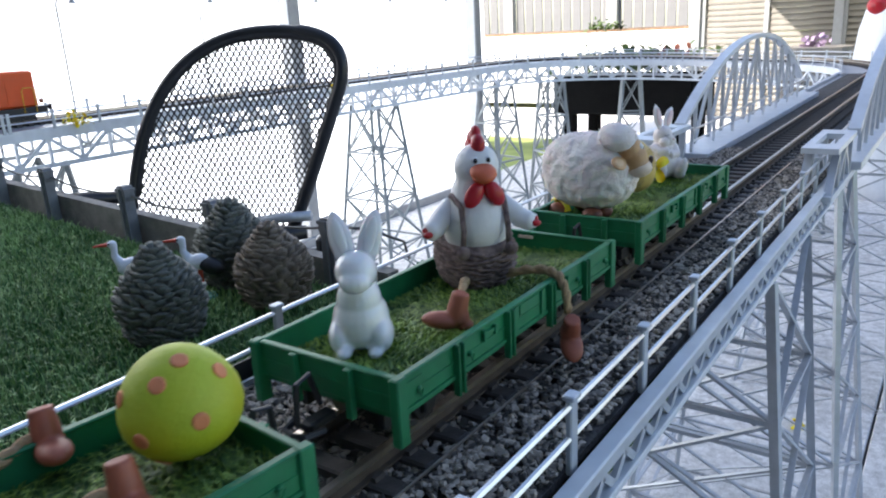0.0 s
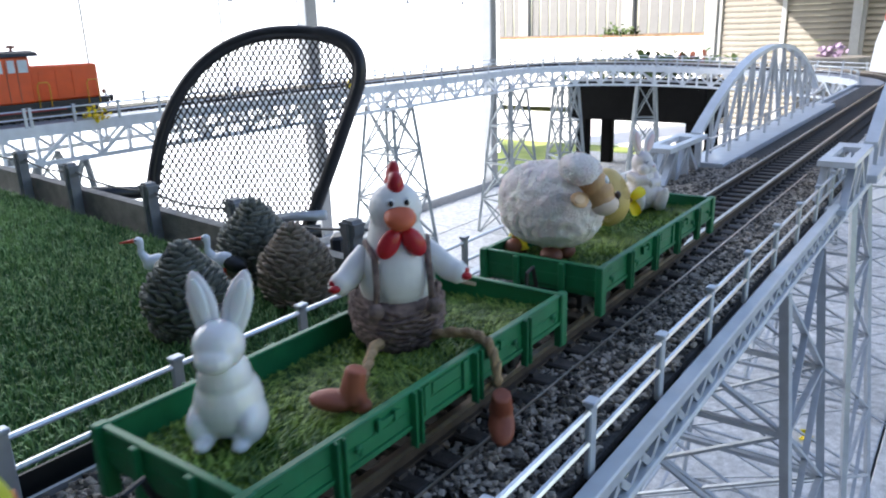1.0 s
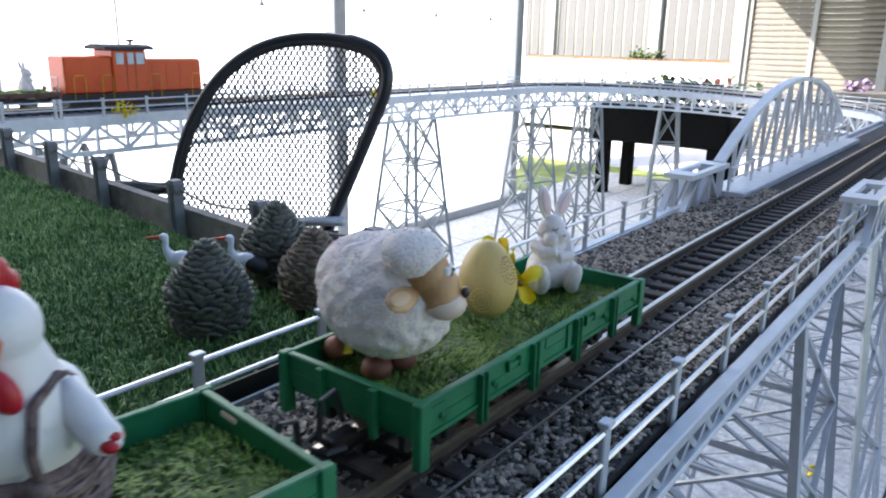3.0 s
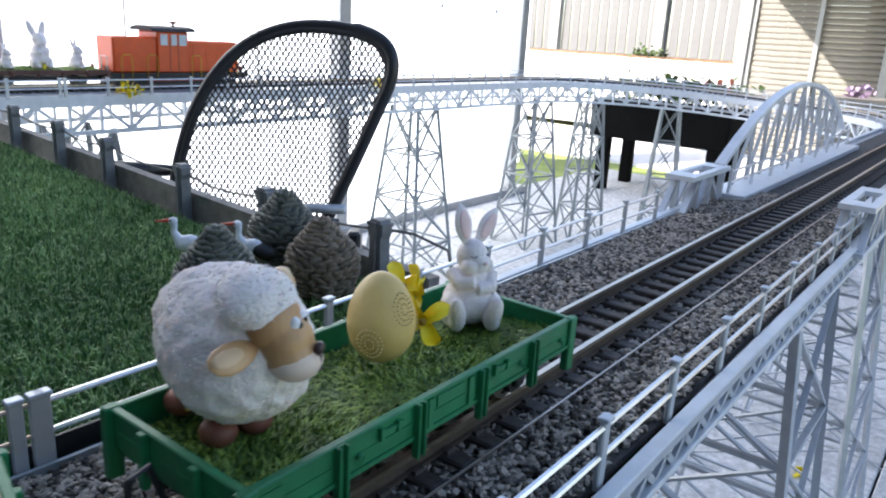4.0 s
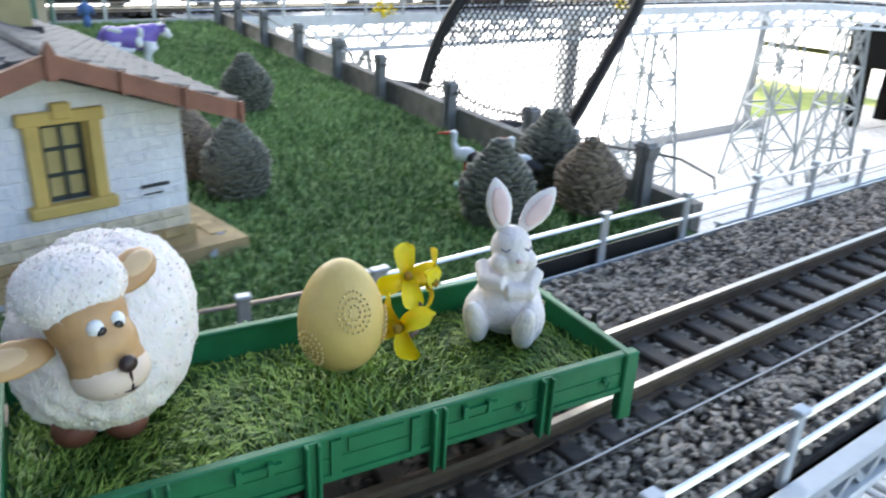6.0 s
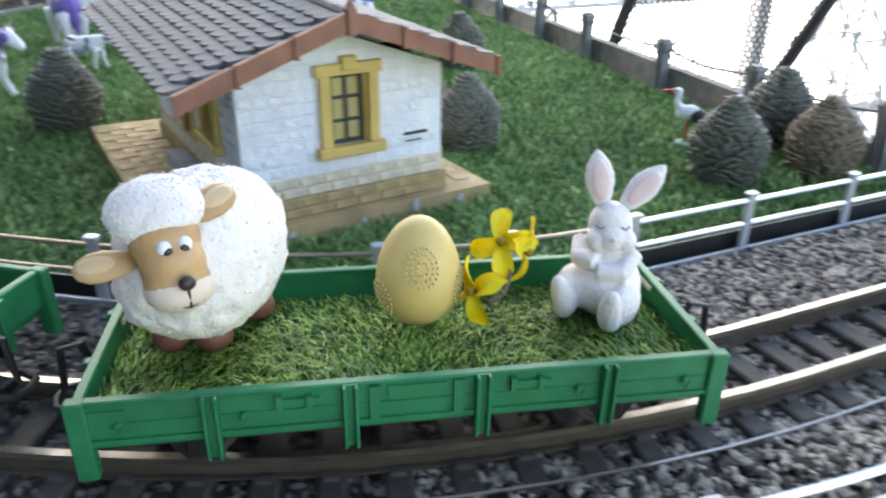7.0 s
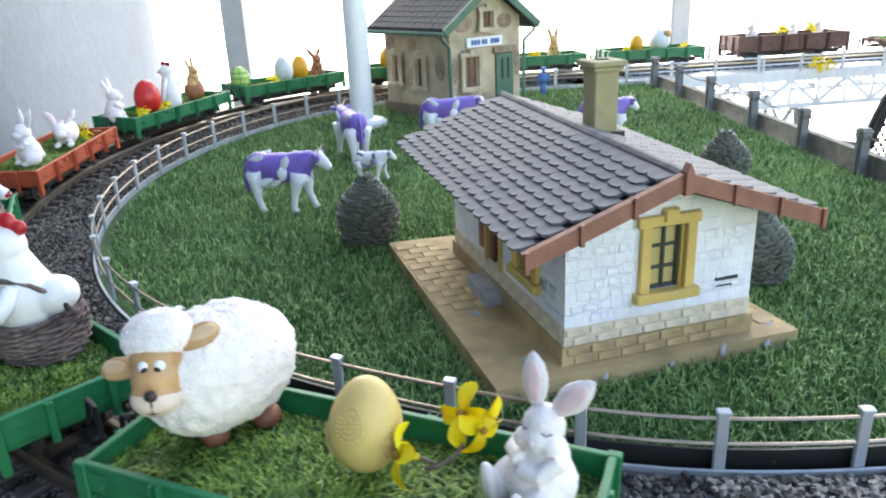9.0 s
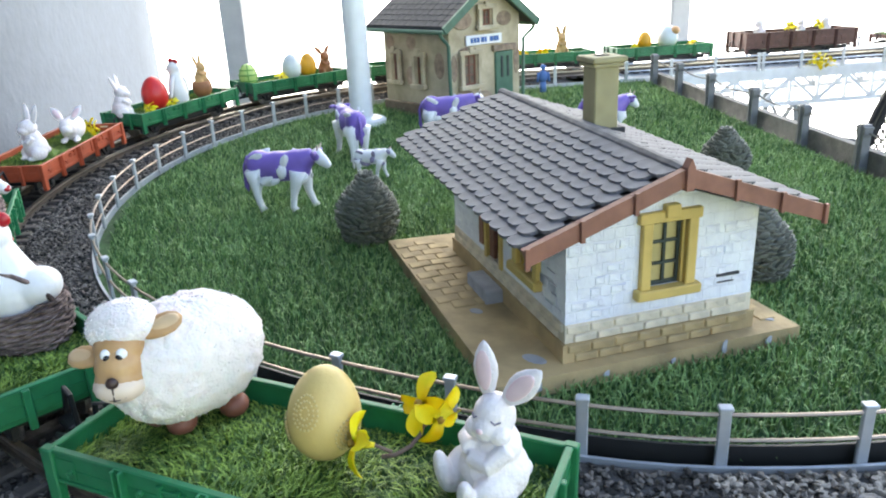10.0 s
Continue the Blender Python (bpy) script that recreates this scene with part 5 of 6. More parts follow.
orn = thing("garden_ornament", "large white rounded garden ornament with a red patch on top", "garden ornament", m=pose(-0.10, 4.55, 0))
part("body", Mesh().lathe([(0.10, FZ), (0.15, -0.60), (0.17, -0.35), (0.165, -0.05), (0.15, 0.10), (0.12, 0.22), (0.07, 0.31), (0.02, 0.345)], 28), WHITE_P, orn, smooth=True)
part("red_patch", Mesh().ball((-0.065, -0.100, 0.215), (0.05, 0.035, 0.042), 16), HENR, orn, "round glossy red patch", smooth=True)
bench = thing("black_bench", "black wooden planter table standing in the grass", "planter table")
part("box", Mesh().box((-1.60, 5.05, -0.26), (0.93, 0.5, 0.24), ch=0.01), BENCH, bench)
for x in (-1.96, -1.22):
    for y in (4.85, 5.25):
        part("leg", Mesh().box((x, y, -0.54), (0.075, 0.075, 0.46), ch=0.006), BENCH, bench)
tuft("planter_plants", -1.55, 5.05, -0.08, 1100, 0.36, LEAF, "low green plants in the black planter", "plants", 22, 0.05)
tuft("planter_flowers", -1.35, 5.0, -0.04, 40, 0.10, RUST, "rust red leaves growing in the planter", "plants", 23, 0.04)
tuft("planter_flowers", -0.55, 5.2, -0.03, 110, 0.08, LILAC, "lilac flowers growing in a pale tub", "flowers", 24, 0.04)
tub = thing("flower_tub", "pale tub of flowers on the terrace", "flower tub")
part("pot", Mesh().lathe([(0.12, FZ), (0.2, -0.05), (0.21, 0.0), (0.19, 0.0)], 20, pose(-0.55, 5.2, 0)), SHUTTER, tub)

# unseen overhang, its west edge skewed to cast a diagonal shadow on the shutters
part("shade_canopy", Mesh().prism([(-2.1, NY + 0.2), (-1.18, NY - 1.9), (3.5, NY - 1.9), (3.5, NY + 0.2)], 1.01, 1.09, axis=2), TANWALL, kind="structure")


# ---- the train ----
HL, HW, ZT, ZB, ZG = 0.122, 0.0465, 0.0655, 0.0475, 0.0570
wheel_list = []      # (wheel object, pose on its wagon, phase)
ride = []            # (thing, start on the loop, pose on its wagon, half wheelbase)


def wagon_grass(seed, hl=HL, hw=HW):
    g = np.random.default_rng(seed)
    n = 7600
    p = np.stack([g.uniform(-hl + 0.004, hl - 0.004, n), g.uniform(-hw + 0.004, hw - 0.004, n), np.full(n, ZG - 0.008)], 1)
    me = grass_mesh("grass_mat", p, 0.006, 0.0145, 0.0014, 1.2, GRASS_W, seed)
    co = np.empty(len(me.vertices) * 3)
    me.vertices.foreach_get("co", co)
    co = co.reshape(-1, 3)
    # the side boards hold the blades in
    co[:, 0] = np.clip(co[:, 0], 0.003 - hl, hl - 0.003)
    co[:, 1] = np.clip(co[:, 1], 0.003 - hw, hw - 0.003)
    me.vertices.foreach_set("co", co.ravel())
    return me


GMAT = [wagon_grass(31), wagon_grass(32)]


def plank_wagon(s0, material, label, mat_i=0, hl=HL, zt=ZT, flat=False):
    """A low-sided four-wheel wagon filled with turf."""
    w = thing("goods_wagon", label, "model wagon", "wagons of the train", on_track(s0))
    zb = ZB
    part("bed", Mesh().box((0, 0, zb - 0.001), (2 * hl - 0.004, 2 * HW - 0.004, 0.005)), material, w)
    h = zt - zb
    for s in (-1, 1):
        y = s * (HW - 0.0012)
        side = part("side_board", Mesh().box((0, y, zb + h / 2), (2 * hl, 0.0024, h), ch=0.0005), material, w)
        m = Mesh().box((0, y + s * 0.0006, zb + h * 0.48), (2 * hl - 0.004, 0.0022, 0.0008)).box((0, y, zt), (2 * hl, 0.0042, 0.0018), ch=0.0006)
        m.box((0, y + s * 0.0009, zb + 0.001), (2 * hl, 0.003, 0.002))
        part("top_rim", m, material, side)
        for k in range(4):
            x = hl * (-0.62 + k * 0.413)
            st = Mesh().box((x - 0.0022, y + s * 0.0030, zb + h / 2 - 0.0045), (0.0014, 0.0045, h + 0.010), ch=0.0004).box((x + 0.0022, y + s * 0.0030, zb + h / 2 - 0.0045), (0.0014, 0.0045, h + 0.010), ch=0.0004)
            st.box((x, y + s * 0.0018, zb + h / 2 - 0.0045), (0.004, 0.002, h + 0.010))
            part("stake", st, material, side)
        for x in (-0.108, -0.064, 0.064, 0.108):
            b = Mesh().box((x, y + s * 0.002, zb + h * 0.45), (0.003, 0.003, 0.003), ch=0.0008).tube([(x - 0.0015, y + s * 0.0035, zb + h * 0.45), (x, y + s * 0.0035, zb + h * 0.25), (x + 0.0015, y + s * 0.0035, zb + h * 0.45)], 0.0005, 5)
            part("ring", b, material, side)
        for x in (-0.044, 0.044):
            part("hinge", Mesh().box((x, y + s * 0.0018, zb + h * 0.72), (0.016, 0.0022, 0.0022)).box((x + 0.007, y + s * 0.0022, zb + h * 0.72), (0.002, 0.0030, 0.006)).box((x - 0.004, y + s * 0.0022, zb + h * 0.72), (0.002, 0.0030, 0.005)), material, side)
        for x in (-0.016, 0.016):
            part("strap", Mesh().box((x, y + s * 0.0016, zb + h * 0.5), (0.004, 0.002, h * 0.85)), material, side)
        part("plate", Mesh().box((0, y + s * 0.0012, zb + h * 0.72), (0.022, 0.0015, 0.006)), material, side)
        if s > 0:
            part("plate", Mesh().box((0.113, y + s * 0.001, zb + h * 0.5), (0.016, 0.0015, h * 0.6)), material, side)
    for s in (-1, 1):
        x = s * (hl - 0.0012)
        e = part("end_board", Mesh().box((x, 0, zb + h / 2), (0.0024, 2 * HW - 0.005, h), ch=0.0005).box((x, 0, zt), (0.0042, 2 * HW - 0.005, 0.0018), ch=0.0006).box((x + s * 0.0006, 0, zb + h * 0.48), (0.0022, 2 * HW - 0.006, 0.0008)), material, w)
        for y in (-0.018, 0.018):
            part("stake", Mesh().box((x + s * 0.0028, y, zb + h / 2 - 0.004), (0.0035, 0.0045, h + 0.008), ch=0.0005), material, e)
        for y in (-1, 1):
            part("corner_post", Mesh().box((s * (hl - 0.0005), y * (HW - 0.0005), zb + h / 2 - 0.007), (0.0075, 0.0055, h + 0.0165), ch=0.0007), material, e)
        part("name_plate", Mesh().box((x - s * 0.0022, -0.020, zb + h * 0.82), (0.001, 0.012, 0.0022)), MUZZLE, e)
    part("underframe", Mesh().box((0, 0.026, 0.0345), (2 * hl - 0.02, 0.004, 0.009)).box((0, -0.026, 0.0345), (2 * hl - 0.02, 0.004, 0.009)).box((0, 0, 0.036), (0.02, 0.05, 0.006)).box((0, 0, 0.0375), (2 * hl - 0.03, 0.048, 0.004)), BLACK, w)
    for s in (-1, 1):
        for y in (-1, 1):
            part("axle_guard", Mesh().prism([(s * 0.085 - 0.013, 0.038), (s * 0.085 + 0.013, 0.038), (s * 0.085 + 0.005, 0.026), (s * 0.085 - 0.005, 0.026)], y * 0.031 - 0.002, y * 0.031 + 0.002, axis=1).box((s * 0.085, y * 0.032, 0.0335), (0.009, 0.008, 0.008), ch=0.001), BLACK, w)
        cp = Mesh().box((s * (hl + 0.006), 0, 0.036), (0.018, 0.008, 0.005), ch=0.001)
        cp.tube([(s * (hl + 0.012), -0.010, 0.036), (s * (hl + 0.022), -0.007, 0.036), (s * (hl + 0.024), 0.0, 0.036), (s * (hl + 0.022), 0.007, 0.036), (s * (hl + 0.012), 0.010, 0.036)], 0.0018, 6)
        cp.tube([(s * (hl + 0.004), 0, 0.044), (s * (hl + 0.010), 0, 0.062), (s * (hl + 0.018), 0, 0.060), (s * (hl + 0.020), 0, 0.040), (s * (hl + 0.014), 0, 0.034)], 0.0016, 6)
        part("coupler", cp, BLACK, w, "black hook and loop coupler", smooth=False)
        ax = part("wheelset", Mesh().rod((0, -0.026, 0), (0, 0.026, 0), 0.0022, 8), BLACK, w)
        for y in (-1, 1):
            wm = Mesh().lathe([(0.0155, 0.0), (0.0155, 0.0018), (0.0135, 0.0026), (0.0132, 0.0066), (0.0105, 0.0068), (0.0105, 0.0050), (0.004, 0.0050), (0.004, 0.0072)], 20, pose(0, y * 0.0185, 0, -90 * y, 0, 0))
            for q in range(4):
                wm.box((0, y * 0.0245, 0), (0.019, 0.0012, 0.0016), pose(0, 0, 0, 0, 45 * q, 0))
            part("wheel", wm, TYRE, ax)
        ax.matrix_basis = pose(s * 0.085, 0, 0.0185 + 0.0133)
        wheel_list.append((ax, s * 0.085))
    if not flat:
        g = part("turf", GMAT[mat_i], GRASS_W, w, "bright artificial grass mat", kind="stuff")
        g.scale = (hl / HL, 1, 1)
        part("turf_base", Mesh().box((0, 0, ZG - 0.008), (2 * hl - 0.007, 2 * HW - 0.007, 0.005)), SOIL, w)
    ride.append((w, s0, Matrix.Identity(4), 0.085))
    return w


STARTS = [-0.530, -0.229, 0.072, 0.441, 0.762, 1.067, 1.38, 1.69, 1.995, 2.36, 2.765]
GL = "green plastic low-sided model wagon filled with artificial grass"
for k, s0 in enumerate(STARTS):
    if k == 3:
        plank_wagon(s0, RED_W, "orange-red plastic low-sided model wagon filled with artificial grass", 1)
    elif k == 9:
        plank_wagon(s0, BROWN_W, "brown plastic model wagon with higher plank sides", 0, hl=0.150, zt=0.082)
    elif k == 10:
        plank_wagon(s0, BROWN_W, "low brown model wagon heaped with artificial grass", 1, hl=0.140, zt=0.054)
    else:
        plank_wagon(s0, GREEN, GL, k % 2)


def riding(ob, k, x, y, z=None, turn=0.0, tilt=(0, 0)):
    """Sets a thing on wagon k at x along it and y to its left side."""
    m = pose(x, y, ZG - 0.001 if z is None else z, tilt[0], tilt[1], turn)
    ride.append((ob, STARTS[k], m, 0.085))
    keep = ob.scale.copy()
    ob.matrix_basis = on_track(STARTS[k]) @ m
    ob.scale = keep
    return ob


def egg_profile(h, r, n=20):
    out = []
    for i in range(1, n):
        a = math.pi * i / n
        z = h * (1 - math.cos(a)) / 2
        u = z / h
        out.append((r * math.sin(a) * (1.06 - 0.22 * u), z))
    return [(r * 0.06, 0.0)] + out + [(r * 0.03, h)]


# sheep
def sheep():
    th = thing("sheep_figure", "plump white fleecy sheep figure with tan clay face and brown hooves", "sheep figurine")
    g = np.random.default_rng(12)

    def woolly(c, r, n, square=2.0):
        m = Mesh().ball((0, 0, 0), (1, 1, 1), n)
        q = np.array(m.v[-1])
        q = q / (np.abs(q) ** square).sum(1)[:, None] ** (1 / square) * np.array(r) + np.array(c)
        m.v[-1] = np.array([p + (p - np.array(c)) * (0.05 * noise.noise(Vector(p) * 150) + 0.020 * noise.noise(Vector(p) * 620) + 0.012 * noise.noise(Vector(p) * 1300)) for p in q])
        return m

    def fibres(c, r, n, l, square=2.0):
        d = g.normal(0, 1, (n, 3))
        d /= (np.abs(d) ** square).sum(1)[:, None] ** (1 / square)
        p = np.array(c) + d * np.array(r) * 0.985
        t = d + g.normal(0, 0.5, (n, 3))
        t /= np.linalg.norm(t, axis=1)[:, None]
        q = np.cross(t, g.normal(0, 1, (n, 3)))
        q /= np.linalg.norm(q, axis=1)[:, None]
        L = g.uniform(0.5, 1.0, (n, 1)) * l
        w = 0.00025
        vv = np.stack([p - q * w, p + q * w, p + t * L * 0.6 + q * w + g.normal(0, 0.0003, (n, 3)), p + t * L + g.normal(0, 0.0005, (n, 3))], 1).reshape(-1, 3)
        i = np.arange(n) * 4
        return vv, [(a, a + 1, a + 2) for a in i] + [(a, a + 2, a + 3) for a in i]
    BM = pose(0.001, -0.002, 0.0392, 0, 0, 74)
    BR = (0.0425, 0.0305, 0.0315)
    fl = part("fleece", woolly((0, 0, 0), BR, 150, 2.35), WOOL, th, "white curly fleece", smooth=True, m=BM)
    part("fleece_nap", Mesh().add(*fibres((0, 0, 0), BR, 3500, 0.0012, 2.35)), WOOL, fl, kind="stuff")
    HM = pose(0.010, 0.029, 0, 0, 0, 118)
    face = Mesh().ball((0.0045, 0, 0.0600), (0.0115, 0.0128, 0.0120), 22).ball((0.0100, 0, 0.0525), (0.0112, 0.0118, 0.0115), 20).ball((0.0125, 0, 0.0465), (0.0108, 0.0120, 0.0092), 18)
    hd = soften(part("face", face, TAN, th, "tan clay face", smooth=True, m=HM), 0.0008, rounds=5)
    part("muzzle", Mesh().ball((0.0140, 0, 0.0445), (0.0110, 0.0124, 0.0082), 20), MUZZLE, hd, "cream muzzle", smooth=True)
    part("nose", Mesh().ball((0.0238, 0, 0.0508), (0.0022, 0.0031, 0.0028), 14), NOSE, hd, "dark brown nose", smooth=True)
    part("mouth", Mesh().tube([(0.0202, -0.0086, 0.0455), (0.0230, -0.0050, 0.0424), (0.0244, 0.0, 0.0416), (0.0230, 0.0050, 0.0424), (0.0202, 0.0086, 0.0455)], 0.0005, 5), NOSE, hd)
    part("philtrum", Mesh().tube([(0.0244, 0, 0.0490), (0.0246, 0, 0.0416)], 0.0005, 5), NOSE, hd)
    for s in (-1, 1):
        part("eye", Mesh().ball((0.0148, s * 0.0036, 0.0612), (0.0026, 0.0028, 0.0031), 14), EYEW, hd, smooth=True)
        part("pupil", Mesh().ball((0.0169, s * 0.0028, 0.0603), (0.0010, 0.0018, 0.0020), 12), EYEB, hd, smooth=True)
        em = (pose(0.001, -0.0098, 0.0530, 6, 0, -22) if s < 0 else pose(0.004, 0.0090, 0.0655, 16, 0, 16)) @ pose(0, 0, 0, 0, 38, 0)
        leaf = Mesh().lathe([(0.0028, 0.0), (0.0052, 0.005), (0.0064, 0.011), (0.0060, 0.0165), (0.0038, 0.0205), (0.0006, 0.0222)], 20, pose(0, 0, 0, s * -90, 0, 0) @ Matrix.Diagonal((1, 0.36, 1, 1)))
        ea = part("ear", leaf, TAN, hd, "tan ear", smooth=True, m=em)
        part("ear_hollow", Mesh().ball((0.0, s * 0.0135, 0.0013), (0.0040, 0.0078, 0.0014), 14), EARIN, ea, "pale inside of the ear", smooth=True)
    cr = (0.0155, 0.0172, 0.0112)
    CM = HM @ pose(-0.0025, 0, 0.0690, 6, 14, 0)
    ft = part("forelock", woolly((0, 0, 0), cr, 100), WOOL, th, "white wool cap", smooth=True, m=CM)
    part("fleece_nap", Mesh().add(*fibres((0, 0, 0), cr, 1200, 0.0011)), WOOL, ft, kind="stuff")
    for x, y in ((0.017, 0.008), (0.000, 0.010), (-0.016, -0.014), (0.012, -0.026)):
        part("hoof", Mesh().ball((x, y, 0.0048), (0.0082, 0.0086, 0.0068), 16), HOOF, th, "red-brown clay hoof", smooth=True)
    return th


sh_ = sheep()
riding(sh_, 0, 0.080, -0.012)


def egg(h, r, material, label, category="easter egg"):
    th = thing("easter_egg", label, category)
    return th, part("shell", Mesh().lathe(egg_profile(h, r), 32), material, th, smooth=True)


eg, shell = egg(0.0490, 0.0191, EGG_Y, "pale yellow easter egg with a raised dot ornament")
dm = Mesh()
for row in range(3):
    for n, rad in ((9, 0.0028), (16, 0.0055), (22, 0.0080)):
        for i in range(n):
            a = 2 * math.pi * i / n
            ph, zz = (1.35, 2.6, 0.2)[row] + rad * math.cos(a) / 0.0205, (0.032, 0.020, 0.0145)[row] + rad * math.sin(a)
            u = zz / 0.0490
            rr = 0.0198 * math.sqrt(max(0, 1 - (2 * u - 1) ** 2)) * (1.06 - 0.22 * u)
            dm.ball((rr * math.cos(ph), rr * math.sin(ph), zz), 0.0006, 6)
part("dot_relief", dm, DOTS, shell, "raised cream dots", smooth=True)
riding(eg, 0, -0.0062, -0.0048, z=ZG + 0.002, turn=10, tilt=(4, -3))


def blossom(scale=1.0, label="yellow forsythia blossom on a twig", axis=(0, 0, 1), spin=20.0, curl=1.0, drop=None):
    """Four long petals round a calyx; axis is where the blossom opens to."""
    th = thing("flower", label, "flower", "yellow flowers on the wagons")
    k = scale
    aim = Vector(axis).normalized().to_track_quat('Z', 'Y').to_matrix().to_4x4()
    g = random.Random(int(1000 * abs(axis[0] + 2 * axis[1])) + int(spin))
    for i in range(4):
        bend = curl * g.uniform(0.5, 1.3)
        twist = g.uniform(-0.5, 0.5)
        n, vv, ff = 8, [], []
        for j in range(n + 1):
            u = j / n
            w = 0.0047 * (0.35 + 0.65 * math.sin(math.pi * min(1.0, 0.08 + 0.62 * u))) * (1.0 if u < 0.75 else math.sqrt(max(0.0, 1 - ((u - 0.75) / 0.26) ** 2)))
            for q in (-1, -0.5, 0, 0.5, 1):
                vv.append(((0.019 * u - 0.004 * bend * u * u) * k, q * w * k, (0.007 * u - 0.012 * bend * u * u + 0.0016 * q * q + twist * q * w * u) * k))
        for j in range(n):
            for q in range(4):
                b = j * 5 + q
                ff.append((b, b + 5, b + 6, b + 1))
        up = [(x, y, z + 0.0003) for x, y, z in vv]
        pet = Mesh().add(vv, [tuple(reversed(f)) for f in ff]).add(up, ff)
        part("petal", pet, PETAL, th, smooth=True, m=aim @ pose(0, 0, 0, 0, 0, 90 * i + spin + g.uniform(-14, 14)) @ pose(0, 0, 0, g.uniform(-12, 12), g.uniform(-22, 2), 0))
    part("centre", Mesh().lathe([(0.0008 * k, 0.0), (0.0016 * k, 0.003 * k), (0.0022 * k, 0.005 * k), (0.0006 * k, 0.006 * k)], 8, aim), PETAL_C, th, smooth=True)
    tail = aim @ Vector((0, 0, -0.007 * k))
    part("calyx", Mesh().rod((0, 0, 0), tail, 0.0022 * k, 7, 0.0013 * k), PETAL, th)
    low = Vector(drop) if drop else tail + Vector((0.003, 0.002, -0.006)) * k
    part("twig", Mesh().tube([tail, (tail + low) / 2 + Vector((0.001, 0.001, 0.001)), low], 0.0009, 6), STEM, th, smooth=True)
    return th


riding(blossom(1.0, axis=(0.85, 0.35, 0.1), spin=35, drop=(-0.013, -0.007, -0.006)), 0, -0.0315, 0.0035, z=0.0775)
riding(blossom(1.05, axis=(0.35, 0.75, 0.45), spin=10, drop=(-0.002, 0.004, -0.010)), 0, -0.0500, -0.0310, z=0.0825)
riding(blossom(1.05, axis=(-0.75, 0.55, -0.05), spin=60, drop=(0.005, 0.003, -0.006)), 0, -0.0575, -0.0275, z=0.0800)
riding(blossom(1.0, axis=(0.5, -0.5, 0.5), spin=0), 0, 0.086, -0.0385, z=ZG + 0.008)
tw = thing("twig", "thin brown forsythia twig lying in the grass", "twig")
part("stem", Mesh().tube([(0.016, 0.013, 0.010), (0.010, 0.010, 0.0105), (0.005, 0.003, 0.012), (0.002, -0.003, 0.016), (0.002, -0.008, 0.021)], 0.0011, 6), STEM, tw, smooth=True)
riding(tw, 0, -0.0540, -0.0180)


def rabbit_sitting(material, label, ear_tilt=18, h=0.068, pink=None, name="rabbit_figure", feet=False, glossy=True, size=1.0, arms=True, ear=(0.0030, 0.0058, 0.0150)):
    """A sitting rabbit that faces local +x."""
    th = thing(name, label, "rabbit figurine")
    k = h / 0.068 * size
    b = Mesh().ball((0, 0, 0.0175 * k), (0.0165 * k, 0.0160 * k, 0.0180 * k), 22).ball((0.002 * k, 0, 0.030 * k), (0.0125 * k, 0.0125 * k, 0.014 * k), 20)
    for s in (-1, 1):
        b.ball((0.004 * k, s * 0.0115 * k, 0.010 * k), (0.0130 * k, 0.0068 * k, 0.0105 * k), 16)
        b.ball((0.013 * k, s * 0.0085 * k, 0.0035 * k), (0.0085 * k, 0.0048 * k, 0.0038 * k), 12)
        if arms:
            b.tube([(0.008 * k, s * 0.0105 * k, 0.033 * k), (0.0145 * k, s * 0.007 * k, 0.027 * k), (0.0155 * k, s * 0.002 * k, 0.026 * k)], 0.0036 * k, 10)
    b.ball((0.004 * k, 0, 0.036 * k), (0.009 * k, 0.009 * k, 0.008 * k), 14)
    b.ball((-0.0155 * k, 0, 0.010 * k), (0.0055 * k, 0.0055 * k, 0.0055 * k), 12)
    soften(part("body", b, material, th, smooth=True), 0.0012 * k, rounds=4)
    hm = Mesh().ball((0.0045 * k, 0, 0.0465 * k), (0.0122 * k, 0.0118 * k, 0.0115 * k), 22).ball((0.0120 * k, 0, 0.0430 * k), (0.0082 * k, 0.0090 * k, 0.0066 * k), 14)
    hd = soften(part("head", hm, material, th, smooth=True), 0.0010 * k, rounds=4)
    for s in (-1, 1):
        em = pose(-0.001 * k, s * 0.0052 * k, 0.0525 * k, s * -ear_tilt, -12, 0)
        cone = [(ear[1] * w_ * k, ear[2] * z_ * k) for w_, z_ in ((0.75, -0.15), (0.92, 0.25), (1.0, 0.65), (0.92, 1.05), (0.66, 1.45), (0.32, 1.72), (0.05, 1.82))]
        er = part("ear", Mesh().lathe(cone, 20, Matrix.Diagonal((ear[0] / ear[1], 1, 1, 1))), material, th, smooth=True, m=em)
        if pink:
            part("inner_ear", Mesh().ball((0.0020 * k, 0, 0.0120 * k), (0.0016 * k, 0.0038 * k, 0.0115 * k), 14), pink, er, "pink inside of the ear", smooth=True)
        else:
            part("ear_hollow", Mesh().ball((0.0022 * k, 0, 0.0120 * k), (0.0013 * k, 0.0034 * k, 0.0112 * k), 14), material, er, smooth=True)
        if pink:
            part("eyelid", Mesh().tube([(0.0118 * k, s * 0.0052 * k, 0.0490 * k), (0.0112 * k, s * 0.0070 * k, 0.0478 * k), (0.0098 * k, s * 0.0088 * k, 0.0485 * k)], 0.00035 * k, 5), GREYSPOT, hd)
    if pink:
        part("nose", Mesh().ball((0.0183 * k, 0, 0.0452 * k), (0.0012 * k, 0.0016 * k, 0.0012 * k), 8), pink, hd, "pink nose", smooth=True)
    return th


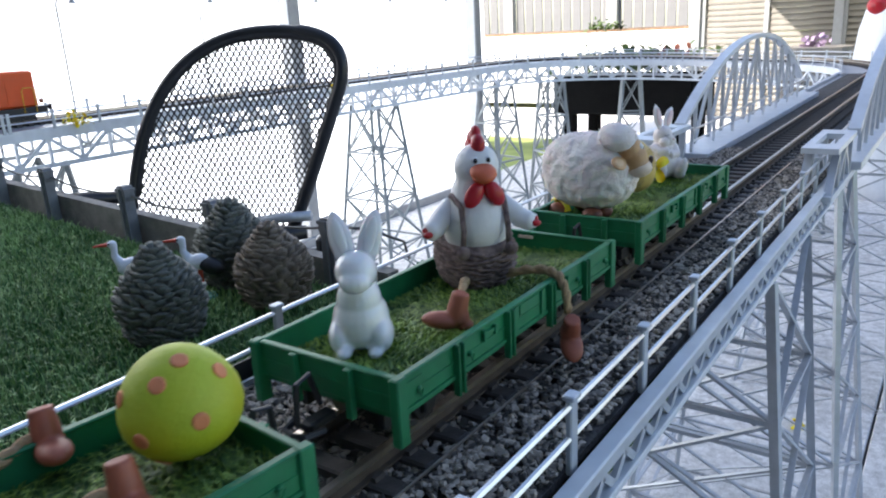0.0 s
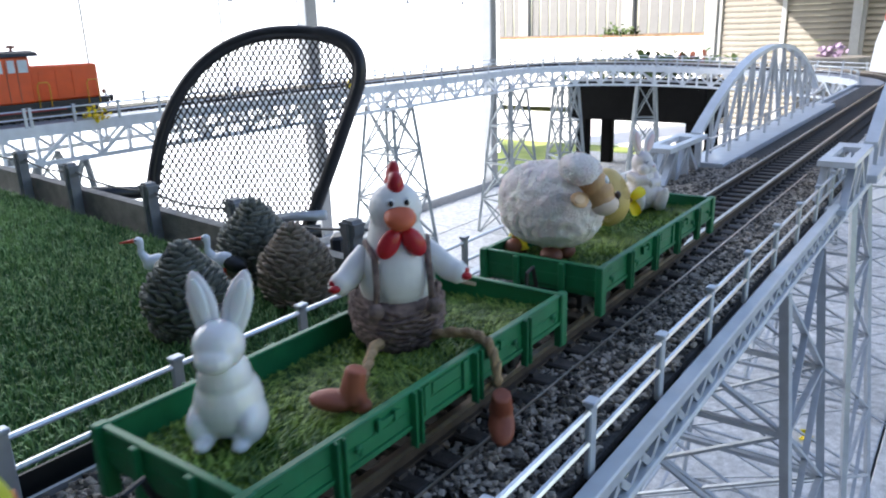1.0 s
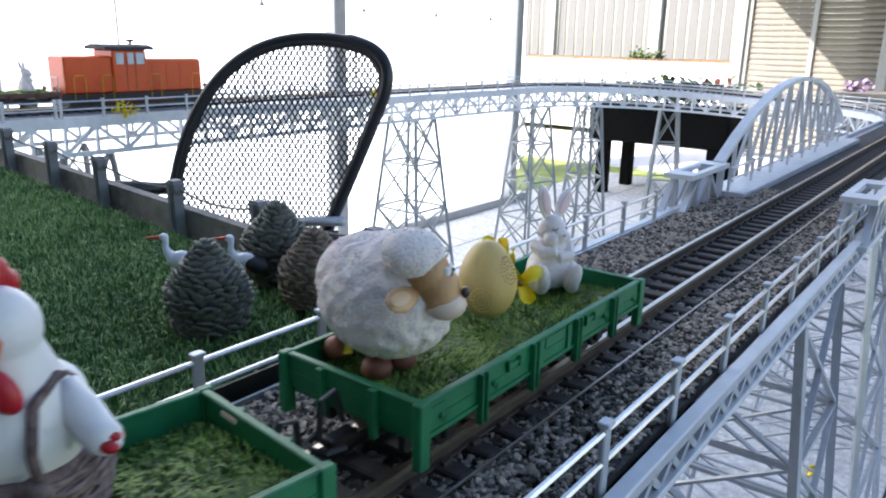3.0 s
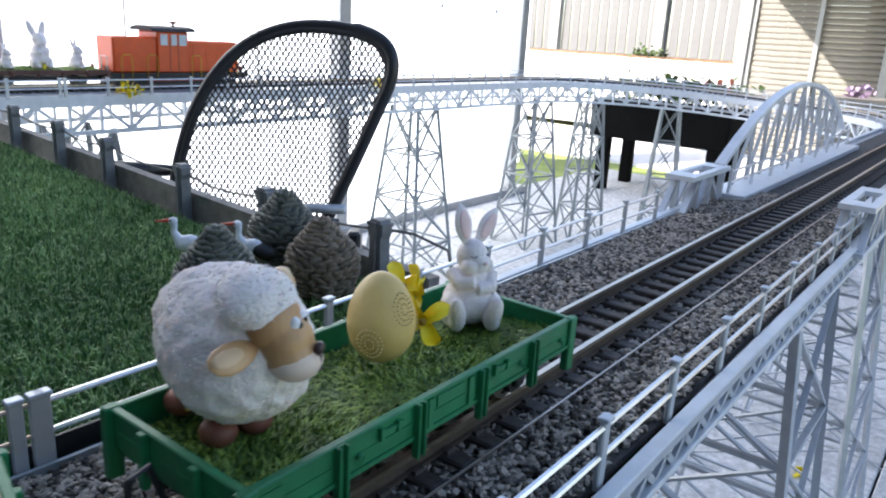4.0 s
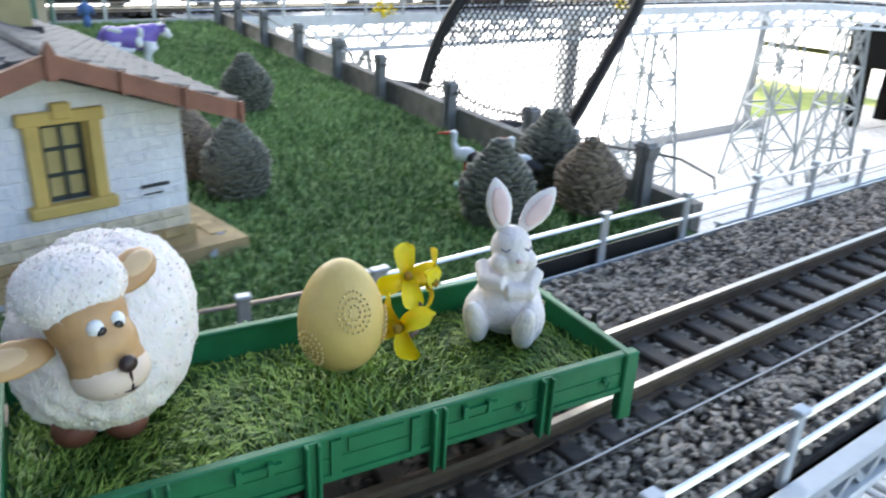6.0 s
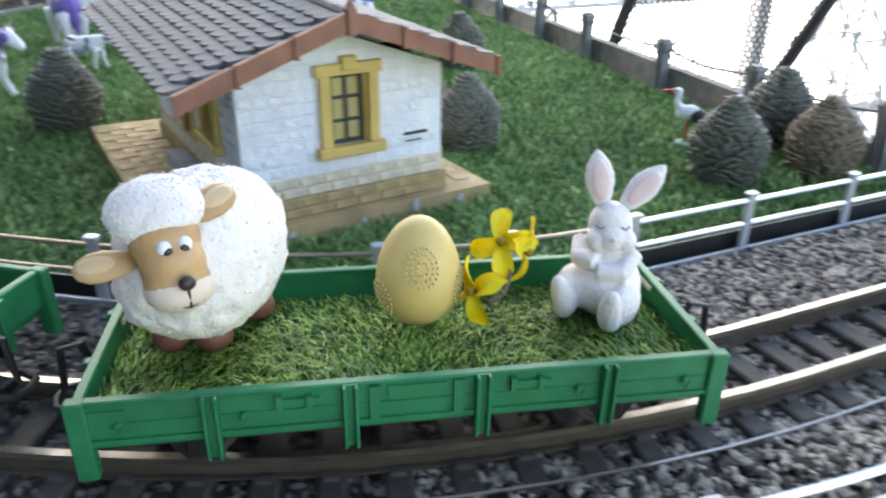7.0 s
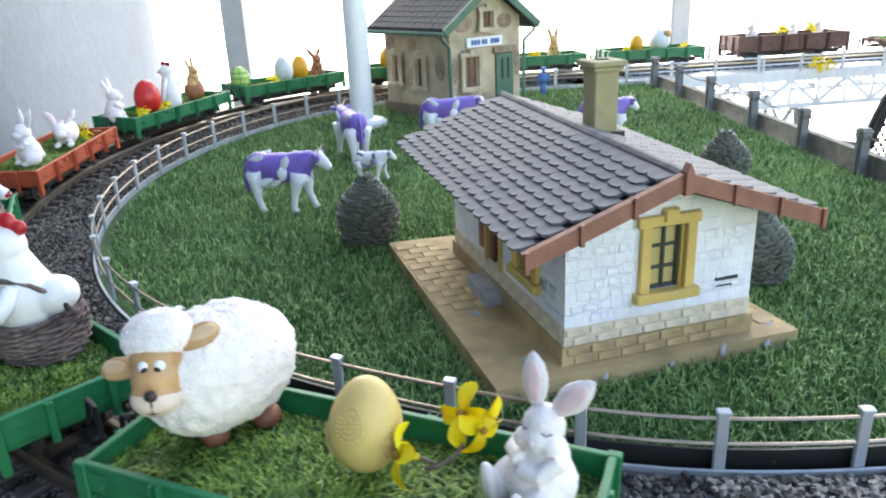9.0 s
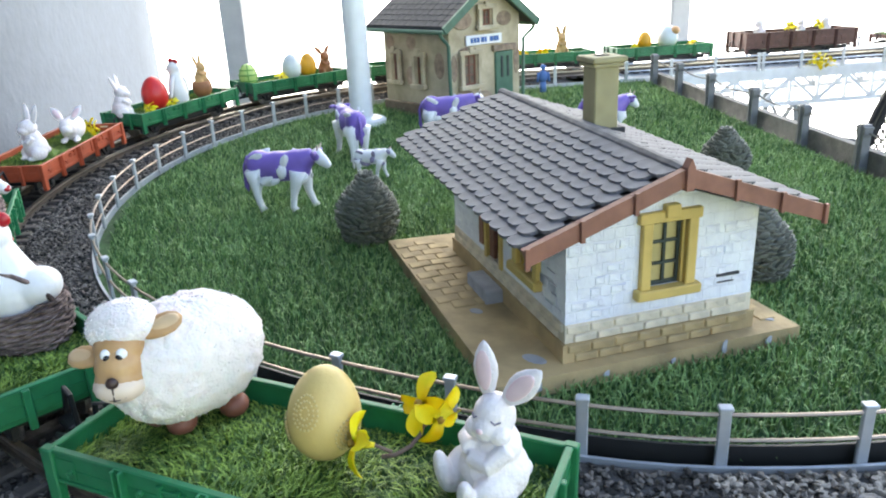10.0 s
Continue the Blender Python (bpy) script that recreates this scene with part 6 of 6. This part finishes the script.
def rabbit_matt(label):
    """A resin rabbit leaning back with raised soles and folded arms; the body faces local +x, the head turns left."""
    th = thing("rabbit_figure", label, "rabbit figurine")
    b = Mesh().ball((-0.001, 0, 0.0150), (0.0165, 0.0170, 0.0155), 24).ball((-0.002, 0, 0.0285), (0.0112, 0.0130, 0.0120), 20)
    for s in (-1, 1):
        b.ball((0.006, s * 0.0125, 0.0115), (0.0120, 0.0072, 0.0112), 18)
        b.ball((0.0195, s * 0.0112, 0.0130), (0.0042, 0.0050, 0.0112), 16, pose(0, 0, 0, s * -10, 10, 0))
        b.ball((0.0150, s * 0.0110, 0.0075), (0.0070, 0.0055, 0.0070), 14)
    b.tube([(-0.001, -0.0125, 0.0330), (0.0085, -0.0095, 0.0290), (0.0112, 0.000, 0.0300)], [0.0044, 0.0042, 0.0040], 12)
    b.tube([(-0.001, 0.0125, 0.0330), (0.0080, 0.0105, 0.0260), (0.0118, 0.0010, 0.0262)], [0.0044, 0.0044, 0.0040], 12)
    b.ball((-0.0165, 0, 0.010), 0.0050, 12)
    soften(part("body", b, PLASTER_R, th, smooth=True), 0.0008, rounds=2)
    hm = pose(-0.001, 0, 0.0335, 0, 0, 28)
    hb = Mesh().ball((0, 0, 0.0100), (0.0100, 0.0098, 0.0108), 22).ball((0.0062, 0, 0.0068), (0.0066, 0.0068, 0.0064), 16)
    for s in (-1, 1):
        hb.ball((0.0055, s * 0.0058, 0.0052), (0.0056, 0.0056, 0.0052), 14)
    hd = soften(part("head", hb, PLASTER_R, th, smooth=True, m=hm), 0.0007, rounds=3)
    for s, tl_ in ((-1, 10), (1, 40)):
        rim = [(0.0022, 0.0), (0.0044, 0.0045), (0.0062, 0.0105), (0.0063, 0.0150), (0.0048, 0.0200), (0.0024, 0.0240), (0.0004, 0.0260)]
        er = part("ear", Mesh().lathe(rim, 20, Matrix.Diagonal((0.40, 1, 1, 1))), PLASTER_R, hd, smooth=True, m=pose(-0.001, s * 0.0042, 0.0175, -s * tl_, -8, 0))
        part("inner_ear", Mesh().ball((0.0019, 0, 0.0128), (0.0011, 0.0041, 0.0092), 16), PINK, er, "pink inside of the ear", smooth=True)
        part("eyelid", Mesh().tube([(0.0090, s * 0.0036, 0.0128), (0.0086, s * 0.0054, 0.0114), (0.0068, s * 0.0074, 0.0124)], 0.0004, 5), GREYSPOT, hd)
    part("nose", Mesh().ball((0.0126, 0, 0.0082), (0.0012, 0.0018, 0.0013), 8), PINK, hd, "pink nose", smooth=True)
    return th


riding(rabbit_matt("white matt resin rabbit with pink ears sitting with closed eyes"), 0, -0.0925, -0.0100, z=ZG - 0.002, turn=48)
riding(rabbit_sitting(CERAMIC, "glossy white ceramic rabbit sitting upright", h=0.064, ear_tilt=15, arms=False, ear=(0.0028, 0.0066, 0.0146)), 1, 0.085, -0.006, turn=34)


def hen(label, hang=True):
    """A clay hen in wicker trousers with rope legs, facing local +x."""
    th = thing("hen_figure", label, "hen figurine")
    b = Mesh().ball((-0.003, 0, 0.038), (0.0210, 0.0215, 0.0240), 24).ball((-0.0195, 0, 0.0400), (0.0165, 0.0165, 0.0135), 20, pose(0, 0, 0, 0, 20, 0))
    b.tube([(-0.001, 0, 0.046), (0.001, 0, 0.058), (0.003, 0, 0.070)], [0.0205, 0.0165, 0.0130], 18).ball((0.0035, 0, 0.0765), (0.0140, 0.0143, 0.0142), 22)
    soften(part("body", b, HENW, th, smooth=True), 0.0011, rounds=5)
    soften(part("bib", Mesh().ball((0.0125, 0, 0.0420), (0.0085, 0.0150, 0.0170), 20).box((0.0135, 0, 0.0400), (0.0090, 0.0230, 0.0260), ch=0.004), HENW, th, "white painted bib", smooth=True), 0.0010, rounds=8)
    for s in (-1, 1):
        wing = part("wing", Mesh().tube([(-0.003, s * 0.0160, 0.0535), (0.001, s * 0.0225, 0.0455), (0.005, s * 0.0280, 0.0405), (0.009, s * 0.0325, 0.0390), (0.012, s * 0.0350, 0.0395)], [0.0050, 0.0068, 0.0066, 0.0062, 0.0044], 14), HENW, th, smooth=True)
        for q in range(3):
            part("wing_mark", Mesh().ball((0.0135 - 0.0038 * q, s * (0.0352 - 0.0004 * q), 0.0405 - 0.0022 * abs(q - 1)), (0.0023, 0.0034, 0.0022), 10), HENR, wing, "red painted feather tip", smooth=True)
        part("strap", Mesh().tube([(0.0190, s * 0.0150, 0.0270), (0.0205, s * 0.0142, 0.0400), (0.0150, s * 0.0140, 0.0540), (0.0020, s * 0.0165, 0.0590), (-0.0120, s * 0.0130, 0.0530), (-0.0260, s * 0.0110, 0.0440), (-0.0330, s * 0.0100, 0.0320)], 0.0019, 7), WICKER, th, "plaited brown strap", smooth=True)
        part("button", Mesh().ball((0.0215, s * 0.0155, 0.0265), (0.0032, 0.0046, 0.0046), 12), WICKER, th, "wicker button", smooth=True)
        part("eye", Mesh().ball((0.0150, s * 0.0042, 0.0820), (0.0014, 0.0023, 0.0024), 10), EYEW, th, smooth=True)
        part("pupil", Mesh().ball((0.0160, s * 0.0041, 0.0818), (0.0010, 0.0015, 0.0017), 8), EYEB, th, smooth=True)
        part("wattle", Mesh().ball((0.0185, s * 0.0064, 0.0615), (0.0036, 0.0056, 0.0088), 16, pose(0, 0, 0, s * 32, 0, 0)), HENR, th, "glossy red wattle", smooth=True)
    cb = Mesh().ball((0.0085, 0, 0.0905), (0.0056, 0.0045, 0.0066), 14).ball((0.0040, 0, 0.0960), (0.0046, 0.0036, 0.0060), 12).ball((-0.0030, 0, 0.0925), (0.0052, 0.0036, 0.0062), 12).ball((-0.0085, 0, 0.0880), (0.0050, 0.0036, 0.0052), 12)
    soften(part("comb", cb, HENR, th, "red comb of three lobes", smooth=True), 0.0007, rounds=2)
    part("beak", Mesh().ball((0.0180, 0, 0.0748), (0.0088, 0.0084, 0.0046), 16, pose(0, 0, 0, 0, 28, 0)), BEAK, th, "orange upper beak", smooth=True)
    part("beak", Mesh().ball((0.0165, 0, 0.0710), (0.0062, 0.0066, 0.0026), 14, pose(0, 0, 0, 0, 16, 0)), BEAK, th, "orange lower beak", smooth=True)
    wk = Mesh()
    g = random.Random(7)
    EL = pose(-0.007, 0, 0) @ Matrix.Diagonal((1.16, 1, 1, 1))
    wk.lathe([(0.0170, 0.0), (0.0235, 0.008), (0.0252, 0.018), (0.0240, 0.025), (0.0215, 0.028)], 24, EL)
    for i in range(17):
        z = 0.001 + i * 0.0017
        u = i / 16
        r = 0.0180 + 0.0078 * math.sin(math.pi * (0.12 + 0.62 * u)) + g.uniform(-0.0005, 0.0005)
        rise = 0.0050 * u
        ring = []
        for a in np.linspace(0, 2 * math.pi, 48, endpoint=False):
            rr = r + 0.0009 * math.sin(11 * a + i * 2.2)
            ring.append(EL @ Vector((rr * math.cos(a), rr * math.sin(a), z - rise * math.cos(a) + 0.0007 * math.sin(7 * a + i * 3))))
        wk.tube(ring, 0.00125, 5, closed=True)
    part("wicker_trousers", wk, WICKER, th, "brown wicker trousers", smooth=True)
    for s in (-1, 1):
        over = hang and s > 0
        if over:
            knee = [(0.014, 0.012, 0.007), (0.026, 0.023, 0.0125), (0.036, 0.033, 0.0145), (0.043, 0.0385, 0.0115), (0.0465, 0.041, 0.003), (0.048, 0.042, -0.010)]
        else:
            knee = [(0.014, s * 0.012, 0.006), (0.032, s * 0.019, 0.012), (0.054, s * 0.027, 0.008), (0.072, s * 0.032, 0.011)]
        for twine in range(2):
            strand = []
            for i in range(25):
                f = i / 24 * (len(knee) - 1)
                k = min(int(f), len(knee) - 2)
                p = Vector(knee[k]).lerp(Vector(knee[k + 1]), f - k)
                a = i * 0.95 + twine * math.pi
                strand.append(p + Vector((0.4 * math.sin(a), 0.6 * math.cos(a), math.sin(a))) * 0.0013)
            part("leg_strand", Mesh().tube(strand, 0.0022, 7), JUTE, th, "twisted jute leg", smooth=True)
        e = Vector(knee[-1])
        bo = Mesh().tube([(0, 0, 0.012), (0.001, 0, 0.003), (0.0, 0, -0.004)], [0.0050, 0.0058, 0.0066], 14).ball((0.0085, 0, -0.0045), (0.0120, 0.0072, 0.0048), 16).ball((-0.003, 0, -0.006), (0.006, 0.0062, 0.0034), 12)
        bt = part("boot", bo, BOOT, th, "terracotta clay boot", m=(Matrix.Translation(e) @ (pose(0.003, -0.002, -0.001, 0, -8, -100) if not over else pose(0.001, 0.001, -0.012, 0, 35, -15))))
        soften(bt, 0.0009, rounds=3)
    return th


riding(hen("white clay hen in wicker trousers with dangling rope legs"), 1, -0.033, -0.008, z=ZG - 0.001, turn=49)
riding(hen("white clay hen in wicker trousers with rope legs stretched out", False), 2, 0.009, -0.017, z=ZG - 0.001, turn=180)
eg2, sh2_ = egg(0.0450, 0.0250, EGG_S, "yellow-green easter egg with orange spots")
for ph, u in ((0.35, 0.45), (1.35, 0.52), (0.75, 0.86), (-0.3, 0.72), (2.2, 0.75), (3.2, 0.4), (4.2, 0.7), (5.2, 0.35), (0.3, 0.12), (1.6, 0.95)):
    zz = 0.045 * u
    rr = 0.0250 * math.sqrt(max(0, 1 - (2 * u - 1) ** 2)) * (1.06 - 0.22 * u)
    nx = Vector((math.cos(ph) * rr, math.sin(ph) * rr, (u - 0.5) * 0.045)).normalized()
    part("spot", Mesh().lathe([(0.0034, -0.0009), (0.0034, 0.0003), (0.0026, 0.0006)], 12, Matrix.Translation((rr * math.cos(ph), rr * math.sin(ph), zz)) @ nx.to_track_quat('Z', 'Y').to_matrix().to_4x4()), SPOT, sh2_, "painted orange spot")
riding(eg2, 2, -0.1035, -0.0005, z=ZG + 0.002, turn=0, tilt=(0, 8))

# wagons round the curve
riding(rabbit_sitting(PLASTER_R, "white rabbit figure sitting with upright ears", h=0.066), 3, -0.045, 0.0, turn=150)
def rabbit_lying(label):
    """A crouching rabbit with its ears laid back, facing local +x."""
    th = thing("rabbit_figure", label, "rabbit figurine")
    b = Mesh().ball((-0.012, 0, 0.016), (0.026, 0.017, 0.017), 22).ball((-0.022, 0, 0.017), (0.017, 0.017, 0.018), 18).ball((0.014, 0, 0.024), (0.013, 0.012, 0.013), 18).ball((0.024, 0, 0.022), (0.008, 0.008, 0.007), 14)
    b.ball((0.014, 0.009, 0.004), (0.012, 0.005, 0.004), 12).ball((0.014, -0.009, 0.004), (0.012, 0.005, 0.004), 12).ball((-0.040, 0, 0.014), 0.006, 12)
    soften(part("body", b, PLASTER_R, th, smooth=True), 0.0012, rounds=4)
    for s in (-1, 1):
        er = part("ear", Mesh().lathe([(0.0022, 0.0), (0.0052, 0.008), (0.0060, 0.015), (0.0042, 0.022), (0.0006, 0.027)], 16, Matrix.Diagonal((0.45, 1, 1, 1))), PLASTER_R, th, smooth=True, m=pose(0.010, s * 0.006, 0.033, -s * 34, -30, 0))
        part("inner_ear", Mesh().ball((0.0019, 0, 0.013), (0.0012, 0.0038, 0.0085), 12), PINK, er, "pink inside of the ear", smooth=True)
    return th


riding(rabbit_lying("white rabbit figure crouching with folded ears"), 3, 0.055, 0.0, turn=-165)
riding(rabbit_sitting(PLASTER_R, "white rabbit figure sitting with spread ears", h=0.064, ear_tilt=26), 4, -0.110, 0.01, turn=-60)
for k, x, n in ((3, 0.095, 1), (4, -0.075, 2), (4, -0.02, 3), (5, -0.04, 4), (6, 0.06, 5), (7, -0.06, 6), (7, 0.0, 7), (8, -0.07, 8), (8, 0.075, 9), (9, -0.02, 10), (9, 0.06, 11), (10, 0.0, 12)):
    for d in (0.0, 0.016):
        riding(blossom(0.95, "yellow blossom lying in the wagon's grass", spin=n * 31), k, x + d, -0.018 + d, z=ZG + 0.008 + (0.028 if k == 9 else 0), turn=n * 50 + d * 2000, tilt=(-50, 20))
for k, x, h, r, mt, lb in ((4, -0.040, 0.060, 0.024, EGG_R, "glossy red easter egg in the wagon"), (5, -0.105, 0.046, 0.020, EGG_G, "light green easter egg with dark green stripes"), (5, 0.0, 0.055, 0.021, EGG_W, "pale blue-white easter egg in the wagon"),
                           (5, 0.042, 0.052, 0.019, EGG_O, "orange easter egg in the wagon"), (7, -0.085, 0.040, 0.017, EGG_G, "yellow-green easter egg in the wagon"), (8, -0.035, 0.044, 0.018, EGG_O, "orange-yellow easter egg in the wagon"), (6, -0.05, 0.05, 0.02, EGG_O, "orange easter egg in the wagon")):
    e_, s_ = egg(h, r, mt, lb)
    if mt is EGG_G and k == 5:
        for zz in (0.012, 0.024, 0.034):
            u = zz / h
            part("stripe", Mesh().tube([(1.01 * r * math.sqrt(1 - (2 * u - 1) ** 2) * (1.06 - 0.22 * u) * math.cos(a), 1.01 * r * math.sqrt(1 - (2 * u - 1) ** 2) * (1.06 - 0.22 * u) * math.sin(a), zz) for a in np.linspace(0, 6.28, 24, endpoint=False)], 0.0014, 5, closed=True), EGG_GD, s_)
        for a in np.linspace(0, 6.28, 6, endpoint=False):
            part("stripe", Mesh().tube([(rr * 1.01 * math.cos(a), rr * 1.01 * math.sin(a), z_) for rr, z_ in egg_profile(h, r)[3:18]], 0.0012, 5), EGG_GD, s_)
    riding(e_, k, x, 0.0, z=ZG - 0.002)
ck = thing("cockerel_figure", "tall white clay cockerel with a red comb", "cockerel figurine")
soften(part("body", Mesh().lathe([(0.014, 0.0), (0.0175, 0.010), (0.0165, 0.030), (0.0120, 0.050), (0.0105, 0.060)], 20).ball((0.001, 0, 0.066), (0.0125, 0.0120, 0.0125), 18), HENW, ck, smooth=True), 0.0012, rounds=4)
soften(part("comb", Mesh().ball((0.004, 0, 0.079), (0.006, 0.003, 0.006), 10).ball((-0.005, 0, 0.078), (0.006, 0.003, 0.005), 10), HENR, ck, "red comb", smooth=True), 0.0009, rounds=2)
part("beak", Mesh().ball((0.0135, 0, 0.065), (0.005, 0.004, 0.003), 10), BEAK, ck, "orange beak", smooth=True)
for s in (-1, 1):
    part("wing", Mesh().tube([(-0.002, s * 0.010, 0.054), (-0.004, s * 0.021, 0.042), (-0.002, s * 0.027, 0.022), (0.0, s * 0.028, 0.016)], [0.0035, 0.0042, 0.0036, 0.002], 10), HENW, ck, smooth=True)
riding(ck, 4, 0.005, -0.012, turn=100)
pot = thing("egg_pot", "terracotta half egg holding a rabbit figure", "egg pot")
part("shell", Mesh().lathe([(0.010, 0.0), (0.0175, 0.010), (0.0190, 0.020), (0.0165, 0.030), (0.0150, 0.030)], 22), BRBUN, pot, smooth=True)
riding(pot, 4, 0.082, 0.0)
riding(rabbit_sitting(TANBUN, "tan rabbit figure standing in a terracotta egg", h=0.050), 4, 0.082, 0.0, z=ZG + 0.022, turn=-90)
riding(rabbit_sitting(BRBUN, "dark brown rabbit figure in the wagon", h=0.058, ear_tilt=40), 5, 0.085, 0.0, turn=-90)
riding(rabbit_sitting(TANBUN, "tan rabbit figure in the wagon", h=0.062), 6, 0.02, 0.0, turn=-90)
riding(rabbit_sitting(TANBUN, "tan rabbit figure with upright ears", h=0.062), 7, 0.055, 0.0, turn=-90)
e_, s_ = egg(0.056, 0.027, EGG_W, "white egg figure with a tan sheep face")
part("face", Mesh().ball((0.012, -0.016, 0.043), (0.012, 0.011, 0.010), 14), TAN, s_, "tan face", smooth=True)
riding(e_, 8, 0.025, 0.0)
riding(rabbit_sitting(PLASTER_R, "large white animal figure in the wagon", h=0.060), 9, -0.09, 0.0, z=ZG + 0.005, turn=180)
riding(rabbit_sitting(PLASTER_R, "white animal figure in the wagon", h=0.045), 9, 0.025, 0.0, z=ZG + 0.012, turn=180)
riding(rabbit_sitting(PLASTER_R, "white animal figure in the wagon", h=0.048), 9, 0.095, 0.0, z=ZG + 0.012, turn=180)
for x, h in ((-0.075, 0.050), (0.0, 0.095), (0.085, 0.062)):
    riding(rabbit_sitting(PLASTER_R, "white rabbit figure sitting on the turf", h=h), 10, x, 0.0, z=ZG - 0.001, turn=-50 if x else -90)


# locomotive
def locomotive(s0):
    lo = thing("locomotive", "orange diesel shunting locomotive with black frame and yellow handrails", "model locomotive", m=on_track(s0, 0.09))
    part("frame", Mesh().box((0, 0, 0.040), (0.410, 0.094, 0.016), ch=0.001).box((0, 0, 0.028), (0.36, 0.076, 0.022)), BLACK, lo)
    hood = part("hood", Mesh().box((0.105, 0, 0.089), (0.170, 0.078, 0.082), ch=0.004), LOCO_O, lo)
    part("hood", Mesh().box((-0.125, 0, 0.092), (0.120, 0.080, 0.088), ch=0.004), LOCO_O, lo)
    cabn = part("cab", Mesh().box((-0.020, 0, 0.100), (0.092, 0.090, 0.104), ch=0.003), LOCO_O, lo)
    part("cab_roof", Mesh().prism([(-0.052, 0.152), (0.052, 0.152), (0.046, 0.160), (0.020, 0.165), (-0.020, 0.165), (-0.046, 0.160)], -0.085, 0.045, axis=0), ROOFD, lo, "dark grey cab roof")
    part("horn", Mesh().rod((0.01, 0, 0.165), (0.01, 0, 0.178), 0.004).box((0.01, 0, 0.174), (0.02, 0.006, 0.006)), BARGE, lo)
    for s in (-1, 1):
        for x, w in ((-0.047, 0.020), (-0.018, 0.016), (0.008, 0.022)):
            wn_ = part("cab_window", Mesh().box((x, s * 0.0455, 0.131), (w, 0.0015, 0.028), ch=0.0005), EGG_W, cabn, "pale cab window")
        part("door_line", Mesh().box((-0.030, s * 0.0455, 0.095), (0.0012, 0.001, 0.090)).box((-0.006, s * 0.0455, 0.095), (0.0012, 0.001, 0.090)), BARGE, cabn)
        for x in (-0.155, -0.085, 0.045, 0.165):
            part("handrail", Mesh().tube([(x - 0.014, s * 0.049, 0.036), (x - 0.014, s * 0.050, 0.085), (x - 0.010, s * 0.050, 0.092), (x + 0.010, s * 0.050, 0.092), (x + 0.014, s * 0.050, 0.085), (x + 0.014, s * 0.049, 0.036)], 0.0013, 6), YELLOWR, lo, "yellow handrail", smooth=True)
        for x in (0.06, 0.10, 0.14):
            part("hood_door", Mesh().box((x, s * 0.0395, 0.086), (0.036, 0.0012, 0.060)), LOCO_O, hood)
        part("side_rod", Mesh().box((0, s * 0.040, 0.0285), (0.19, 0.003, 0.005)), REDW, lo)
        for x in (-1, 1):
            part("buffer", Mesh().rod((x * 0.205, s * 0.034, 0.043), (x * 0.217, s * 0.034, 0.043), 0.004, 10).rod((x * 0.217, s * 0.034, 0.043), (x * 0.219, s * 0.034, 0.043), 0.009, 14), BLACK, lo)
            part("lamp", Mesh().ball((x * 0.200, s * 0.034, 0.060), (0.005, 0.006, 0.006), 10), BARGE, lo)
            part("end_rail", Mesh().tube([(x * 0.202, s * 0.012, 0.046), (x * 0.202, s * 0.012, 0.088), (x * 0.202, s * 0.040, 0.088), (x * 0.202, s * 0.040, 0.046)], 0.0012, 6), ALU, lo)
    for x in (-0.09, 0.0, 0.09):
        axl = part("wheelset", Mesh().rod((0, -0.03, 0), (0, 0.03, 0), 0.003, 8), BLACK, lo)
        for y in (-1, 1):
            part("wheel", Mesh().lathe([(0.0165, 0.0), (0.0165, 0.002), (0.0145, 0.003), (0.0142, 0.008), (0.010, 0.008), (0.010, 0.006), (0.003, 0.006)], 20, pose(0, y * 0.0185, 0, -90 * y, 0, 0)), REDW, axl, "red wheel")
        axl.matrix_basis = pose(x, 0, 0.0185 + 0.0133)
        wheel_list.append((axl, x))
    ride.append((lo, s0, Matrix.Identity(4), 0.09))
    return lo


locomotive(3.108)


def motions():
    times = [0.5 * i for i in range(18)] + [8.9, 9.1, 9.3, 9.5, 9.75, 10.0]
    for ob, s0, m, half in ride:
        walk(ob, [(t, on_track(s0 + travel(t), half) @ m) for t in times])
    for ax, x in wheel_list:
        rows = []
        for i in range(67):
            t = 0.15 * i
            rows.append((t, pose(x, 0, 0.0318, 0, math.degrees(travel(t) / 0.0133), 0)))
        rows.append((10.0, pose(x, 0, 0.0318, 0, math.degrees(travel(10.0) / 0.0133), 0)))
        walk(ax, rows)


motions()
